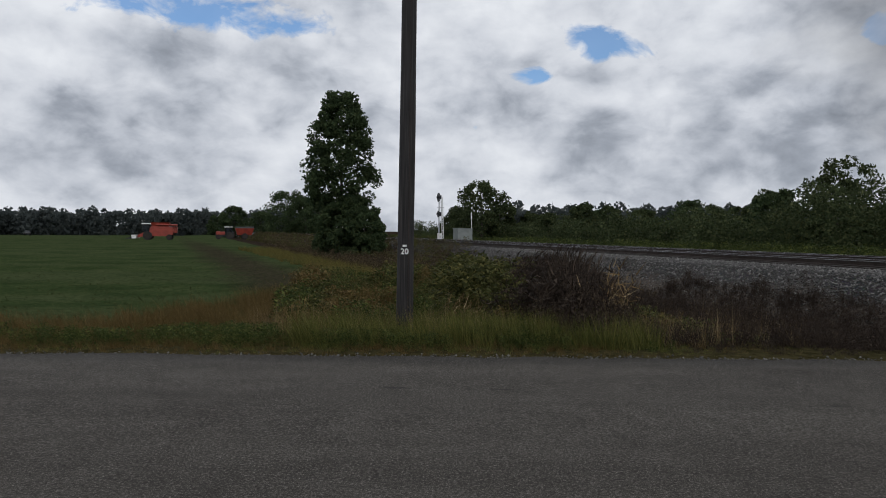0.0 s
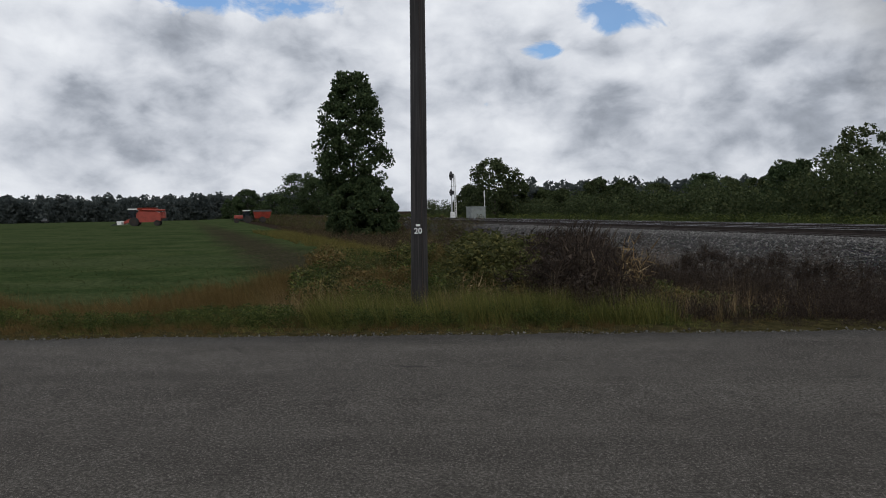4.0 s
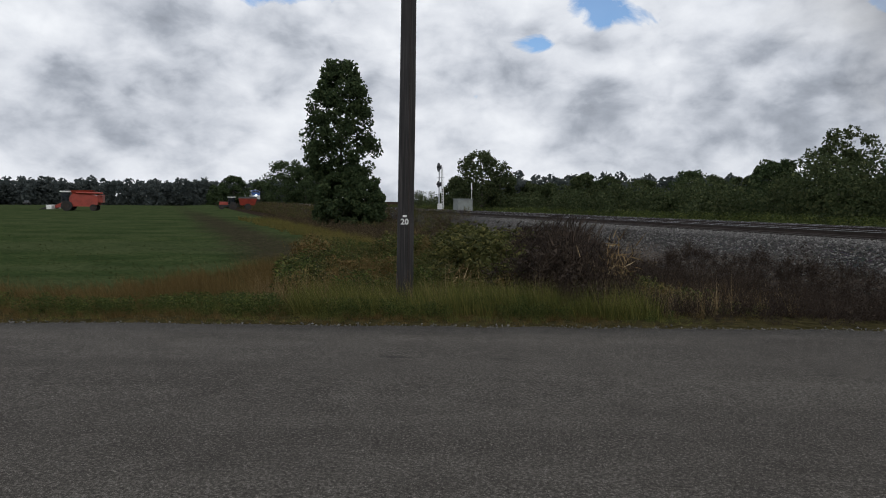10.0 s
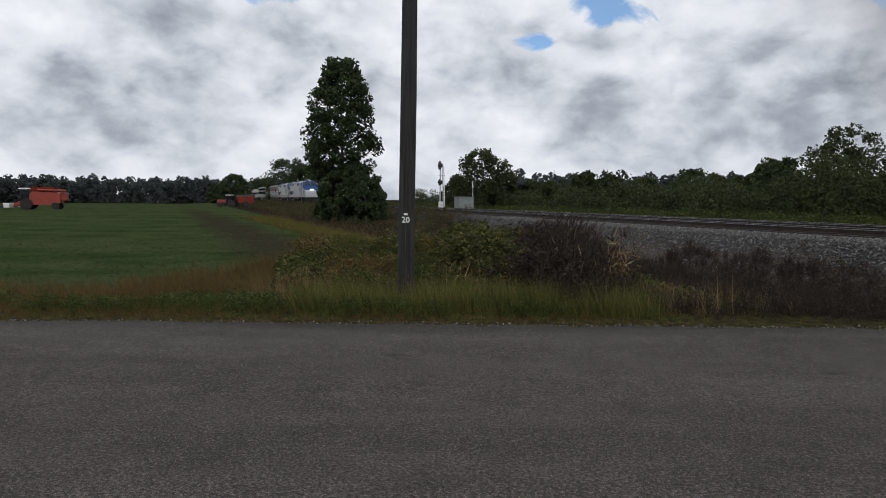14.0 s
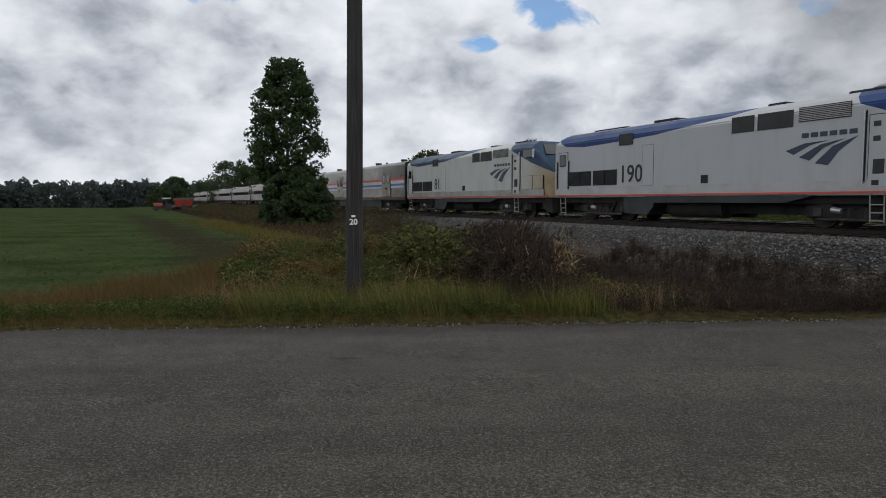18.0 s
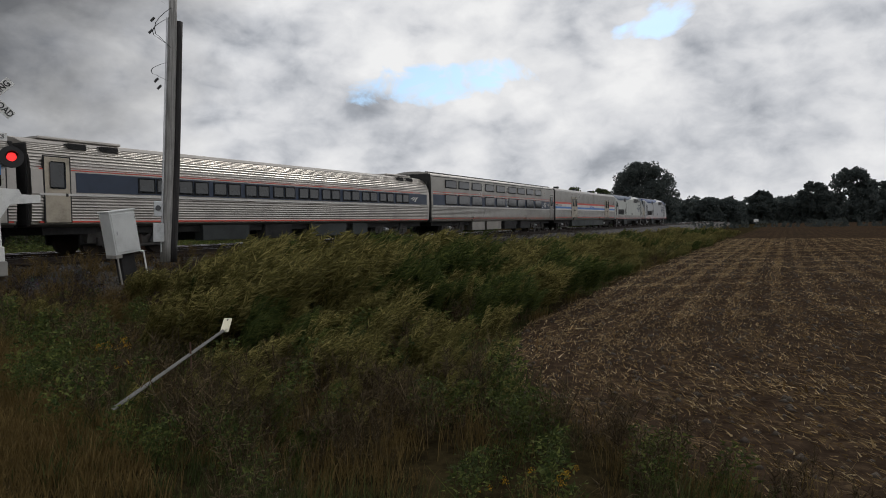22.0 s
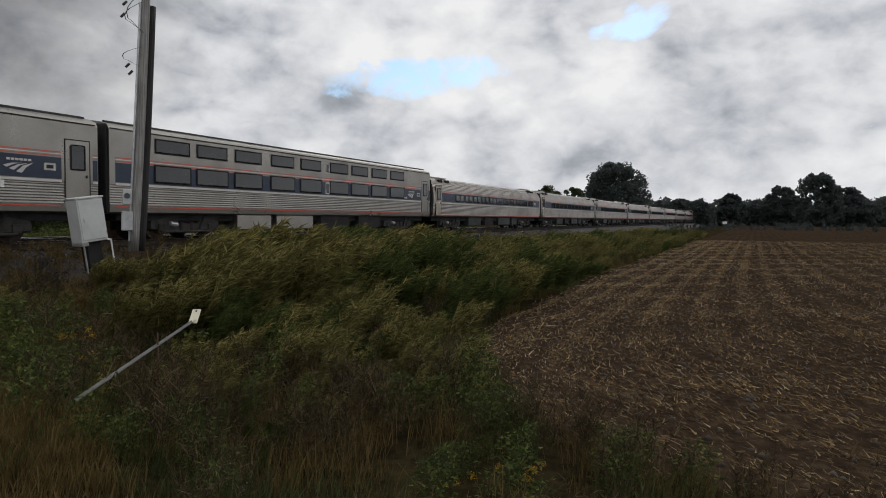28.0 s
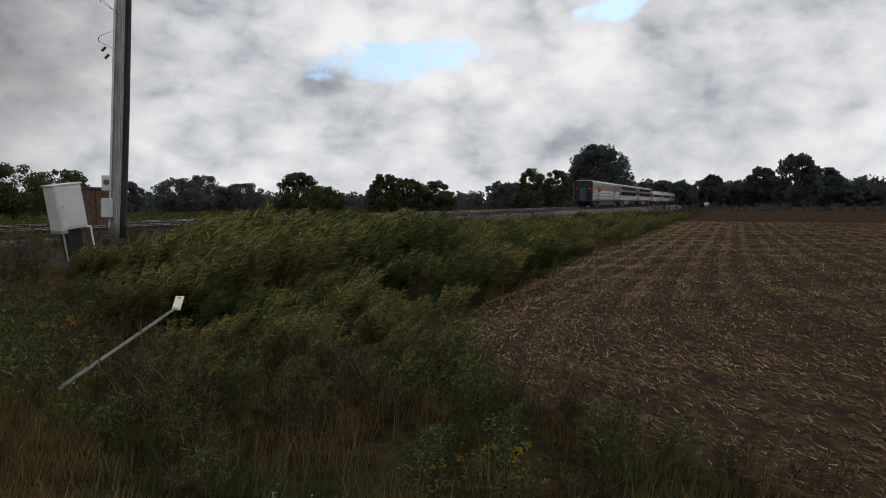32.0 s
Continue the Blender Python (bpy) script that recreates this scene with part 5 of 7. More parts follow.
    # lights, number boards, emblem
    for sy in (-0.14, 0.14):
        part("headlight", rods(((0.0, sy, 2.58), (0.14, sy, 2.56), 0.09), n=18), lamp, L, "round headlight")
    for sy in (-0.82, 0.82):
        part("ditch_light", rods(((0.12, sy, 1.95), (0.27, sy, 1.95), 0.075), n=16), lamp, L, "round ditch light")
        part("number_board", box(0.15, 0.24, sy - 0.17, sy + 0.17, 1.38, 1.62, 0.01), BLACK, L)
    for side in (-1, 1):
        rz = 0 if side < 0 else 180
        yy = Y - 0.006 if side < 0 else -Y + 0.006
        lettering("road_number", number, 1.12, BLACK, L, pose(-14.72, yy, 2.12, 90, 0, rz), 0.003, 0.95, 0.01)
    logo_m = NAVY
    word_bars(L, -6.2, -4.2, 3.04, 3.2, Y, 6, logo_m)
    swoosh(L, -6.76, -4.17, 2.08, 2.98, Y, logo_m)
    mirrored(box(-10.55, -10.2, Y - 0.03, Y + 0.01, 1.62, 1.95, 0.02), "fuel_filler", RUBBER, L)
    # roof gear
    part("roof_walk", box(-20.5, -3.4, -0.75, 0.75, 4.33, 4.41, 0.02), trim, L, "grey roof strip")
    for x0, x1, z1 in ((-18.6, -16.2, 4.50), (-14.3, -12.9, 4.55), (-8.3, -7.5, 4.52), (-5.2, -4.0, 4.53)):
        part("roof_hatch", box(x0, x1, -0.62, 0.62, 4.36, z1, 0.05), UNDER, L)
    for i in range(3):
        part("air_horn", rods(((-4.6 + i * 0.12, -0.25 + i * 0.2, 4.6), (-4.2 + i * 0.1, -0.25 + i * 0.2, 4.62), 0.03, 0.08), n=10), SILVER, L)
    part("antenna_dome", rods(((-2.6, 0, 4.38), (-2.6, 0, 4.52), 0.16, 0.08), n=12), WHITE, L)
    # underframe, tank, pilot, steps
    part("underframe", box(-20.4, -0.5, -1.2, 1.2, 0.82, 1.12, 0.02), UNDER, L)
    prof = [(-15.3, 0.95), (-15.2, 0.35), (-13.7, 0.32), (-13.4, 0.6), (-13.2, 1.1), (-15.3, 1.12)]
    part("battery_box", loft([[(a, yy, b) for a, b in prof] for yy in (-1.42, 1.42)]), TANK, L)
    mirrored(loft([[(a, yy, b) for a, b in ((-13.9, 1.12), (-13.4, 0.85), (-6.8, 0.85), (-5.6, 1.12))] for yy in (-1.48, -1.3)]), "skirt", TANK, L)
    part("fuel_tank", rods(((-12.8, -0.72, 0.62), (-9.9, -0.72, 0.62), 0.38), ((-12.8, 0.72, 0.62), (-9.9, 0.72, 0.62), 0.38), n=20), UNDER, L)
    wheel_set(L, -17.0, 1.40, 0.53, UNDER)
    wheel_set(L, -4.3, 1.40, 0.53, UNDER)
    prof = [(-0.85, 1.12), (0.05, 1.12), (0.1, 0.8), (0.16, 0.28), (-0.4, 0.3), (-0.85, 0.6)]
    bm = loft([[(a - abs(k) ** 2 * 0.25, k * 1.25, b) for a, b in prof] for k in (-1, -0.6, -0.2, 0.2, 0.6, 1)])
    part("pilot_plow", bm, UNDER, L, "dark steel pilot plow")
    part("coupler", box(0.1, 0.5, -0.16, 0.16, 0.72, 1.0, 0.04), UNDER, L)
    part("rear_coupler", box(-21.2, -20.8, -0.16, 0.16, 0.72, 1.0, 0.04), UNDER, L)
    part("diaphragm", box(-21.05, -20.83, -0.75, 0.75, 1.1, 3.7, 0.05), RUBBER, L)
    for xx in (-20.0, -3.55):
        s = mirrored(rods(((xx - 0.22, -1.45, 0.25), (xx - 0.22, -1.5, 1.15), 0.022), ((xx + 0.22, -1.45, 0.25), (xx + 0.22, -1.5, 1.15), 0.022), ((xx - 0.22, -1.46, 0.3), (xx + 0.22, -1.46, 0.3), 0.02),
                           ((xx - 0.22, -1.46, 0.55), (xx + 0.22, -1.46, 0.55), 0.02), ((xx - 0.22, -1.47, 0.8), (xx + 0.22, -1.47, 0.8), 0.02), n=6), "step_ladder", TRIM_DARK, L)
    return L


def fluted(pts, z_ranges, pitch=0.1, depth=0.022):
    """A half-profile (y, z) with ribs where z lies in the given ranges; mirrored to a closed loop."""
    out = []
    for (y0, z0), (y1, z1) in zip(pts, pts[1:]):
        d = math.hypot(y1 - y0, z1 - z0)
        mid = (z0 + z1) / 2
        if any(a <= mid <= b for a, b in z_ranges):
            n = max(1, round(d / pitch))
            ny, nz = (z1 - z0) / d, -(y1 - y0) / d
            for i in range(n):
                for k, o in ((0.0, 0.0), (0.2, 0.0), (0.62, -depth), (0.78, -depth)):
                    t = (i + k) / n
                    out.append((y0 + (y1 - y0) * t + ny * o, z0 + (z1 - z0) * t + nz * o))
        else:
            out.append((y0, z0))
    out.append(pts[-1])
    return [(-y, z) for y, z in out] + [(y, z) for y, z in out[::-1] if y > 0.001]


def car_common(c, front_door=True, skirt=None):
    """Ends, couplers, trucks and underframe shared by all the coaches (0 to -25.9)."""
    for x0, x1 in ((-0.28, 0.02), (-26.02, -25.7)):
        part("diaphragm", box(x0, x1, -0.85, 0.85, 0.95, 3.55, 0.08), RUBBER, c)
    part("underframe", box(-25.2, -0.7, -1.15, 1.15, 0.72, 1.0, 0.02), UNDER, c)
    for xc in (-4.15, -21.9):
        wheel_set(c, xc, 1.3, 0.46, TRUCK)
    for x in (-0.05, -25.9):
        part("coupler", box(x - 0.25, x + 0.25, -0.15, 0.15, 0.68, 0.95, 0.03), UNDER, c)
    part("hose", rods(((-0.1, -0.5, 0.75), (-0.05, -0.45, 0.45), 0.04), ((-0.05, -0.45, 0.45), (0.1, -0.35, 0.7), 0.04), n=6), RUBBER, c)


def window_mesh(w, h, y=0.0):
    return box(-w / 2, w / 2, -0.03, 0.0, -h / 2, h / 2, 0.04)


def place_windows(c, xs, zc, w, h, y, name="window"):
    me = mesh_of(name, window_mesh(w, h), GLASS)
    rim = bmesh.new()
    for a, b, cc, dd in ((-w / 2 - 0.035, w / 2 + 0.035, h / 2, h / 2 + 0.035), (-w / 2 - 0.035, w / 2 + 0.035, -h / 2 - 0.035, -h / 2), (-w / 2 - 0.035, -w / 2, -h / 2, h / 2), (w / 2, w / 2 + 0.035, -h / 2, h / 2)):
        bx(rim, a, b, -0.022, 0.0, cc, dd)
    rm = mesh_of("gasket", rim, RUBBER)
    for x in xs:
        for s in (-1, 1):
            o = part(name, me, GLASS, c)
            o.matrix_basis = pose(x, s * y, zc, 0, 0, 0 if s < 0 else 180)
            part("gasket", rm, RUBBER, o)


def side_door(c, x0, x1, z0, z1, y, mat):
    d = mirrored(box(x0, x1, -y - 0.012, -y + 0.06, z0, z1, 0.03), "vestibule_door", mat, c)
    w = (x1 - x0) * 0.3
    mirrored(box((x0 + x1) / 2 - w, (x0 + x1) / 2 + w, -y - 0.03, -y, z0 + (z1 - z0) * 0.52, z1 - 0.15, 0.05), "door_window", GLASS, c)
    mirrored(loft([[(a, yy, b) for a, b in ((x0 - 0.025, z0), (x0 - 0.025, z1 + 0.025), (x1 + 0.025, z1 + 0.025), (x1 + 0.025, z0))] for yy in (-y - 0.006, -y + 0.05)]), "door_frame", RUBBER, c)
    mirrored(box(x1 - 0.16, x1 - 0.1, -y - 0.05, -y, z0 + 0.85, z0 + 0.95, 0.01), "door_latch", BLACK, c)


SHELL_TALL = [(1.30, 0.98), (1.5, 1.04), (1.515, 1.30), (1.515, 2.02), (1.515, 2.9), (1.515, 3.97), (1.44, 4.11), (1.1, 4.25), (0.6, 4.32), (0.0, 4.34)]
SHELL_ROUND = [(1.28, 0.98), (1.48, 1.06), (1.54, 1.16), (1.585, 1.62), (1.6, 2.02), (1.585, 2.78), (1.54, 3.08), (1.40, 3.40), (1.15, 3.66), (0.75, 3.82), (0.35, 3.88), (0.0, 3.9)]


def baggage_car(label, doors=(-20.1, -5.62), vents=(-22.45, -15.63, -9.23, -2.68)):
    c = thing("baggage_car", label, "rail car", "baggage cars")
    part("body", sweep_x(fluted(SHELL_TALL, [(1.30, 2.02)], 0.085), -25.75, -0.2), STAINLESS_FLAT, c)
    Y = -1.515
    for x0, x1 in ((-25.7, doors[0] - 0.12), (doors[0] + 2.17, doors[1] - 0.13), (doors[1] + 2.17, -0.3)):
        mirrored(box(x0, x1, Y - 0.006, Y + 0.01, 2.675, 2.86), "red_stripe", STRIPE_RED, c)
        mirrored(box(x0, x1, Y - 0.005, Y + 0.01, 2.40, 2.672), "white_stripe", STRIPE_WHITE, c)
        mirrored(box(x0, x1, Y - 0.006, Y + 0.01, 2.215, 2.397), "blue_stripe", STRIPE_BLUE, c)
        mirrored(box(x0, x1, Y - 0.005, Y + 0.01, 2.06, 2.212), "lower_white_stripe", STRIPE_WHITE, c)
        mirrored(box(x0, x1, Y - 0.008, Y + 0.01, 1.245, 1.285), "red_sill_line", STRIPE_RED, c)
    for x0 in doors:
        mirrored(loft([[(a, yy, b) for a, b in ((x0 - 0.035, 1.295), (x0 - 0.035, 3.48), (x0 + 2.155, 3.48), (x0 + 2.155, 1.295))] for yy in (Y - 0.008, Y + 0.05)]), "door_frame", RUBBER, c)
        for k in (0, 1):
            a = x0 + k * 1.065
            mirrored(box(a, a + 1.055, Y - 0.03, Y + 0.05, 1.32, 3.45, 0.015), "loading_door", DOOR_TAN, c, "scuffed tan steel door leaf")
            mirrored(box(a + 0.28, a + 0.80, Y - 0.045, Y, 2.45, 3.33, 0.07), "door_window", GLASS, c)
            mirrored(box(a + (0.86 if k == 0 else 0.1), a + (0.94 if k == 0 else 0.18), Y - 0.06, Y, 1.95, 2.1, 0.01), "door_handle", BLACK, c)
    swoosh(c, -12.86, -12.0, 2.26, 2.62, Y - 0.006, STRIPE_BLUE)
    word_bars(c, -11.95, -10.7, 2.45, 2.54, Y - 0.006, 10, STRIPE_BLUE)
    lettering("car_word", "Baggage", 0.24, BLACK, c, pose(-24.05, Y - 0.01, 2.555, 90, 0, 0), 0.002, 1.0, 0.004)
    word_bars(c, -25.6, -24.75, 2.48, 2.61, Y - 0.006, 5, BLACK, "number_bar")
    part("roof_edge", sweep_x([(-1.47, 4.04), (-1.40, 4.17), (1.40, 4.17), (1.47, 4.04)], -25.74, -0.21), STAINLESS, c)
    for x in vents:
        bm = bmesh.new()
        rod(bm, (x, -0.55, 4.22), (x, -0.55, 4.38), 0.24, n=20)
        rod(bm, (x, -0.55, 4.38), (x, -0.55, 4.52), 0.30, 0.27, n=20)
        part("roof_vent", bm, RUBBER, c)
    part("skirt", box(-19.6, -6.3, -1.40, 1.40, 0.36, 1.0, 0.03), TANK, c)
    car_common(c)
    # end frame seen at the train's tail
    for x in (-25.82, -0.2):
        part("end_sheet", box(x, x + 0.07, -1.46, 1.46, 1.0, 4.16, 0.05), UNDER, c)
    for sy in (-1.05, 1.05):
        part("tail_lamp", rods(((-25.9, sy, 2.95), (-25.8, sy, 2.95), 0.075), n=14), RED_LAMP, c, "glowing red tail lamp")
    part("end_door", box(-26.05, -25.98, -0.45, 0.45, 1.05, 3.1, 0.03), NAVY, c)
    return c


def sleeper_car(label):
    c = thing("sleeper_car", label, "rail car", "sleeping cars")
    part("body", sweep_x(fluted(SHELL_TALL, [(1.30, 2.02)], 0.085), -25.75, -0.2), STAINLESS_FLAT, c)
    Y = -1.515
    for x0, x1 in ((-25.5, -1.55), (-0.4, -0.22)):
        mirrored(box(x0, x1, Y - 0.006, Y + 0.01, 2.1, 2.8), "navy_band", NAVY, c)
        mirrored(box(x0, x1, Y - 0.012, Y + 0.01, 2.0, 2.075), "white_line", STRIPE_WHITE, c)
        for k in range(3):
            mirrored(box(x0, x1, Y - 0.014, Y + 0.01, 2.835 + k * 0.065, 2.865 + k * 0.065), "thin_stripe", (STRIPE_RED, STRIPE_WHITE, STRIPE_RED)[k], c)
        mirrored(box(x0, x1, Y - 0.008, Y + 0.01, 1.21, 1.25), "red_sill_line", STRIPE_RED, c)
    xs = [-4.9, -7.12, -9.3, -11.4, -13.95, -16.2, -18.6, -20.8, -22.9]
    place_windows(c, xs, 3.56, 1.66, 0.5, 1.52)
    place_windows(c, xs, 2.5, 1.76, 0.64, 1.527)
    for z, h in ((3.5, 0.42), (2.45, 0.5)):
        mirrored(box(-12.62, -12.38, Y - 0.03, Y, z - h / 2, z + h / 2, 0.02), "narrow_window", GLASS, c)
        mirrored(loft([[(a, yy, b) for a, b in ((-12.68, z - h / 2 - 0.06), (-12.68, z + h / 2 + 0.06), (-12.32, z + h / 2 + 0.06), (-12.32, z - h / 2 - 0.06))] for yy in (Y - 0.015, Y)]), "narrow_window_frame", STRIPE_WHITE, c)
    side_door(c, -1.42, -0.52, 1.32, 3.42, 1.515, STAINLESS_FLAT)
    swoosh(c, -3.45, -2.5, 2.22, 2.56, Y - 0.006, STRIPE_WHITE)
    word_bars(c, -3.35, -2.55, 2.6, 2.67, Y - 0.006, 6, STRIPE_WHITE)
    mirrored(box(-2.15, -1.75, Y - 0.01, Y, 2.36, 2.6, 0.02), "badge", STRIPE_WHITE, c)
    mirrored(box(-2.07, -1.83, Y - 0.016, Y, 2.42, 2.54, 0.02), "badge_inner", BLACK, c)
    word_bars(c, -3.95, -3.55, 2.18, 2.26, Y - 0.006, 4, STRIPE_WHITE, "number_bar")
    mirrored(box(-25.7, -0.3, Y - 0.02, Y + 0.03, 3.985, 4.02), "gutter", RUBBER, c)
    part("roof_rail", sweep_x([(-1.15, 4.23), (-1.12, 4.30), (-1.0, 4.33), (-1.0, 4.23)], -25.6, -0.4), UNDER, c)
    for x0, x1 in ((-19.2, -16.9), (-16.5, -13.6), (-12.9, -10.2), (-9.2, -6.8)):
        mirrored(box(x0, x1, -1.4, -0.9, 0.34, 0.99, 0.03), "equipment_box", STAINLESS if x0 < -13 else UNDER, c)
    car_common(c)
    part("rear_end_sheet", box(-25.82, -25.74, -1.45, 1.45, 1.0, 4.16, 0.05), UNDER, c)
    return c


def coach(label, rear_door=False):
    """Single-level coach; its one side door stands at the front or at the rear end."""
    c = thing("coach", label, "rail car", "coaches")
    part("body", sweep_x(fluted(SHELL_ROUND, [(1.1, 2.0), (2.8, 3.87)], 0.1, 0.024), -25.75, -0.2), STAINLESS, c)
    Y = -1.603
    mirrored(box(-25.4 if not rear_door else -24.3, -0.55 if rear_door else -1.55, Y - 0.006, Y + 0.06, 2.09, 2.74, 0.004), "navy_band", NAVY, c)
    mirrored(box(-25.5, -1.4, Y - 0.010, Y + 0.06, 1.98, 2.05), "white_line", STRIPE_WHITE, c)
    mirrored(box(-25.5, -1.4, Y + 0.005, Y + 0.07, 2.79, 2.82), "red_line", STRIPE_RED, c)
    mirrored(box(-25.5, -0.3, Y + 0.045, Y + 0.12, 1.12, 1.17), "red_sill_line", STRIPE_RED, c)
    xs = []
    for i in range(11):
        x = -21.6 + i * 1.76
        xs += [x, x + 0.78]
    place_windows(c, xs, 2.42, 0.66, 0.48, 1.608)
    if rear_door:
        side_door(c, -25.35, -24.5, 1.1, 3.2, 1.60, DOOR_TAN)
    else:
        side_door(c, -1.35, -0.5, 1.1, 3.2, 1.60, STAINLESS)
    logo = -2.6 if rear_door else -24.15
    swoosh(c, logo, logo + 0.95, 2.24, 2.56, Y - 0.006, STRIPE_WHITE)
    for x in (-24.0, -22.8, -3.2, -2.1):
        mirrored(box(x - 0.32, x + 0.32, -1.3, -0.9, 3.52, 3.72, 0.02), "roof_vent", UNDER, c)
    part("roof_box", box(-25.0, -22.0, -0.8, 0.8, 3.84, 3.94, 0.03), STAINLESS, c)
    part("roof_box", box(-4.0, -1.2, -0.8, 0.8, 3.84, 3.94, 0.03), STAINLESS, c)
    for x0, x1 in ((-18.8, -16.2), (-15.2, -13.4), (-12.0, -9.0), (-8.4, -7.0)):
        mirrored(box(x0, x1, -1.35, -0.85, 0.36, 0.99, 0.03), "equipment_box", UNDER if int(x0) % 2 else TANK, c)
    car_common(c)
    for x in (-25.8, -0.22):
        part("end_sheet", box(x, x + 0.06, -1.42, 1.42, 1.0, 3.6, 0.05), UNDER, c)
    return c


CLEAN = paint("livery_clean", (0.44, 0.45, 0.46), (0.010, 0.040, 0.135), (0.36, 0.355, 0.34))
DIRTY = paint("livery_weathered", (0.49, 0.505, 0.475), (0.026, 0.052, 0.095), (0.30, 0.295, 0.27), 1.0)
TRIM_LIGHT = plain("trim_grey", (0.42, 0.42, 0.42), 0.5, 0, 0.2, 1, 25)
TRIM_DARK = plain("trim_grey_worn", (0.30, 0.30, 0.285), 0.55, 0, 0.3, 1, 25)

TRAIN = []          # (vehicle, metres behind the train's nose)
TRAIN.append((locomotive("190", CLEAN, "clean white and blue diesel passenger locomotive, headlights lit", TRIM_LIGHT, HEADLIGHT), 0.0))
TRAIN.append((locomotive("81", DIRTY, "weathered grey-white diesel locomotive with dusty tan nose", TRIM_DARK, GLASS), 21.2))
first_bag = baggage_car("stainless baggage car with red, white and blue stripes")
TRAIN.append((first_bag, 42.3))
first_sleeper = sleeper_car("silver sleeping car with two window rows and navy band")
TRAIN.append((first_sleeper, 68.3))
rear_coach = coach("ribbed stainless coach with navy window band, door at its rear", True)
front_coach = coach("ribbed stainless coach with navy window band, door at its front")
TRAIN.append((rear_coach, 94.3))
TRAIN.append((front_coach, 120.3))
for i in range(2, 8):
    TRAIN.append((copy_thing(front_coach if i == 2 else rear_coach, pose(0, 0, 0)), 94.3 + 26 * i))
for i in range(2):
    TRAIN.append((copy_thing(first_sleeper, pose(0, 0, 0)), 302.3 + 26 * i))
TRAIN.append((baggage_car("stainless baggage car with striped flanks and red tail lamps", (-21.8, -7.35), (-23.27, -16.72, -10.32, -3.5)), 354.3))


def train_at(t):
    """How far the train's nose has come past the square from the eye."""
    u = max(0.0, 17.27 - t)             # it comes up to speed on the approach
    return 35.565 * (t - 18.266) - 0.0176 * (t - 18.266) ** 2 + 75.0 * u * u / (u * u + 30.0)


# ---- farm machines ----
def farm_paint(name, rgb):
    return plain(name, rgb, 0.5, 0, 0.3, 1.2, 20)


HARVEST_RED = farm_paint("harvester_red", (0.27, 0.042, 0.026))
TYRE = plain("tyre", (0.022, 0.02, 0.018), 0.9, 0, 0.4)


def tyre(parent, x, y, z, r, w):
    bm = bmesh.new()
    rod(bm, (x, y - w / 2, z), (x, y + w / 2, z), r, n=22)
    t = part("wheel", bm, TYRE, parent)
    part("hub", rods(((x, y - w / 2 - 0.03, z), (x, y + w / 2 + 0.03, z), r * 0.45), n=14), RAILSIDE, t)


def combine():
    """Combine harvester, front to +x."""
    c = thing("combine_harvester", "red combine harvester with pale cutting header on green field", "harvester")
    prof = [(-3.6, 1.1), (-3.7, 2.6), (-2.6, 3.0), (0.6, 3.0), (1.0, 2.5), (1.1, 1.3), (0.4, 0.8), (-2.4, 0.8)]
    part("body", loft([[(a, y, b) for a, b in prof] for y in (-1.4, 1.4)]), HARVEST_RED, c)
    part("grain_tank", loft([[(-2.6, -1.2, 3.0), (0.5, -1.2, 3.0), (0.5, 1.2, 3.0), (-2.6, 1.2, 3.0)], [(-3.0, -1.6, 3.75), (0.8, -1.6, 3.75), (0.8, 1.6, 3.75), (-3.0, 1.6, 3.75)]]), HARVEST_RED, c)
    part("engine_hood", box(-4.4, -3.5, -1.1, 1.1, 1.5, 2.9, 0.1), HARVEST_RED, c)
    cab = part("cab", box(1.0, 2.5, -0.9, 0.9, 1.7, 3.35, 0.12), GLASS, c)
    part("cab_roof", box(0.9, 2.7, -1.0, 1.0, 3.35, 3.6, 0.08), WHITE, cab)
    part("feeder", loft([[(a, y, b) for a, b in ((2.0, 1.7), (3.6, 0.95), (3.6, 0.45), (1.6, 1.0))] for y in (-0.7, 0.7)]), HARVEST_RED, c)
    h = part("header", box(3.5, 4.4, -3.1, 3.1, 0.3, 1.05, 0.06), WHITE, c, "pale cutting header")
    for i in range(9):
        y = -3.0 + i * 0.75
        part("snout", loft([[(4.3, y - 0.25, 0.75), (4.3, y + 0.25, 0.75), (4.3, y + 0.25, 0.3), (4.3, y - 0.25, 0.3)], [(5.5, y - 0.03, 0.3), (5.5, y + 0.03, 0.3), (5.5, y + 0.03, 0.22), (5.5, y - 0.03, 0.22)]]), BLACK, h)
    for y in (-1.6, 1.6):
        tyre(c, 1.4, y, 0.92, 0.92, 0.6)
        tyre(c, -2.9, y * 0.85, 0.6, 0.6, 0.42)
    part("unload_auger", rods(((-0.2, 1.5, 3.3), (-4.6, 1.7, 3.2), 0.17), n=12), HARVEST_RED, c)
    part("exhaust", rods(((-3.2, 0.7, 2.9), (-3.2, 0.7, 3.9), 0.07), n=8), BLACK, c)
    return c


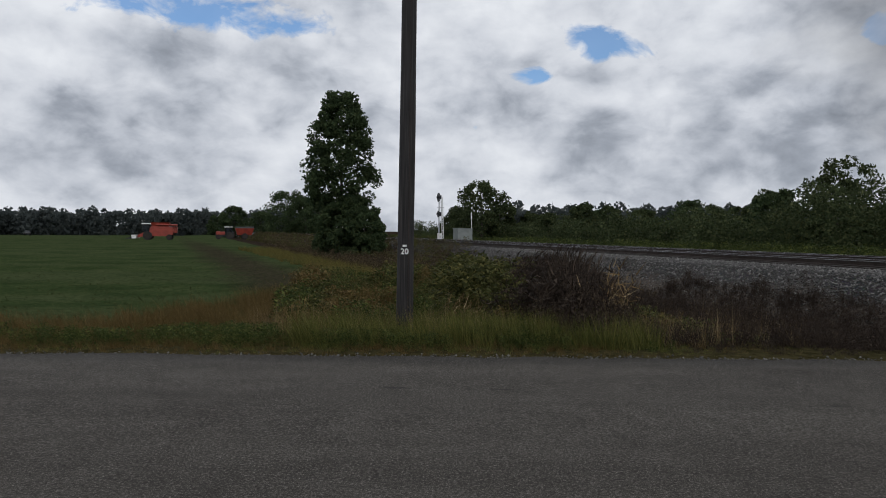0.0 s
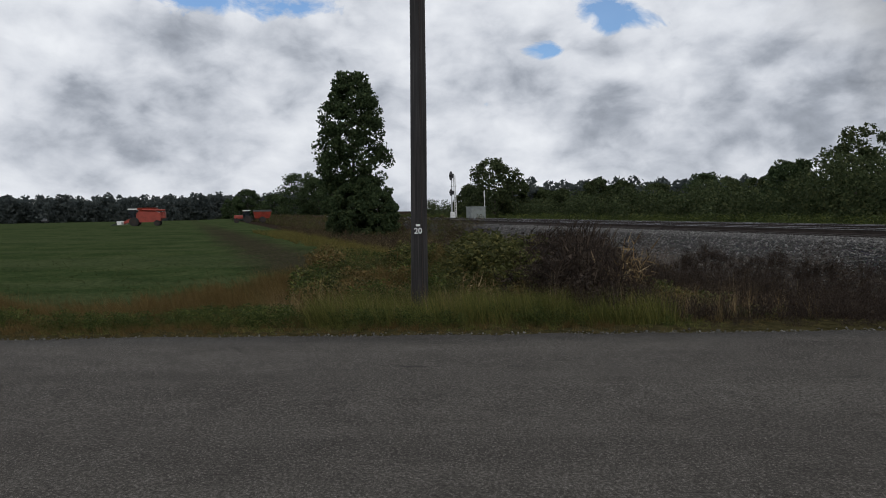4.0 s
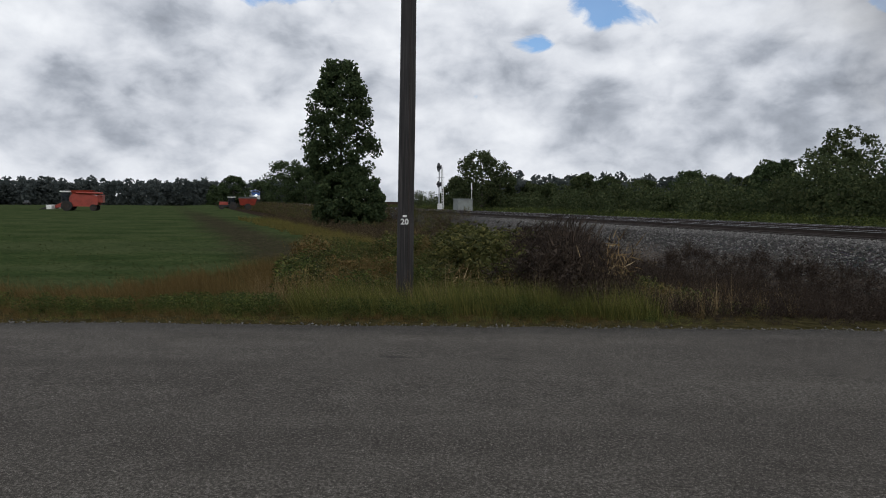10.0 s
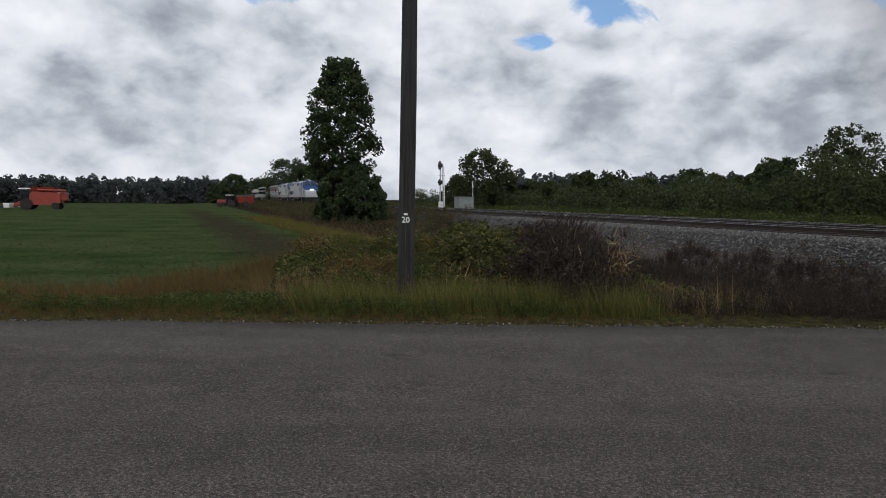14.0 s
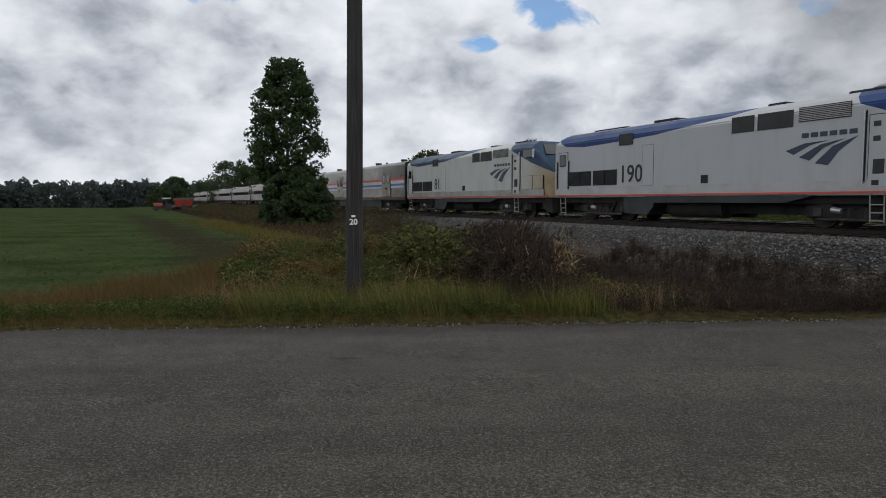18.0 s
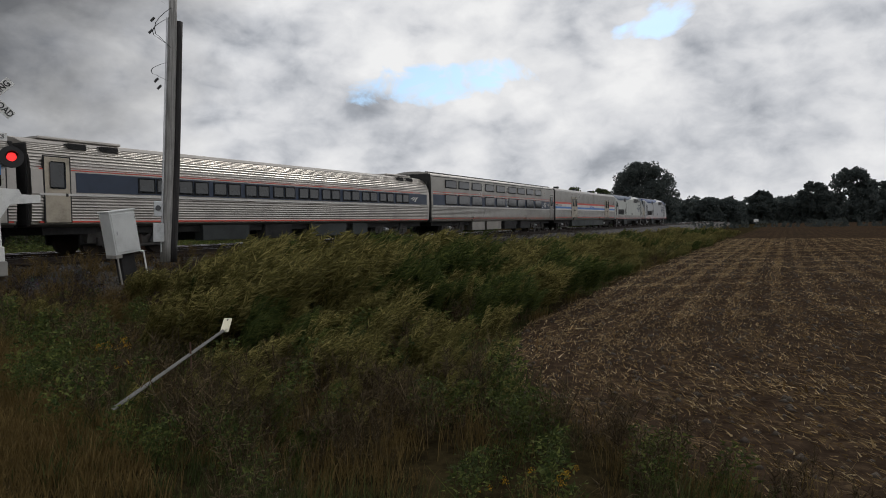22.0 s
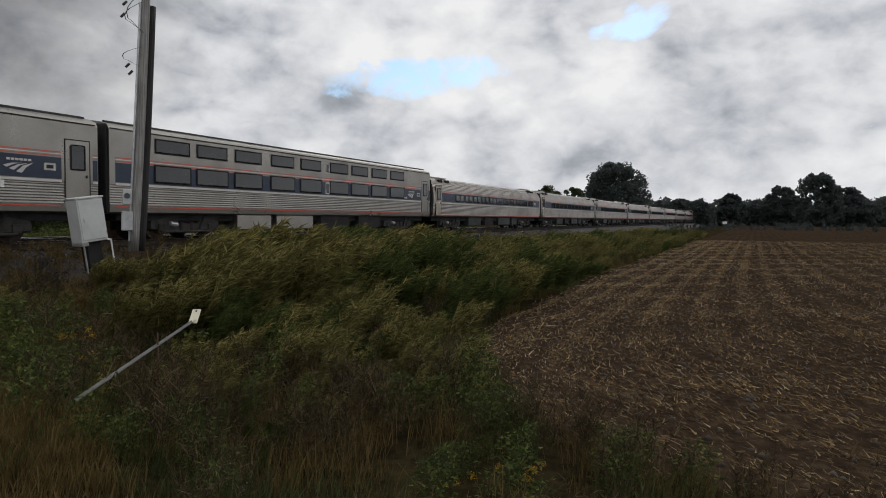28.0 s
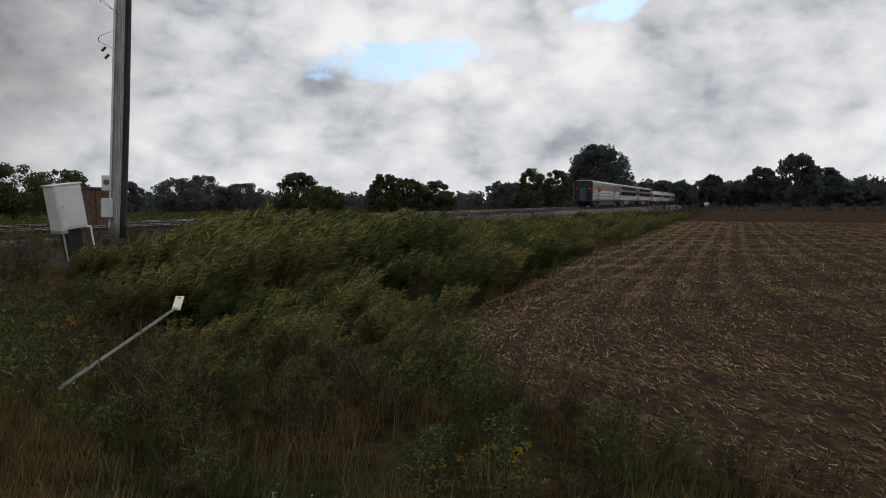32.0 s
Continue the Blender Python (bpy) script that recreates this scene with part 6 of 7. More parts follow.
def tractor_and_cart():
    c = thing("farm_tractor", "dark red farm tractor with a grain cart", "tractor")
    part("hood", box(0.3, 2.2, -0.42, 0.42, 1.0, 1.75, 0.1), HARVEST_RED, c)
    part("chassis", box(-1.2, 2.3, -0.35, 0.35, 0.6, 1.05, 0.05), BLACK, c)
    cab = part("cab", box(-1.2, 0.3, -0.8, 0.8, 1.2, 2.7, 0.08), GLASS, c)
    part("cab_roof", box(-1.3, 0.4, -0.88, 0.88, 2.7, 2.86, 0.05), WHITE, cab)
    for y in (-0.95, 0.95):
        tyre(c, -0.7, y, 0.85, 0.85, 0.5)
        tyre(c, 1.7, y * 0.9, 0.55, 0.55, 0.35)
    part("exhaust", rods(((1.0, 0.35, 1.7), (1.0, 0.35, 2.7), 0.05), n=8), BLACK, c)
    k = part("grain_cart", loft([[(-5.4, -1.0, 1.0), (-2.3, -1.0, 1.0), (-2.3, 1.0, 1.0), (-5.4, 1.0, 1.0)], [(-5.9, -1.5, 2.5), (-1.9, -1.5, 2.5), (-1.9, 1.5, 2.5), (-5.9, 1.5, 2.5)]]), HARVEST_RED, c, "dull red grain cart")
    part("cover", loft([[(-6.0, -1.5, 2.5), (-1.9, -1.5, 2.5), (-1.9, 1.5, 2.5), (-6.0, 1.5, 2.5)], [(-5.9, -0.5, 2.95), (-2.0, -0.5, 2.85), (-2.0, 0.5, 2.85), (-5.9, 0.5, 2.95)]]), TYRE, k, "dark cover")
    tyre(c, -3.9, -1.4, 0.7, 0.7, 0.5)
    tyre(c, -3.9, 1.4, 0.7, 0.7, 0.5)
    part("drawbar", rods(((-2.4, 0, 0.8), (-1.1, 0, 0.6), 0.08), n=6), BLACK, c)
    return c


def pickup():
    x, y = at_az(31.8, 300)
    c = thing("pickup_truck", "dark pickup truck parked far out on the field", "vehicle", m=pose(x, y, ground_at(x, y), 0, 0, 115))
    part("body", box(-2.6, 2.6, -0.95, 0.95, 0.5, 1.15, 0.1), BLACK, c)
    part("cab", loft([[(-0.6, -0.9, 1.1), (1.5, -0.9, 1.1), (1.5, 0.9, 1.1), (-0.6, 0.9, 1.1)], [(-0.3, -0.75, 1.85), (0.8, -0.75, 1.85), (0.8, 0.75, 1.85), (-0.3, 0.75, 1.85)]]), GLASS, c)
    for xx in (-1.7, 1.7):
        for yy in (-0.85, 0.85):
            tyre(c, xx, yy, 0.38, 0.38, 0.25)


def waiting_car():
    """Silver pickup waiting beyond the crossing, nose to +x."""
    x, y = at_az(-95.0, 47)
    c = thing("pickup_truck", "silver pickup truck waiting beyond the level crossing", "vehicle", m=pose(x, y, ground_at(x, y) + 0.02, 0, 0, 202))
    prof = [(-2.75, 0.55), (-2.8, 1.1), (-0.9, 1.12), (1.2, 1.14), (2.55, 1.02), (2.7, 0.85), (2.7, 0.5), (2.4, 0.42), (-2.6, 0.42)]
    bm = loft([[(a, k * 0.97, b) for a, b in prof] for k in (-1, 1)])
    bmesh.ops.bevel(bm, geom=bm.edges[:], offset=0.06, segments=2, affect="EDGES")
    part("body", bm, SILVER_PAINT, c)
    cab = part("cab", loft([[(-0.95, -0.9, 1.1), (1.35, -0.9, 1.1), (1.35, 0.9, 1.1), (-0.95, 0.9, 1.1)], [(-0.75, -0.74, 1.78), (0.45, -0.74, 1.78), (0.45, 0.74, 1.78), (-0.75, 0.74, 1.78)]]), GLASS, c)
    part("cab_roof", box(-0.8, 0.5, -0.77, 0.77, 1.76, 1.84, 0.03), SILVER_PAINT, cab)
    part("grille", box(2.66, 2.73, -0.52, 0.52, 0.68, 0.92, 0.02), BLACK, c)
    part("bumper", box(2.6, 2.82, -0.95, 0.95, 0.42, 0.62, 0.04), SILVER, c)
    for yy in (-0.75, 0.75):
        part("headlight", box(2.58, 2.72, yy - 0.17, yy + 0.17, 0.74, 0.94, 0.03), WHITE, c)
        part("mirror", box(1.0, 1.12, yy * 1.36 - 0.09, yy * 1.36 + 0.09, 1.15, 1.32, 0.03), SILVER_PAINT, c)
    for xx in (-1.75, 1.75):
        for yy in (-0.84, 0.84):
            tyre(c, xx, yy, 0.38, 0.38, 0.26)


SILVER_PAINT = plain("silver_car_paint", (0.56, 0.57, 0.58), 0.3, 0.3, 0.12, 1.0, 20, 0)
HARVESTER, TRACTOR = combine(), tractor_and_cart()
waiting_car()
pickup()


# ---- plants and stones ----
WIND = np.array([-0.70, -0.72, 0.0])


def in_field(x, y):
    """The ploughed field south of the road."""
    p = NX * x + NY * y
    a, b = 5.1 - p, -3.9 - y
    return (a > 0) & (b > 0) & (a * b > 4.2)


def tri_blades(base, tip, width, rng, bend=None, lite=False):
    """Bent blades from base points to tip points; lite: one triangle each."""
    n = len(base)
    d = tip - base
    side = np.cross(d, rng.normal(size=(n, 3)))
    side /= np.linalg.norm(side, axis=1)[:, None] + 1e-9
    side *= width[:, None] * 0.5
    if lite:
        v = np.stack([base - side, base + side, tip], 1).reshape(-1, 3)
        return v, np.arange(len(v)).reshape(-1, 3)
    mid = base + d * 0.55 + (bend if bend is not None else 0)
    v = np.stack([base - side, base + side, mid + side * 0.7, mid - side * 0.7, tip], 1).reshape(-1, 3)
    i = np.arange(n)[:, None] * 5
    f = np.concatenate([i + [0, 1, 2], i + [0, 2, 3], i + [3, 2, 4]], 1).reshape(-1, 3)
    return v, f


def plant_tuft(rng, n=26, h=0.35, spread=0.12, w=0.012, lean=0.25, lite=False):
    base = np.c_[rng.normal(0, spread * 0.5, (n, 2)), np.zeros(n)]
    a = rng.uniform(0, 2 * math.pi, n)
    hh = h * rng.uniform(0.55, 1.1, n)
    out = np.c_[np.cos(a), np.sin(a), np.zeros(n)] * (hh * rng.uniform(0.1, 0.55, n))[:, None]
    tip = base + out + WIND * (hh * lean)[:, None] + np.c_[np.zeros((n, 2)), hh]
    return tri_blades(base, tip, np.full(n, w) * rng.uniform(0.7, 1.4, n), rng, np.c_[np.zeros((n, 2)), hh * 0.15], lite)


def plant_plume(rng, stems=9, h=1.4):
    """Tall feathery weed bowed by the wind."""
    V, F, k = [], [], 0
    for s in range(stems):
        b = np.array([rng.normal(0, 0.12), rng.normal(0, 0.12), 0])
        hh = h * rng.uniform(0.65, 1.08)
        a = rng.uniform(0, 2 * math.pi)
        out = np.array([math.cos(a), math.sin(a), 0]) * hh * rng.uniform(0.05, 0.28)
        ts = np.linspace(0, 1, 26)
        line = b + np.outer(ts, [0, 0, hh]) + np.outer(ts ** 1.5, out) + np.outer(ts ** 2.0, WIND * hh * 0.36) - np.outer(ts ** 4, [0, 0, hh * 0.07])
        v, f = tri_blades(line[:-1:5], line[5::5], np.full(5, 0.009), rng, None, True)
        V.append(v); F.append(f + k); k += len(v)
        sel = line[7:].repeat(5, 0)
        n = len(sel)
        ln = 0.30 * rng.uniform(0.4, 1.15, n) * np.linspace(1.15, 0.6, n)
        dirs = rng.normal(size=(n, 3)) * 0.36 + WIND * 0.80 + np.outer(np.linspace(0.75, 0.25, n), [0, 0, 1])
        dirs /= np.linalg.norm(dirs, axis=1)[:, None]
        v, f = tri_blades(sel, sel + dirs * ln[:, None], np.full(n, 0.022), rng, None, True)
        V.append(v); F.append(f + k); k += len(v)
    return np.concatenate(V), np.concatenate(F)


def plant_leafy(rng, h=0.7, n=70, size=0.06, spread=0.28):
    """Bushy broad-leaved weed."""
    z = h * rng.uniform(0.08, 1, n)
    r = spread * rng.uniform(0.1, 1, n) * (1.15 - 0.6 * z / h)
    a = rng.uniform(0, 2 * math.pi, n)
    c = np.c_[r * np.cos(a), r * np.sin(a), z] + np.outer((z / h) ** 2, WIND * h * 0.15)
    d = np.c_[np.cos(a), np.sin(a), rng.uniform(-0.5, 0.6, n)] + rng.normal(0, 0.4, (n, 3))
    d /= np.linalg.norm(d, axis=1)[:, None]
    s = size * rng.uniform(0.6, 1.5, n)
    v1, f1 = tri_blades(c, c + d * (s * 2.2)[:, None], s * 1.05, rng, None, True)
    m = 6
    b = np.c_[rng.normal(0, 0.05, (m, 2)), np.zeros(m)]
    t = np.c_[rng.normal(0, spread * 0.5, (m, 2)), h * rng.uniform(0.7, 1, m)]
    v2, f2 = tri_blades(b, t, np.full(m, 0.012), rng, None, True)
    return np.concatenate([v1, v2]), np.concatenate([f1, f2 + len(v1)])


def plant_stalks(rng, h=0.9, n=12, twigs=5, twig=0.018):
    """Dead branching stems."""
    b = np.c_[rng.normal(0, 0.1, (n, 2)), np.zeros(n)]
    t = b + np.c_[rng.normal(0, 0.22 * h, (n, 2)), h * rng.uniform(0.5, 1.05, n)]
    v1, f1 = tri_blades(b, t, np.full(n, 0.009), rng, None, True)
    k = rng.uniform(0.35, 1, (n, twigs))
    s = (b[:, None] + (t - b)[:, None] * k[..., None]).reshape(-1, 3)
    d = rng.normal(size=s.shape) * 0.09 * h + np.array([0, 0, 0.10 * h])
    v2, f2 = tri_blades(s, s + d, np.full(len(s), twig), rng, None, True)
    return np.concatenate([v1, v2]), np.concatenate([f1, f2 + len(v1)])


def scatter(name, label, mat, kinds, xy, scale, rng, category="plants", sink=0.03, parent_z=None):
    """Many plants in one object: kinds are (verts, faces); xy places; scale per place."""
    pick = rng.integers(0, len(kinds), len(xy))
    z = land_z(xy[:, 0], xy[:, 1]) - sink if parent_z is None else parent_z
    V, F, off = [], [], 0
    for k, (v, f) in enumerate(kinds):
        sel = np.where(pick == k)[0]
        if not len(sel):
            continue
        a = rng.uniform(-0.6, 0.6, len(sel))
        c, s = np.cos(a), np.sin(a)
        sc = scale[sel]
        X = (v[None, :, 0] * c[:, None] - v[None, :, 1] * s[:, None]) * sc[:, None] + xy[sel, 0][:, None]
        Y = (v[None, :, 0] * s[:, None] + v[None, :, 1] * c[:, None]) * sc[:, None] + xy[sel, 1][:, None]
        Z = v[None, :, 2] * sc[:, None] + z[sel][:, None]
        V.append(np.stack([X, Y, Z], -1).reshape(-1, 3))
        F.append((f[None] + (np.arange(len(sel)) * len(v))[:, None, None] + off).reshape(-1, 3))
        off += len(sel) * len(v)
    me = raw(name, np.concatenate(V), np.concatenate(F), mat)
    return tagged(part(name, me, mat), label, category, kind="stuff")


def zone(rng, n, x0, x1, y0, y1, keep):
    p = np.c_[rng.uniform(x0, x1, n), rng.uniform(y0, y1, n)]
    return p[keep(p[:, 0], p[:, 1])]


def perp(x, y):
    return NX * x + NY * y


def bed_z(p):
    """Surface of the stone embankment by distance from the eye's line."""
    q = p - TRACK
    return RAIL + np.interp(q, [-6.6, -3.1, -2.2, 6.5, 7.4, 10.6], [-1.9, -0.36, -0.27, -0.27, -0.36, -1.7])


def surface(x, y):
    return np.maximum(land_z(x, y), np.where((y < -0.3) | (y > ROAD_W + 0.3), bed_z(perp(x, y)), -9))


def plants_south():
    rng = np.random.default_rng(12)
    plumes = [plant_plume(np.random.default_rng(i), 9, 1.25) for i in range(5)]
    leafy = [plant_leafy(np.random.default_rng(20 + i), 0.75, 240, 0.028, 0.34) for i in range(5)]
    stalks = [plant_stalks(np.random.default_rng(40 + i), 0.8, 10, 34, 0.010) for i in range(4)]
    tufts = [plant_tuft(np.random.default_rng(60 + i), 30, 0.32, 0.18, 0.010, 0.05) for i in range(5)]
    big = [plant_tuft(np.random.default_rng(70 + i), 44, 0.62, 0.4, 0.010, 0.12) for i in range(4)]

    def weedland(x, y):
        p = perp(x, y)
        return ~in_field(x, y) & (y < -1.15) & (p < 17.6) & (x > -3)

    def thin(p, d0, power=1.2):
        d = np.hypot(p[:, 0], p[:, 1])
        return p[rng.uniform(size=len(p)) < np.clip((d0 / d) ** power, 0, 1)]

    # tall plumes: thick in a band along the foot of the bank
    c = thin(zone(rng, 3300, 0, 42, -80, -2.0, lambda x, y: weedland(x, y) & (np.hypot(x, y) > 4.3) & (perp(x, y) > 2.4)), 16, 0.9)
    size = rng.uniform(0.62, 1.3, len(c))
    n_each = rng.integers(5, 12, len(c))
    own = np.repeat(np.arange(len(c)), n_each)
    p = c[own] + rng.normal(0, 0.30, (len(own), 2)) * size[own, None]
    ok = weedland(p[:, 0], p[:, 1])
    p, own = p[ok], own[ok]
    d = np.hypot(p[:, 0], p[:, 1])
    hs = np.interp(d, [4.5, 7, 10, 14, 20, 32, 70], [0.45, 0.72, 1.05, 1.36, 1.15, 0.85, 0.8]) * size[own] * rng.uniform(0.8, 1.12, len(p))
    hs *= np.interp(perp(p[:, 0], p[:, 1]), [2.4, 5.5, 8, 11.5, 15, 17.5], [0.42, 0.62, 0.9, 1.12, 0.85, 0.5])
    # keep clear of the cabinet and post sightline
    az = -np.degrees(np.arctan2(p[:, 0], p[:, 1])) % 360 - 360
    hs *= np.interp(az, [-140, -124, -114, -108, -95], [1.0, 1.0, 0.95, 0.8, 0.45])
    keep = rng.uniform(size=len(c)) < np.interp(-np.degrees(np.arctan2(c[:, 0], c[:, 1])) % 360 - 360, [-118, -108], [1.0, 0.3])
    p, own, hs = p[keep[own]], own[keep[own]], hs[keep[own]]
    half = (rng.uniform(size=len(c)) < 0.78)[own]
    scatter("plume_weeds", "tall feathery yellow-green weeds bowed by the wind", WEED_GOLD, plumes, p[half], hs[half], rng)
    scatter("green_plume_weeds", "tall feathery green weeds bowed by the wind", WEED, plumes, p[~half], hs[~half], rng)
    # broad leaved undergrowth
    p = thin(zone(rng, 17000, -2, 40, -70, -0.95, weedland), 6.5)
    p = p[noise_field(p, 0.6, 17) > -0.2]
    s = rng.uniform(0.4, 0.9, len(p)) * np.interp(np.hypot(p[:, 0], p[:, 1]), [2, 5, 10], [0.4, 0.75, 1.0])
    scatter("leafy_weeds", "low broad-leaved green weeds", WEED, leafy, p, s, rng)
    # dead stalks and brown grass near the eye
    p = thin(zone(rng, 6000, -2.5, 30, -50, -1.4, weedland), 6)
    p = p[noise_field(p, 0.8, 9) > -0.1]
    scatter("dead_stalks", "brown dead branching weed stalks", WEED_DEAD, stalks, p, rng.uniform(0.4, 0.95, len(p)) * np.interp(np.hypot(p[:, 0], p[:, 1]), [3, 6], [0.55, 1.0]), rng)
    p = thin(zone(rng, 10000, -2.5, 25, -40, -0.9, lambda x, y: ~in_field(x, y) & (perp(x, y) < 17.5) & (y < -1.7)), 5.5)
    mixed = noise_field(p, 0.7, 44) > 0.18
    scatter("rough_grass", "rough green grass among the weeds", GRASS_LOW, big, p[mixed], rng.uniform(0.35, 0.8, mixed.sum()), rng)
    scatter("rough_brown_grass", "rough brown grass among the weeds", GRASS_DRY, big, p[~mixed], rng.uniform(0.3, 0.7, (~mixed).sum()), rng)
    # dry golden verge along the road
    p = zone(rng, 12000, -3, 19, -2.6, -0.12, lambda x, y: (y > -0.60 - 0.05 * np.clip(x, 0, 19) - 0.2 * np.sin(x * 1.3) - 0.8 * rng.uniform(0, 1, len(x)) ** 2) & (perp(x, y) < 18.6))
    scatter("dry_verge_grass", "dry golden-brown grass along the road edge", GRASS_DRY, tufts, p, np.interp(-p[:, 1], [0.1, 0.5, 1.2], [0.16, 0.40, 0.72]) * rng.uniform(0.5, 1.15, len(p)), rng)
    p = zone(rng, 400, -3, 19, -2.6, -0.9, lambda x, y: perp(x, y) < 18.6)
    scatter("verge_grass", "green grass along the road edge", GRASS_LOW, tufts, p, rng.uniform(0.4, 0.9, len(p)), rng)
    # flowers
    pts = np.array([at_az(a, d) for a, d in ((-105.3, 10.5), (-105.9, 10.8), (-104.9, 10.3), (-105.6, 9.2), (-106.5, 9.0), (-141.6, 4.8), (-141.9, 4.9), (-137.0, 4.6), (-143.5, 4.3))])
    kinds = [plant_leafy(np.random.default_rng(90 + i), 0.16, 22, 0.016, 0.09) for i in range(3)]
    kinds = [(v + np.array([0, 0, 0.5]), f) for v, f in kinds]
    scatter("yellow_flowers", "small clumps of orange-yellow wildflowers", FLOWER, kinds, np.repeat(pts, 3, 0) + rng.normal(0, 0.1, (27, 2)), np.repeat([0.62, 0.58, 0.55, 0.5, 0.45, 0.36, 0.32, 0.28, 0.28], 3) * rng.uniform(0.7, 1.1, 27), rng, "flowers")
    pts = np.array([at_az(a, d) for a, d in ((-123.8, 3.7), (-125.8, 3.75), (-120.9, 3.9), (-117.4, 4.3))])
    kinds = [plant_leafy(np.random.default_rng(95), 0.2, 9, 0.012, 0.02)]
    scatter("white_flowers", "few small white wildflowers", STRIPE_WHITE, [(v + np.array([0, 0, 0.1]), f) for v, f in kinds], pts, np.full(4, 0.6), rng, "flowers")
    # weeds at the foot of the stone bank, by the signal
    p = zone(rng, 15000, 10, 44, -75, -0.8, lambda x, y: (perp(x, y) > 14.2) & (perp(x, y) < 19.6))
    p = thin(p, 24)
    scatter("bank_weeds", "dark scrubby weeds on the railway bank", WEED_BROWN, stalks + leafy + big, p, rng.uniform(0.35, 0.8, len(p)) * np.interp(perp(p[:, 0], p[:, 1]), [14, 17.5, 19.6], [1.2, 1.15, 0.7]), rng, parent_z=surface(p[:, 0], p[:, 1]) - 0.03)
    p = zone(rng, 2600, 12, 26, -14, -0.4, lambda x, y: (perp(x, y) > 13.6) & (perp(x, y) < 19.4))
    scatter("bank_dry_grass", "dry brown grass on the bank beside the crossing signal", GRASS_DRY, tufts + stalks[:2], p, rng.uniform(0.35, 0.95, len(p)), rng, parent_z=surface(p[:, 0], p[:, 1]) - 0.03)
    # straw and corn litter on the field, lying in rows along its edge
    def rim(x, y):
        a, b = np.maximum(5.1 - perp(x, y), 0.01), np.maximum(-3.9 - y, 0.01)
        return a * b / np.hypot(a, b)

    m = 330000
    r = rng.uniform(0, 1, m) ** 0.72 * 66 + 3.5
    a = np.radians(rng.uniform(-200, -136, m))
    x, y = -np.sin(a) * r, np.cos(a) * r
    ok = in_field(x, y)
    x, y = x[ok], y[ok]
    u = rim(x, y)
    gx, gy = (rim(x + 0.02, y) - u) / 0.02, (rim(x, y + 0.02) - u) / 0.02
    sh = (np.round(u / 0.76) * 0.76 - u) * np.where(rng.uniform(size=len(x)) < 0.45, 0.7, 0)
    x, y = x + gx * sh, y + gy * sh
    patch = 0.5 + 0.5 * np.sin(x * 0.42 + 1.3 * np.sin(y * 0.23)) * np.sin(y * 0.31 + x * 0.11)
    ok = rng.uniform(size=len(x)) < np.clip(0.22 + 0.50 * patch + np.interp(u, [1.5, 3.4, 5.2], [0.85, 0.45, 0.0]), 0, 1)
    x, y, u, gx, gy = x[ok], y[ok], u[ok], gx[ok], gy[ok]
    n = len(x)
    d = np.hypot(x, y)
    b = np.c_[x, y, land_z(x, y) + rng.uniform(0.0, 0.025, n)]
    ang = np.arctan2(gx, -gy) + rng.normal(0, 0.5, n)
    ln = np.interp(d, [4, 14], [0.6, 1.0]) * rng.uniform(0.03, 0.15, n) * np.where(rng.uniform(size=n) < 0.10, 2.4, 1.0)
    t = b + np.c_[np.cos(ang) * ln, np.sin(ang) * ln, rng.uniform(-0.01, 0.045, n)]
    w = rng.uniform(0.005, 0.015, n) * np.interp(d, [5, 30, 60], [1, 2.0, 3.2])
    gold = (rng.uniform(size=n) < np.interp(u, [1.5, 3.5], [0.6, 0.22]))
    for name, label, sel, mat in (("corn_litter", "brown corn stalk litter on the ploughed field", ~gold, CORN), ("golden_litter", "pale golden corn husks along the field's edge", gold, STRAW)):
        v, f = tri_blades(b[sel], t[sel], w[sel], rng, None, True)
        tagged(part(name, raw(name, v, f, mat), mat), label, "crop litter", kind="stuff")
    # cut stubs in the rows
    q = zone(rng, 3600, -22, 14, -40, -4.2, in_field)
    q = q[np.abs((rim(q[:, 0], q[:, 1]) / 0.76) % 1 - 0.5) > 0.36]
    b = np.c_[q, land_z(q[:, 0], q[:, 1]) - 0.02]
    t = b + np.c_[rng.normal(0, 0.05, (len(q), 2)), rng.uniform(0.06, 0.2, len(q))]
    v, f = tri_blades(b, t, np.full(len(q), 0.028), rng)
    tagged(part("corn_stubble", raw("corn_stubble", v, f, CORN), CORN), "short cut corn stubble in rows", "crop stubble", kind="stuff")
    # fallen litter and grit on the shoulder
    n = 24000
    x, y = rng.uniform(-2, 20, n), -np.abs(rng.normal(0.02, 0.36, n)) + 0.12
    b = np.c_[x, y, np.where(y > 0, road_z(x), land_z(x, y)) + 0.012]
    ang = rng.uniform(0, 6.3, n)
    ln = rng.uniform(0.008, 0.036, n)
    t = b + np.c_[np.cos(ang) * ln, np.sin(ang) * ln, rng.uniform(0, 0.035, n)]
    v, f = tri_blades(b, t, rng.uniform(0.007, 0.02, n), rng)
    tagged(part("leaf_litter", raw("leaf_litter", v, f, LITTER), LITTER), "dry brown leaf litter on the road shoulder", "leaf litter", kind="stuff")


def noise_field(p, scale, seed=0.0):
    return np.array([noise.noise((a * scale, b * scale, seed)) for a, b in p])


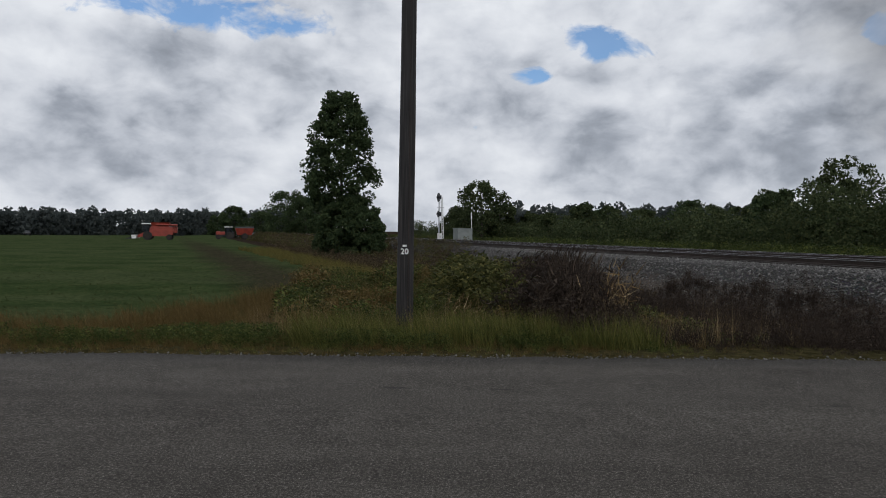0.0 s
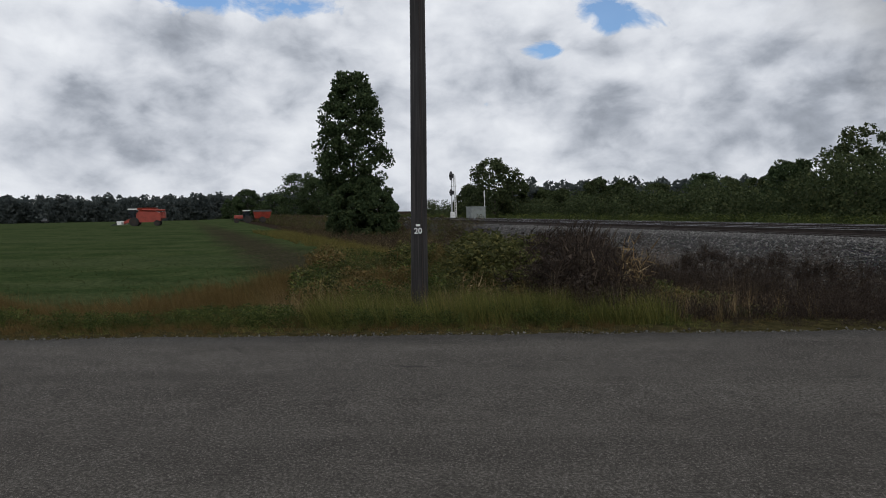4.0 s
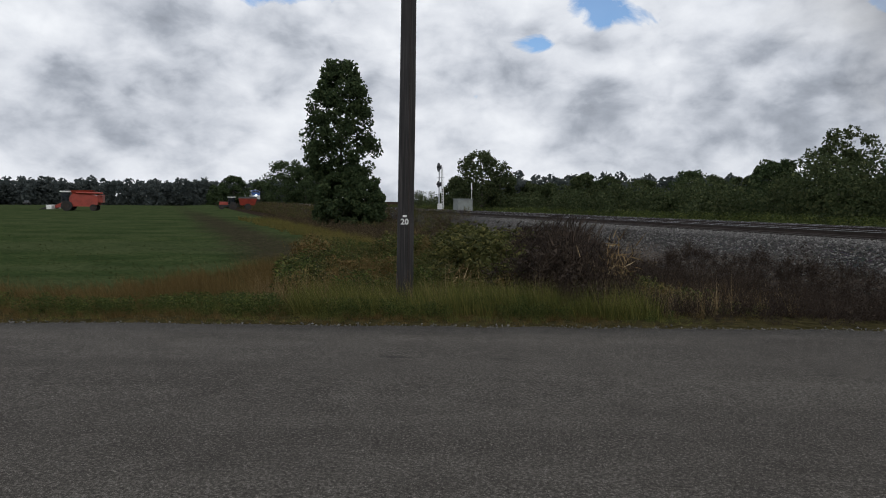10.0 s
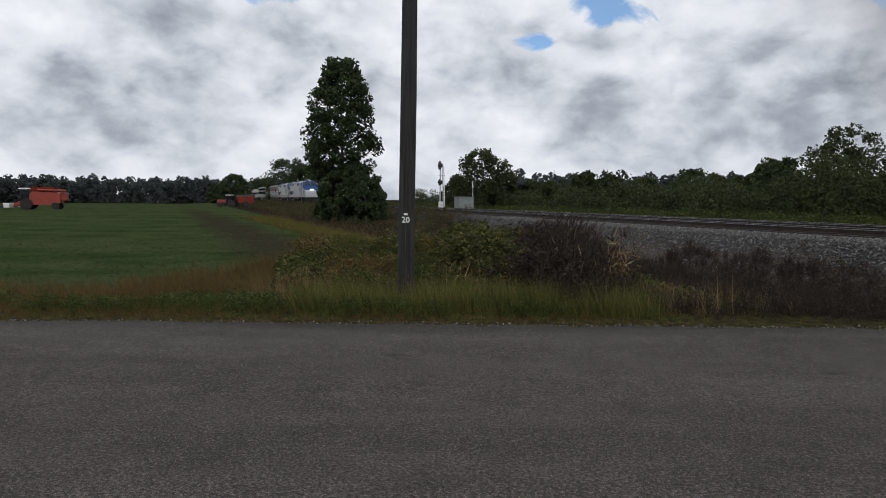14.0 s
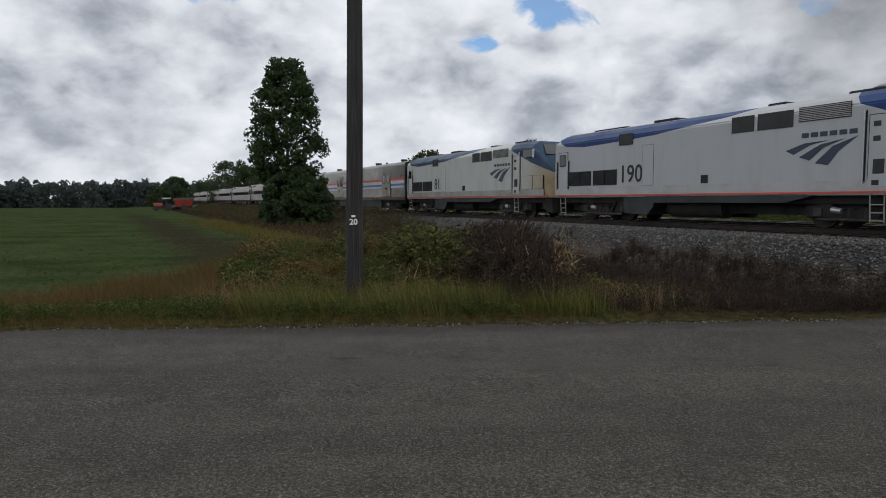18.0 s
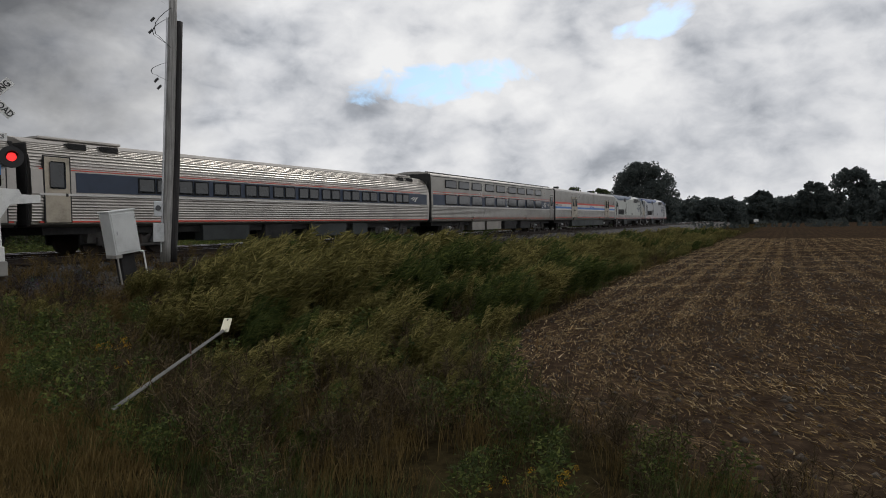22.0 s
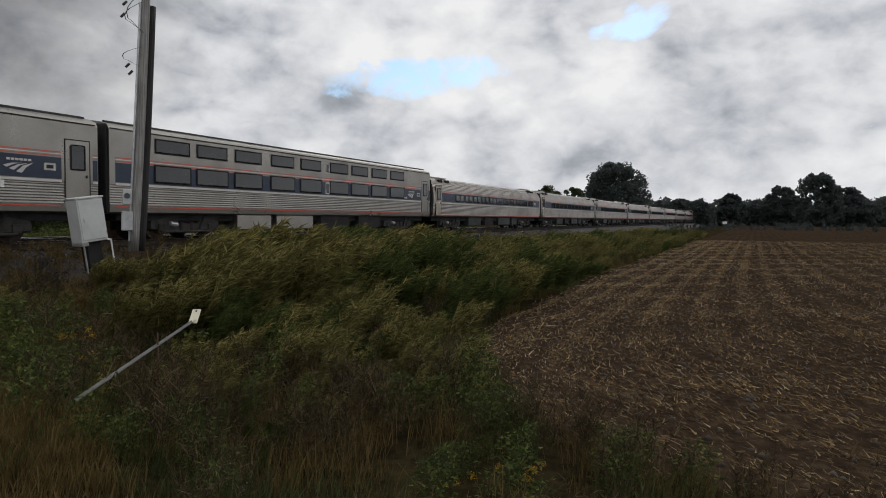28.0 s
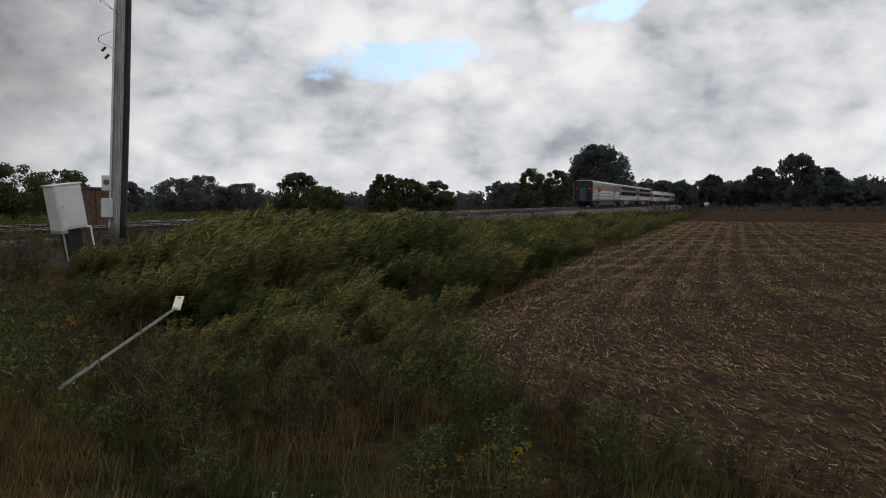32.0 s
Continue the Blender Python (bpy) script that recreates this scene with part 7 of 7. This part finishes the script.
def plants_north():
    rng = np.random.default_rng(34)
    tufts = [plant_tuft(np.random.default_rng(160 + i), 30, 0.4, 0.16, 0.013, 0.25, True) for i in range(5)]
    tall = [plant_tuft(np.random.default_rng(170 + i), 34, 0.8, 0.2, 0.013, 0.3, True) for i in range(4)]
    leafy = [plant_leafy(np.random.default_rng(120 + i), 0.9, 130, 0.038, 0.4) for i in range(5)]
    stalks = [plant_stalks(np.random.default_rng(140 + i), 1.0, 16, 9) for i in range(4)]
    off_bed = lambda x, y: perp(x, y) < 15.8
    W = ROAD_W
    # rough verge: a low mat, leafy clumps and some seeding grass; it thins out towards the crossing
    east = lambda p: np.interp(p[:, 0], [1.5, 3.6, 6.5], [1.0, 0.6, 0.28])
    p = zone(rng, 11500, -18, 16, W, W + 3.0, lambda x, y: off_bed(x, y) & (y - W > 0.18 * rng.uniform(size=len(x))))
    p = p[rng.uniform(size=len(p)) < np.interp(p[:, 0], [2.5, 4.5, 8], [1.0, 0.65, 0.15])]
    s = np.interp(p[:, 1] - W, [0, 0.6, 2.9], [0.12, 0.30, 0.55]) * rng.uniform(0.5, 1.25, len(p)) * east(p)
    tone = noise_field(p, 0.9, 51) + rng.normal(0, 0.16, len(p)) + np.interp(p[:, 0], [-9, -4, 0, 4], [-0.6, -0.36, -0.10, 0.04]) + np.interp(p[:, 1] - W, [0, 0.35], [-0.4, 0])
    for name, label, mat, sel in (("verge_grass", "dull green-yellow grass along the far road edge", GRASS, (tone > -0.05) & (tone < 0.42)), ("low_verge_grass", "short dark green grass along the far road edge", GRASS_LOW, tone >= 0.42), ("dry_verge_grass", "dry brown grass along the far road edge", GRASS_DRY, tone <= -0.05)):
        scatter(name, label, mat, tufts, p[sel], s[sel], rng)
    p = zone(rng, 2400, -7, 3.5, W + 0.6, W + 3.6, off_bed)
    p = p[noise_field(p, 0.7, 57) + rng.normal(0, 0.1, len(p)) + np.interp(p[:, 0], [-6.5, -3], [-0.3, 0]) > 0.0]
    scatter("verge_weeds", "low leafy weeds on the far verge", WEED, leafy, p, rng.uniform(0.14, 0.34, len(p)) * east(p), rng)
    p = zone(rng, 520, -2, 3, W + 0.9, W + 3.2, off_bed)
    scatter("verge_seed_grass", "thin yellow seeding grass on the far verge", GRASS, tall, p, rng.uniform(0.4, 0.75, len(p)), rng)
    # rust-brown tall grass in a band that swings away towards the wheel track
    def rust_band(x, y):
        lo, hi = W + 0.5 + np.interp(x, [-8, -5, -2.5], [0.0, 0.9, 4.0]), np.interp(x, [-24, -12, -6.5, -4, -2], [11.2, 11.8, 13.2, 18.0, 24.0])
        return (y > lo) & (y < hi + np.sin(x * 1.1)) & (x < -2.4)
    p = zone(rng, 9000, -24, -1.8, W + 0.5, 25.0, rust_band)
    p = p[noise_field(p, 0.5, 3) > -0.30]
    scatter("brown_grass", "rust-brown seeding grass beside the field", GRASS_DRY, tall, p, np.interp(p[:, 1], [8.6, 10.5, 17], [0.26, 0.60, 0.66]) * rng.uniform(0.6, 1.1, len(p)), rng)
    # rank weeds round the pole and along the path to the tree
    p = zone(rng, 5200, -6.2, 5.2, W + 1.6, 25, lambda x, y: off_bed(x, y) & (x > -2.6 - 0.16 * (y - 10)) & (perp(x, y) < 13))
    p = p[noise_field(p, 0.55, 5) > -0.28]
    lump = noise_field(p, 0.45, 29)
    s = rng.uniform(0.45, 1.0, len(p)) * np.interp(p[:, 1], [9.8, 11.5, 15], [0.38, 0.68, 0.95]) * np.interp(lump, [-0.4, 0.0, 0.4], [0.5, 0.75, 1.1])
    tint = noise_field(p, 0.8, 71) + rng.normal(0, 0.12, len(p))
    k, dry = tint > 0.12, tint < -0.2
    scatter("green_weeds", "rank green weeds around the pole", WEED, leafy, p[k], s[k], rng)
    scatter("olive_weeds", "rank olive-green bushy weeds around the pole", OLIVE, leafy, p[~k & ~dry], s[~k & ~dry], rng)
    scatter("yellowing_weeds", "yellow-brown weeds around the pole", GRASS_DRY, leafy + stalks, p[dry], s[dry], rng)
    p = zone(rng, 700, -3, 5, W + 1.2, 13, lambda x, y: off_bed(x, y))
    scatter("pale_seed_stalks", "pale seeding grass stalks by the pole", STRAW, [plant_tuft(np.random.default_rng(190 + i), 7, 0.85, 0.1, 0.006, 0.2, True) for i in range(3)], p, rng.uniform(0.5, 0.9, len(p)), rng)
    # thicket in the ditch: olive bushes that turn into dark brown brambles
    p = zone(rng, 8200, 0, 16, W + 1.6, 26, lambda x, y: (perp(x, y) > 5.0) & (perp(x, y) < 15.6))
    az = -np.degrees(np.arctan2(p[:, 0], p[:, 1])) + rng.normal(0, 0.9, len(p))
    h = np.interp(az, [-45, -30, -24, -16, -13.5, -11, -6, -2, 2], [0.34, 0.42, 0.46, 0.5, 0.95, 1.35, 1.4, 1.3, 0.9]) * np.interp(p[:, 1] - W, [1.6, 3.0, 5.0], [0.42, 0.8, 1.0])
    h *= np.interp(noise_field(p, 0.5, 83), [-0.4, 0.0, 0.4], [0.65, 1.0, 1.25]) * rng.uniform(0.65, 1.05, len(p))
    olive = az > -6.8
    scatter("olive_bushes", "olive green bushy weeds along the ditch", OLIVE, leafy, p[olive][::2], h[olive][::2], rng)
    scatter("dark_thicket", "dark brown brambly thicket in the ditch", WEED_BROWN, stalks + leafy[:2], p[~olive], h[~olive], rng)
    p = zone(rng, 2600, 3.0, 15, W + 0.4, W + 3.4, off_bed)
    p = p[rng.uniform(size=len(p)) < np.interp(p[:, 0], [3, 7], [0.2, 1.0])]
    scatter("roadside_brown_scrub", "low dark brown scrub between road and ditch", WEED_BROWN, stalks + leafy[:2] + tufts, p, rng.uniform(0.2, 0.48, len(p)) * np.interp(p[:, 1] - W, [0.4, 1.5], [0.5, 1.0]), rng)
    pts = np.array([at_az(a, d) for a, d in ((-13.9, 12.0), (-14.2, 12.3), (-5.4, 12.6), (-1.5, 11.9))])
    scatter("pale_dead_stalks", "bleached dead flower stalks standing in the thicket", STRAW, stalks, pts, np.array([1.25, 1.0, 0.8, 0.8]), rng)
    # brown growth on the stone bank
    p = zone(rng, 9000, -12, 17, 8.2, 70, lambda x, y: (perp(x, y) > 13.4) & (perp(x, y) < 18.4) & (y > ROAD_W + 0.4))
    p = p[noise_field(p, 0.35, 7) > -0.3 + 0.16 * (perp(p[:, 0], p[:, 1]) - 15.5)]
    scatter("bank_scrub", "brown dry scrub on the stone bank", WEED_BROWN, stalks + leafy[:2], p, rng.uniform(0.3, 0.7, len(p)), rng, parent_z=surface(p[:, 0], p[:, 1]) - 0.04)
    p = zone(rng, 4600, 3, 17, ROAD_W + 0.4, 26, lambda x, y: (perp(x, y) > 13.8) & (perp(x, y) < 17.7))
    scatter("bank_foot_scrub", "low dark brown scrub at the foot of the stone bank", WEED_BROWN, stalks + leafy[:2], p, rng.uniform(0.22, 0.5, len(p)), rng, parent_z=surface(p[:, 0], p[:, 1]) - 0.03)
    p = zone(rng, 2600, -30, 8, 24, 80, lambda x, y: (perp(x, y) > 8) & (perp(x, y) < 17))
    scatter("far_bank_scrub", "reddish-brown scrub along the far bank", WEED_DEAD, stalks + leafy[:2], p, rng.uniform(0.5, 1.0, len(p)), rng, parent_z=surface(p[:, 0], p[:, 1]) - 0.04)
    p = zone(rng, 8000, -24, 6, 24, 68, lambda x, y: (0.925 * (x + 5.6) + 0.38 * (y - 24.0) > 2.6) & (perp(x, y) < 10.5))
    lane = 0.925 * (p[:, 0] + 5.6) + 0.38 * (p[:, 1] - 24.0)
    k = noise_field(p, 0.3, 23) + rng.normal(0, 0.1, len(p)) + np.interp(lane, [2.6, 5.5, 7.5], [-0.25, 0.0, 0.2]) > 0.05
    scatter("rough_pasture", "yellow-green rough grass between field and railway", GRASS, tall, p[k], rng.uniform(0.25, 0.55, k.sum()), rng)
    scatter("golden_pasture", "golden rough grass between field and railway", STRAW_GRASS, tall, p[~k], rng.uniform(0.4, 0.75, (~k).sum()), rng)
    # short field grass
    p = zone(rng, 30000, -32, 4, 11.0, 40, lambda x, y: (y > np.interp(x, [-24, -12, -6.5, -4, -2], [10.8, 11.2, 12.6, 17.5, 23.0])) & (perp(x, y) < 6.0))
    p = p[rng.uniform(size=len(p)) < (17 / np.hypot(p[:, 0], p[:, 1])) ** 2.2]
    scatter("field_grass", "short green grass of the hay field", GRASS_LOW, tufts, p, rng.uniform(0.10, 0.26, len(p)), rng)
    q, s = rng.uniform(-8.5, -2.8, 3200), rng.uniform(-210, -45, 3200)
    p = np.c_[NX * (TRACK + q) + AX * s, NY * (TRACK + q) + AY * s]
    k = rng.uniform(size=len(p)) < 0.45
    for name, label, mat, sel in (("far_bank_weeds", "olive weeds on the far railway bank", OLIVE, k), ("far_bank_brown_weeds", "brown weeds on the far railway bank", WEED_DEAD, ~k)):
        scatter(name, label, mat, leafy + stalks[:1], p[sel], rng.uniform(0.55, 1.05, sel.sum()), rng, parent_z=surface(p[sel][:, 0], p[sel][:, 1]) - 0.05)
    # beyond the tracks: low scrub in front of the wood
    q = rng.uniform(9.5, 22, 3600)
    s = rng.uniform(-120, 40, 3600)
    p = np.c_[NX * (TRACK + q) + AX * s, NY * (TRACK + q) + AY * s]
    p = p[(p[:, 1] < -0.8) | (p[:, 1] > 9)]
    scatter("lineside_scrub", "dull green scrub beyond the railway", WEED, leafy + tall, p, rng.uniform(0.7, 1.6, len(p)), rng)


def stones(name, label, pts, size, rng):
    base = np.array([(1, 0, 0), (-1, 0, 0), (0, 1, 0), (0, -1, 0), (0, 0, 0.8), (0, 0, -0.8)], float)
    f0 = np.array([(0, 2, 4), (2, 1, 4), (1, 3, 4), (3, 0, 4), (2, 0, 5), (1, 2, 5), (3, 1, 5), (0, 3, 5)])
    n = len(pts)
    v = base[None] * rng.uniform(0.55, 1.25, (n, 6, 1)) * size[:, None, None]
    a = rng.uniform(0, 6.3, (n, 1))
    x = v[..., 0] * np.cos(a) - v[..., 1] * np.sin(a)
    y = v[..., 0] * np.sin(a) + v[..., 1] * np.cos(a)
    v = np.stack([x, y, v[..., 2]], -1) + pts[:, None]
    f = (f0[None] + (np.arange(n) * 6)[:, None, None]).reshape(-1, 3)
    return tagged(part(name, raw(name, v.reshape(-1, 3), f, STONE), STONE), label, "stones", kind="stuff")


def gravel():
    rng = np.random.default_rng(8)
    n = 40000
    s = np.concatenate([rng.uniform(-42, 2, n * 3 // 4), rng.uniform(-90, 45, n // 4)])
    q = rng.uniform(-6.4, -1.4, n)
    x, y = NX * (TRACK + q) + AX * s, NY * (TRACK + q) + AY * s
    ok = (y < -0.4) | (y > ROAD_W + 0.4)
    x, y, q = x[ok], y[ok], q[ok]
    ok = rng.uniform(size=len(x)) < np.interp(q, [-6.4, -5.2, -4.4, -3.5], [0.0, 0.12, 0.7, 1.0])
    x, y, q = x[ok], y[ok], q[ok]
    stones("ballast_stones", "loose grey crushed stones on the railway bank", np.c_[x, y, bed_z(TRACK + q) + 0.02], rng.uniform(0.026, 0.062, len(x)), rng)
    m = 2600
    x = rng.uniform(-14, 15, m)
    y = ROAD_W + np.abs(rng.normal(0.02, 0.1, m))
    north = np.c_[x, y, np.maximum(road_z(x) - 0.02, land_z(x, y)) + 0.004]
    x = rng.uniform(-2, 18, m)
    y = -np.abs(rng.normal(0.0, 0.16, m)) + 0.04
    south = np.c_[x, y, np.where(y > 0, road_z(x), land_z(x, y)) + 0.004]
    stones("road_edge_gravel", "pale gravel crumbs along the road edges", np.concatenate([north, south[::2]]), rng.uniform(0.006, 0.02, m + (m + 1) // 2), rng)
    # soil clods on the field
    m = 9000
    r = rng.uniform(0, 1, m) ** 0.6 * 34 + 4
    a = np.radians(rng.uniform(-200, -138, m))
    x, y = -np.sin(a) * r, np.cos(a) * r
    ok = in_field(x, y)
    x, y = x[ok], y[ok]
    o = stones("soil_clods", "dark clods of ploughed soil", np.c_[x, y, land_z(x, y)], rng.uniform(0.02, 0.06, len(x)), rng)
    o.data.materials[0] = SOIL


SOIL = plain("soil", (0.045, 0.034, 0.024), 0.95, 0, 0.4, 2, 30, 0.01)
plants_south()
plants_north()
gravel()


# ---- what moves ----
def motions():
    steps = [0, 0.3, 1, 2, 3, 4, 5, 6, 7, 8, 9, 10, 11, 12, 12.5, 13, 13.5, 14, 14.5, 15, 15.5, 16, 16.5, 17, 17.5, 18, 19, 20, 21, 22, 24, 26, 28, 29, 30, 31, 31.6, 31.9, 32]
    for car, back in TRAIN:
        walk(car, [(t, on_track(train_at(t) - back)) for t in steps])
    rows = []
    for t, az, d in ((0, 23.2, 158), (3, 24.7, 153), (6, 26.3, 148), (9, 27.95, 142), (13, 30.5, 135), (17.5, 33.4, 128), (22, 36.5, 122), (27, 40.5, 117), (32, 45, 113)):
        x, y = at_az(az, d)
        rows.append((t, pose(x, y, ground_at(x, y), 0, 0, 196)))
    walk(HARVESTER, rows)
    rows = []
    for t, az in ((0, 17.9), (6, 17.55), (9, 17.6), (13, 17.8), (17.5, 18.15), (24, 18.6), (32, 19.2)):
        x, y = at_az(az, 158)
        rows.append((t, pose(x, y, ground_at(x, y), 0, 0, 200)))
    walk(TRACTOR, rows)


motions()
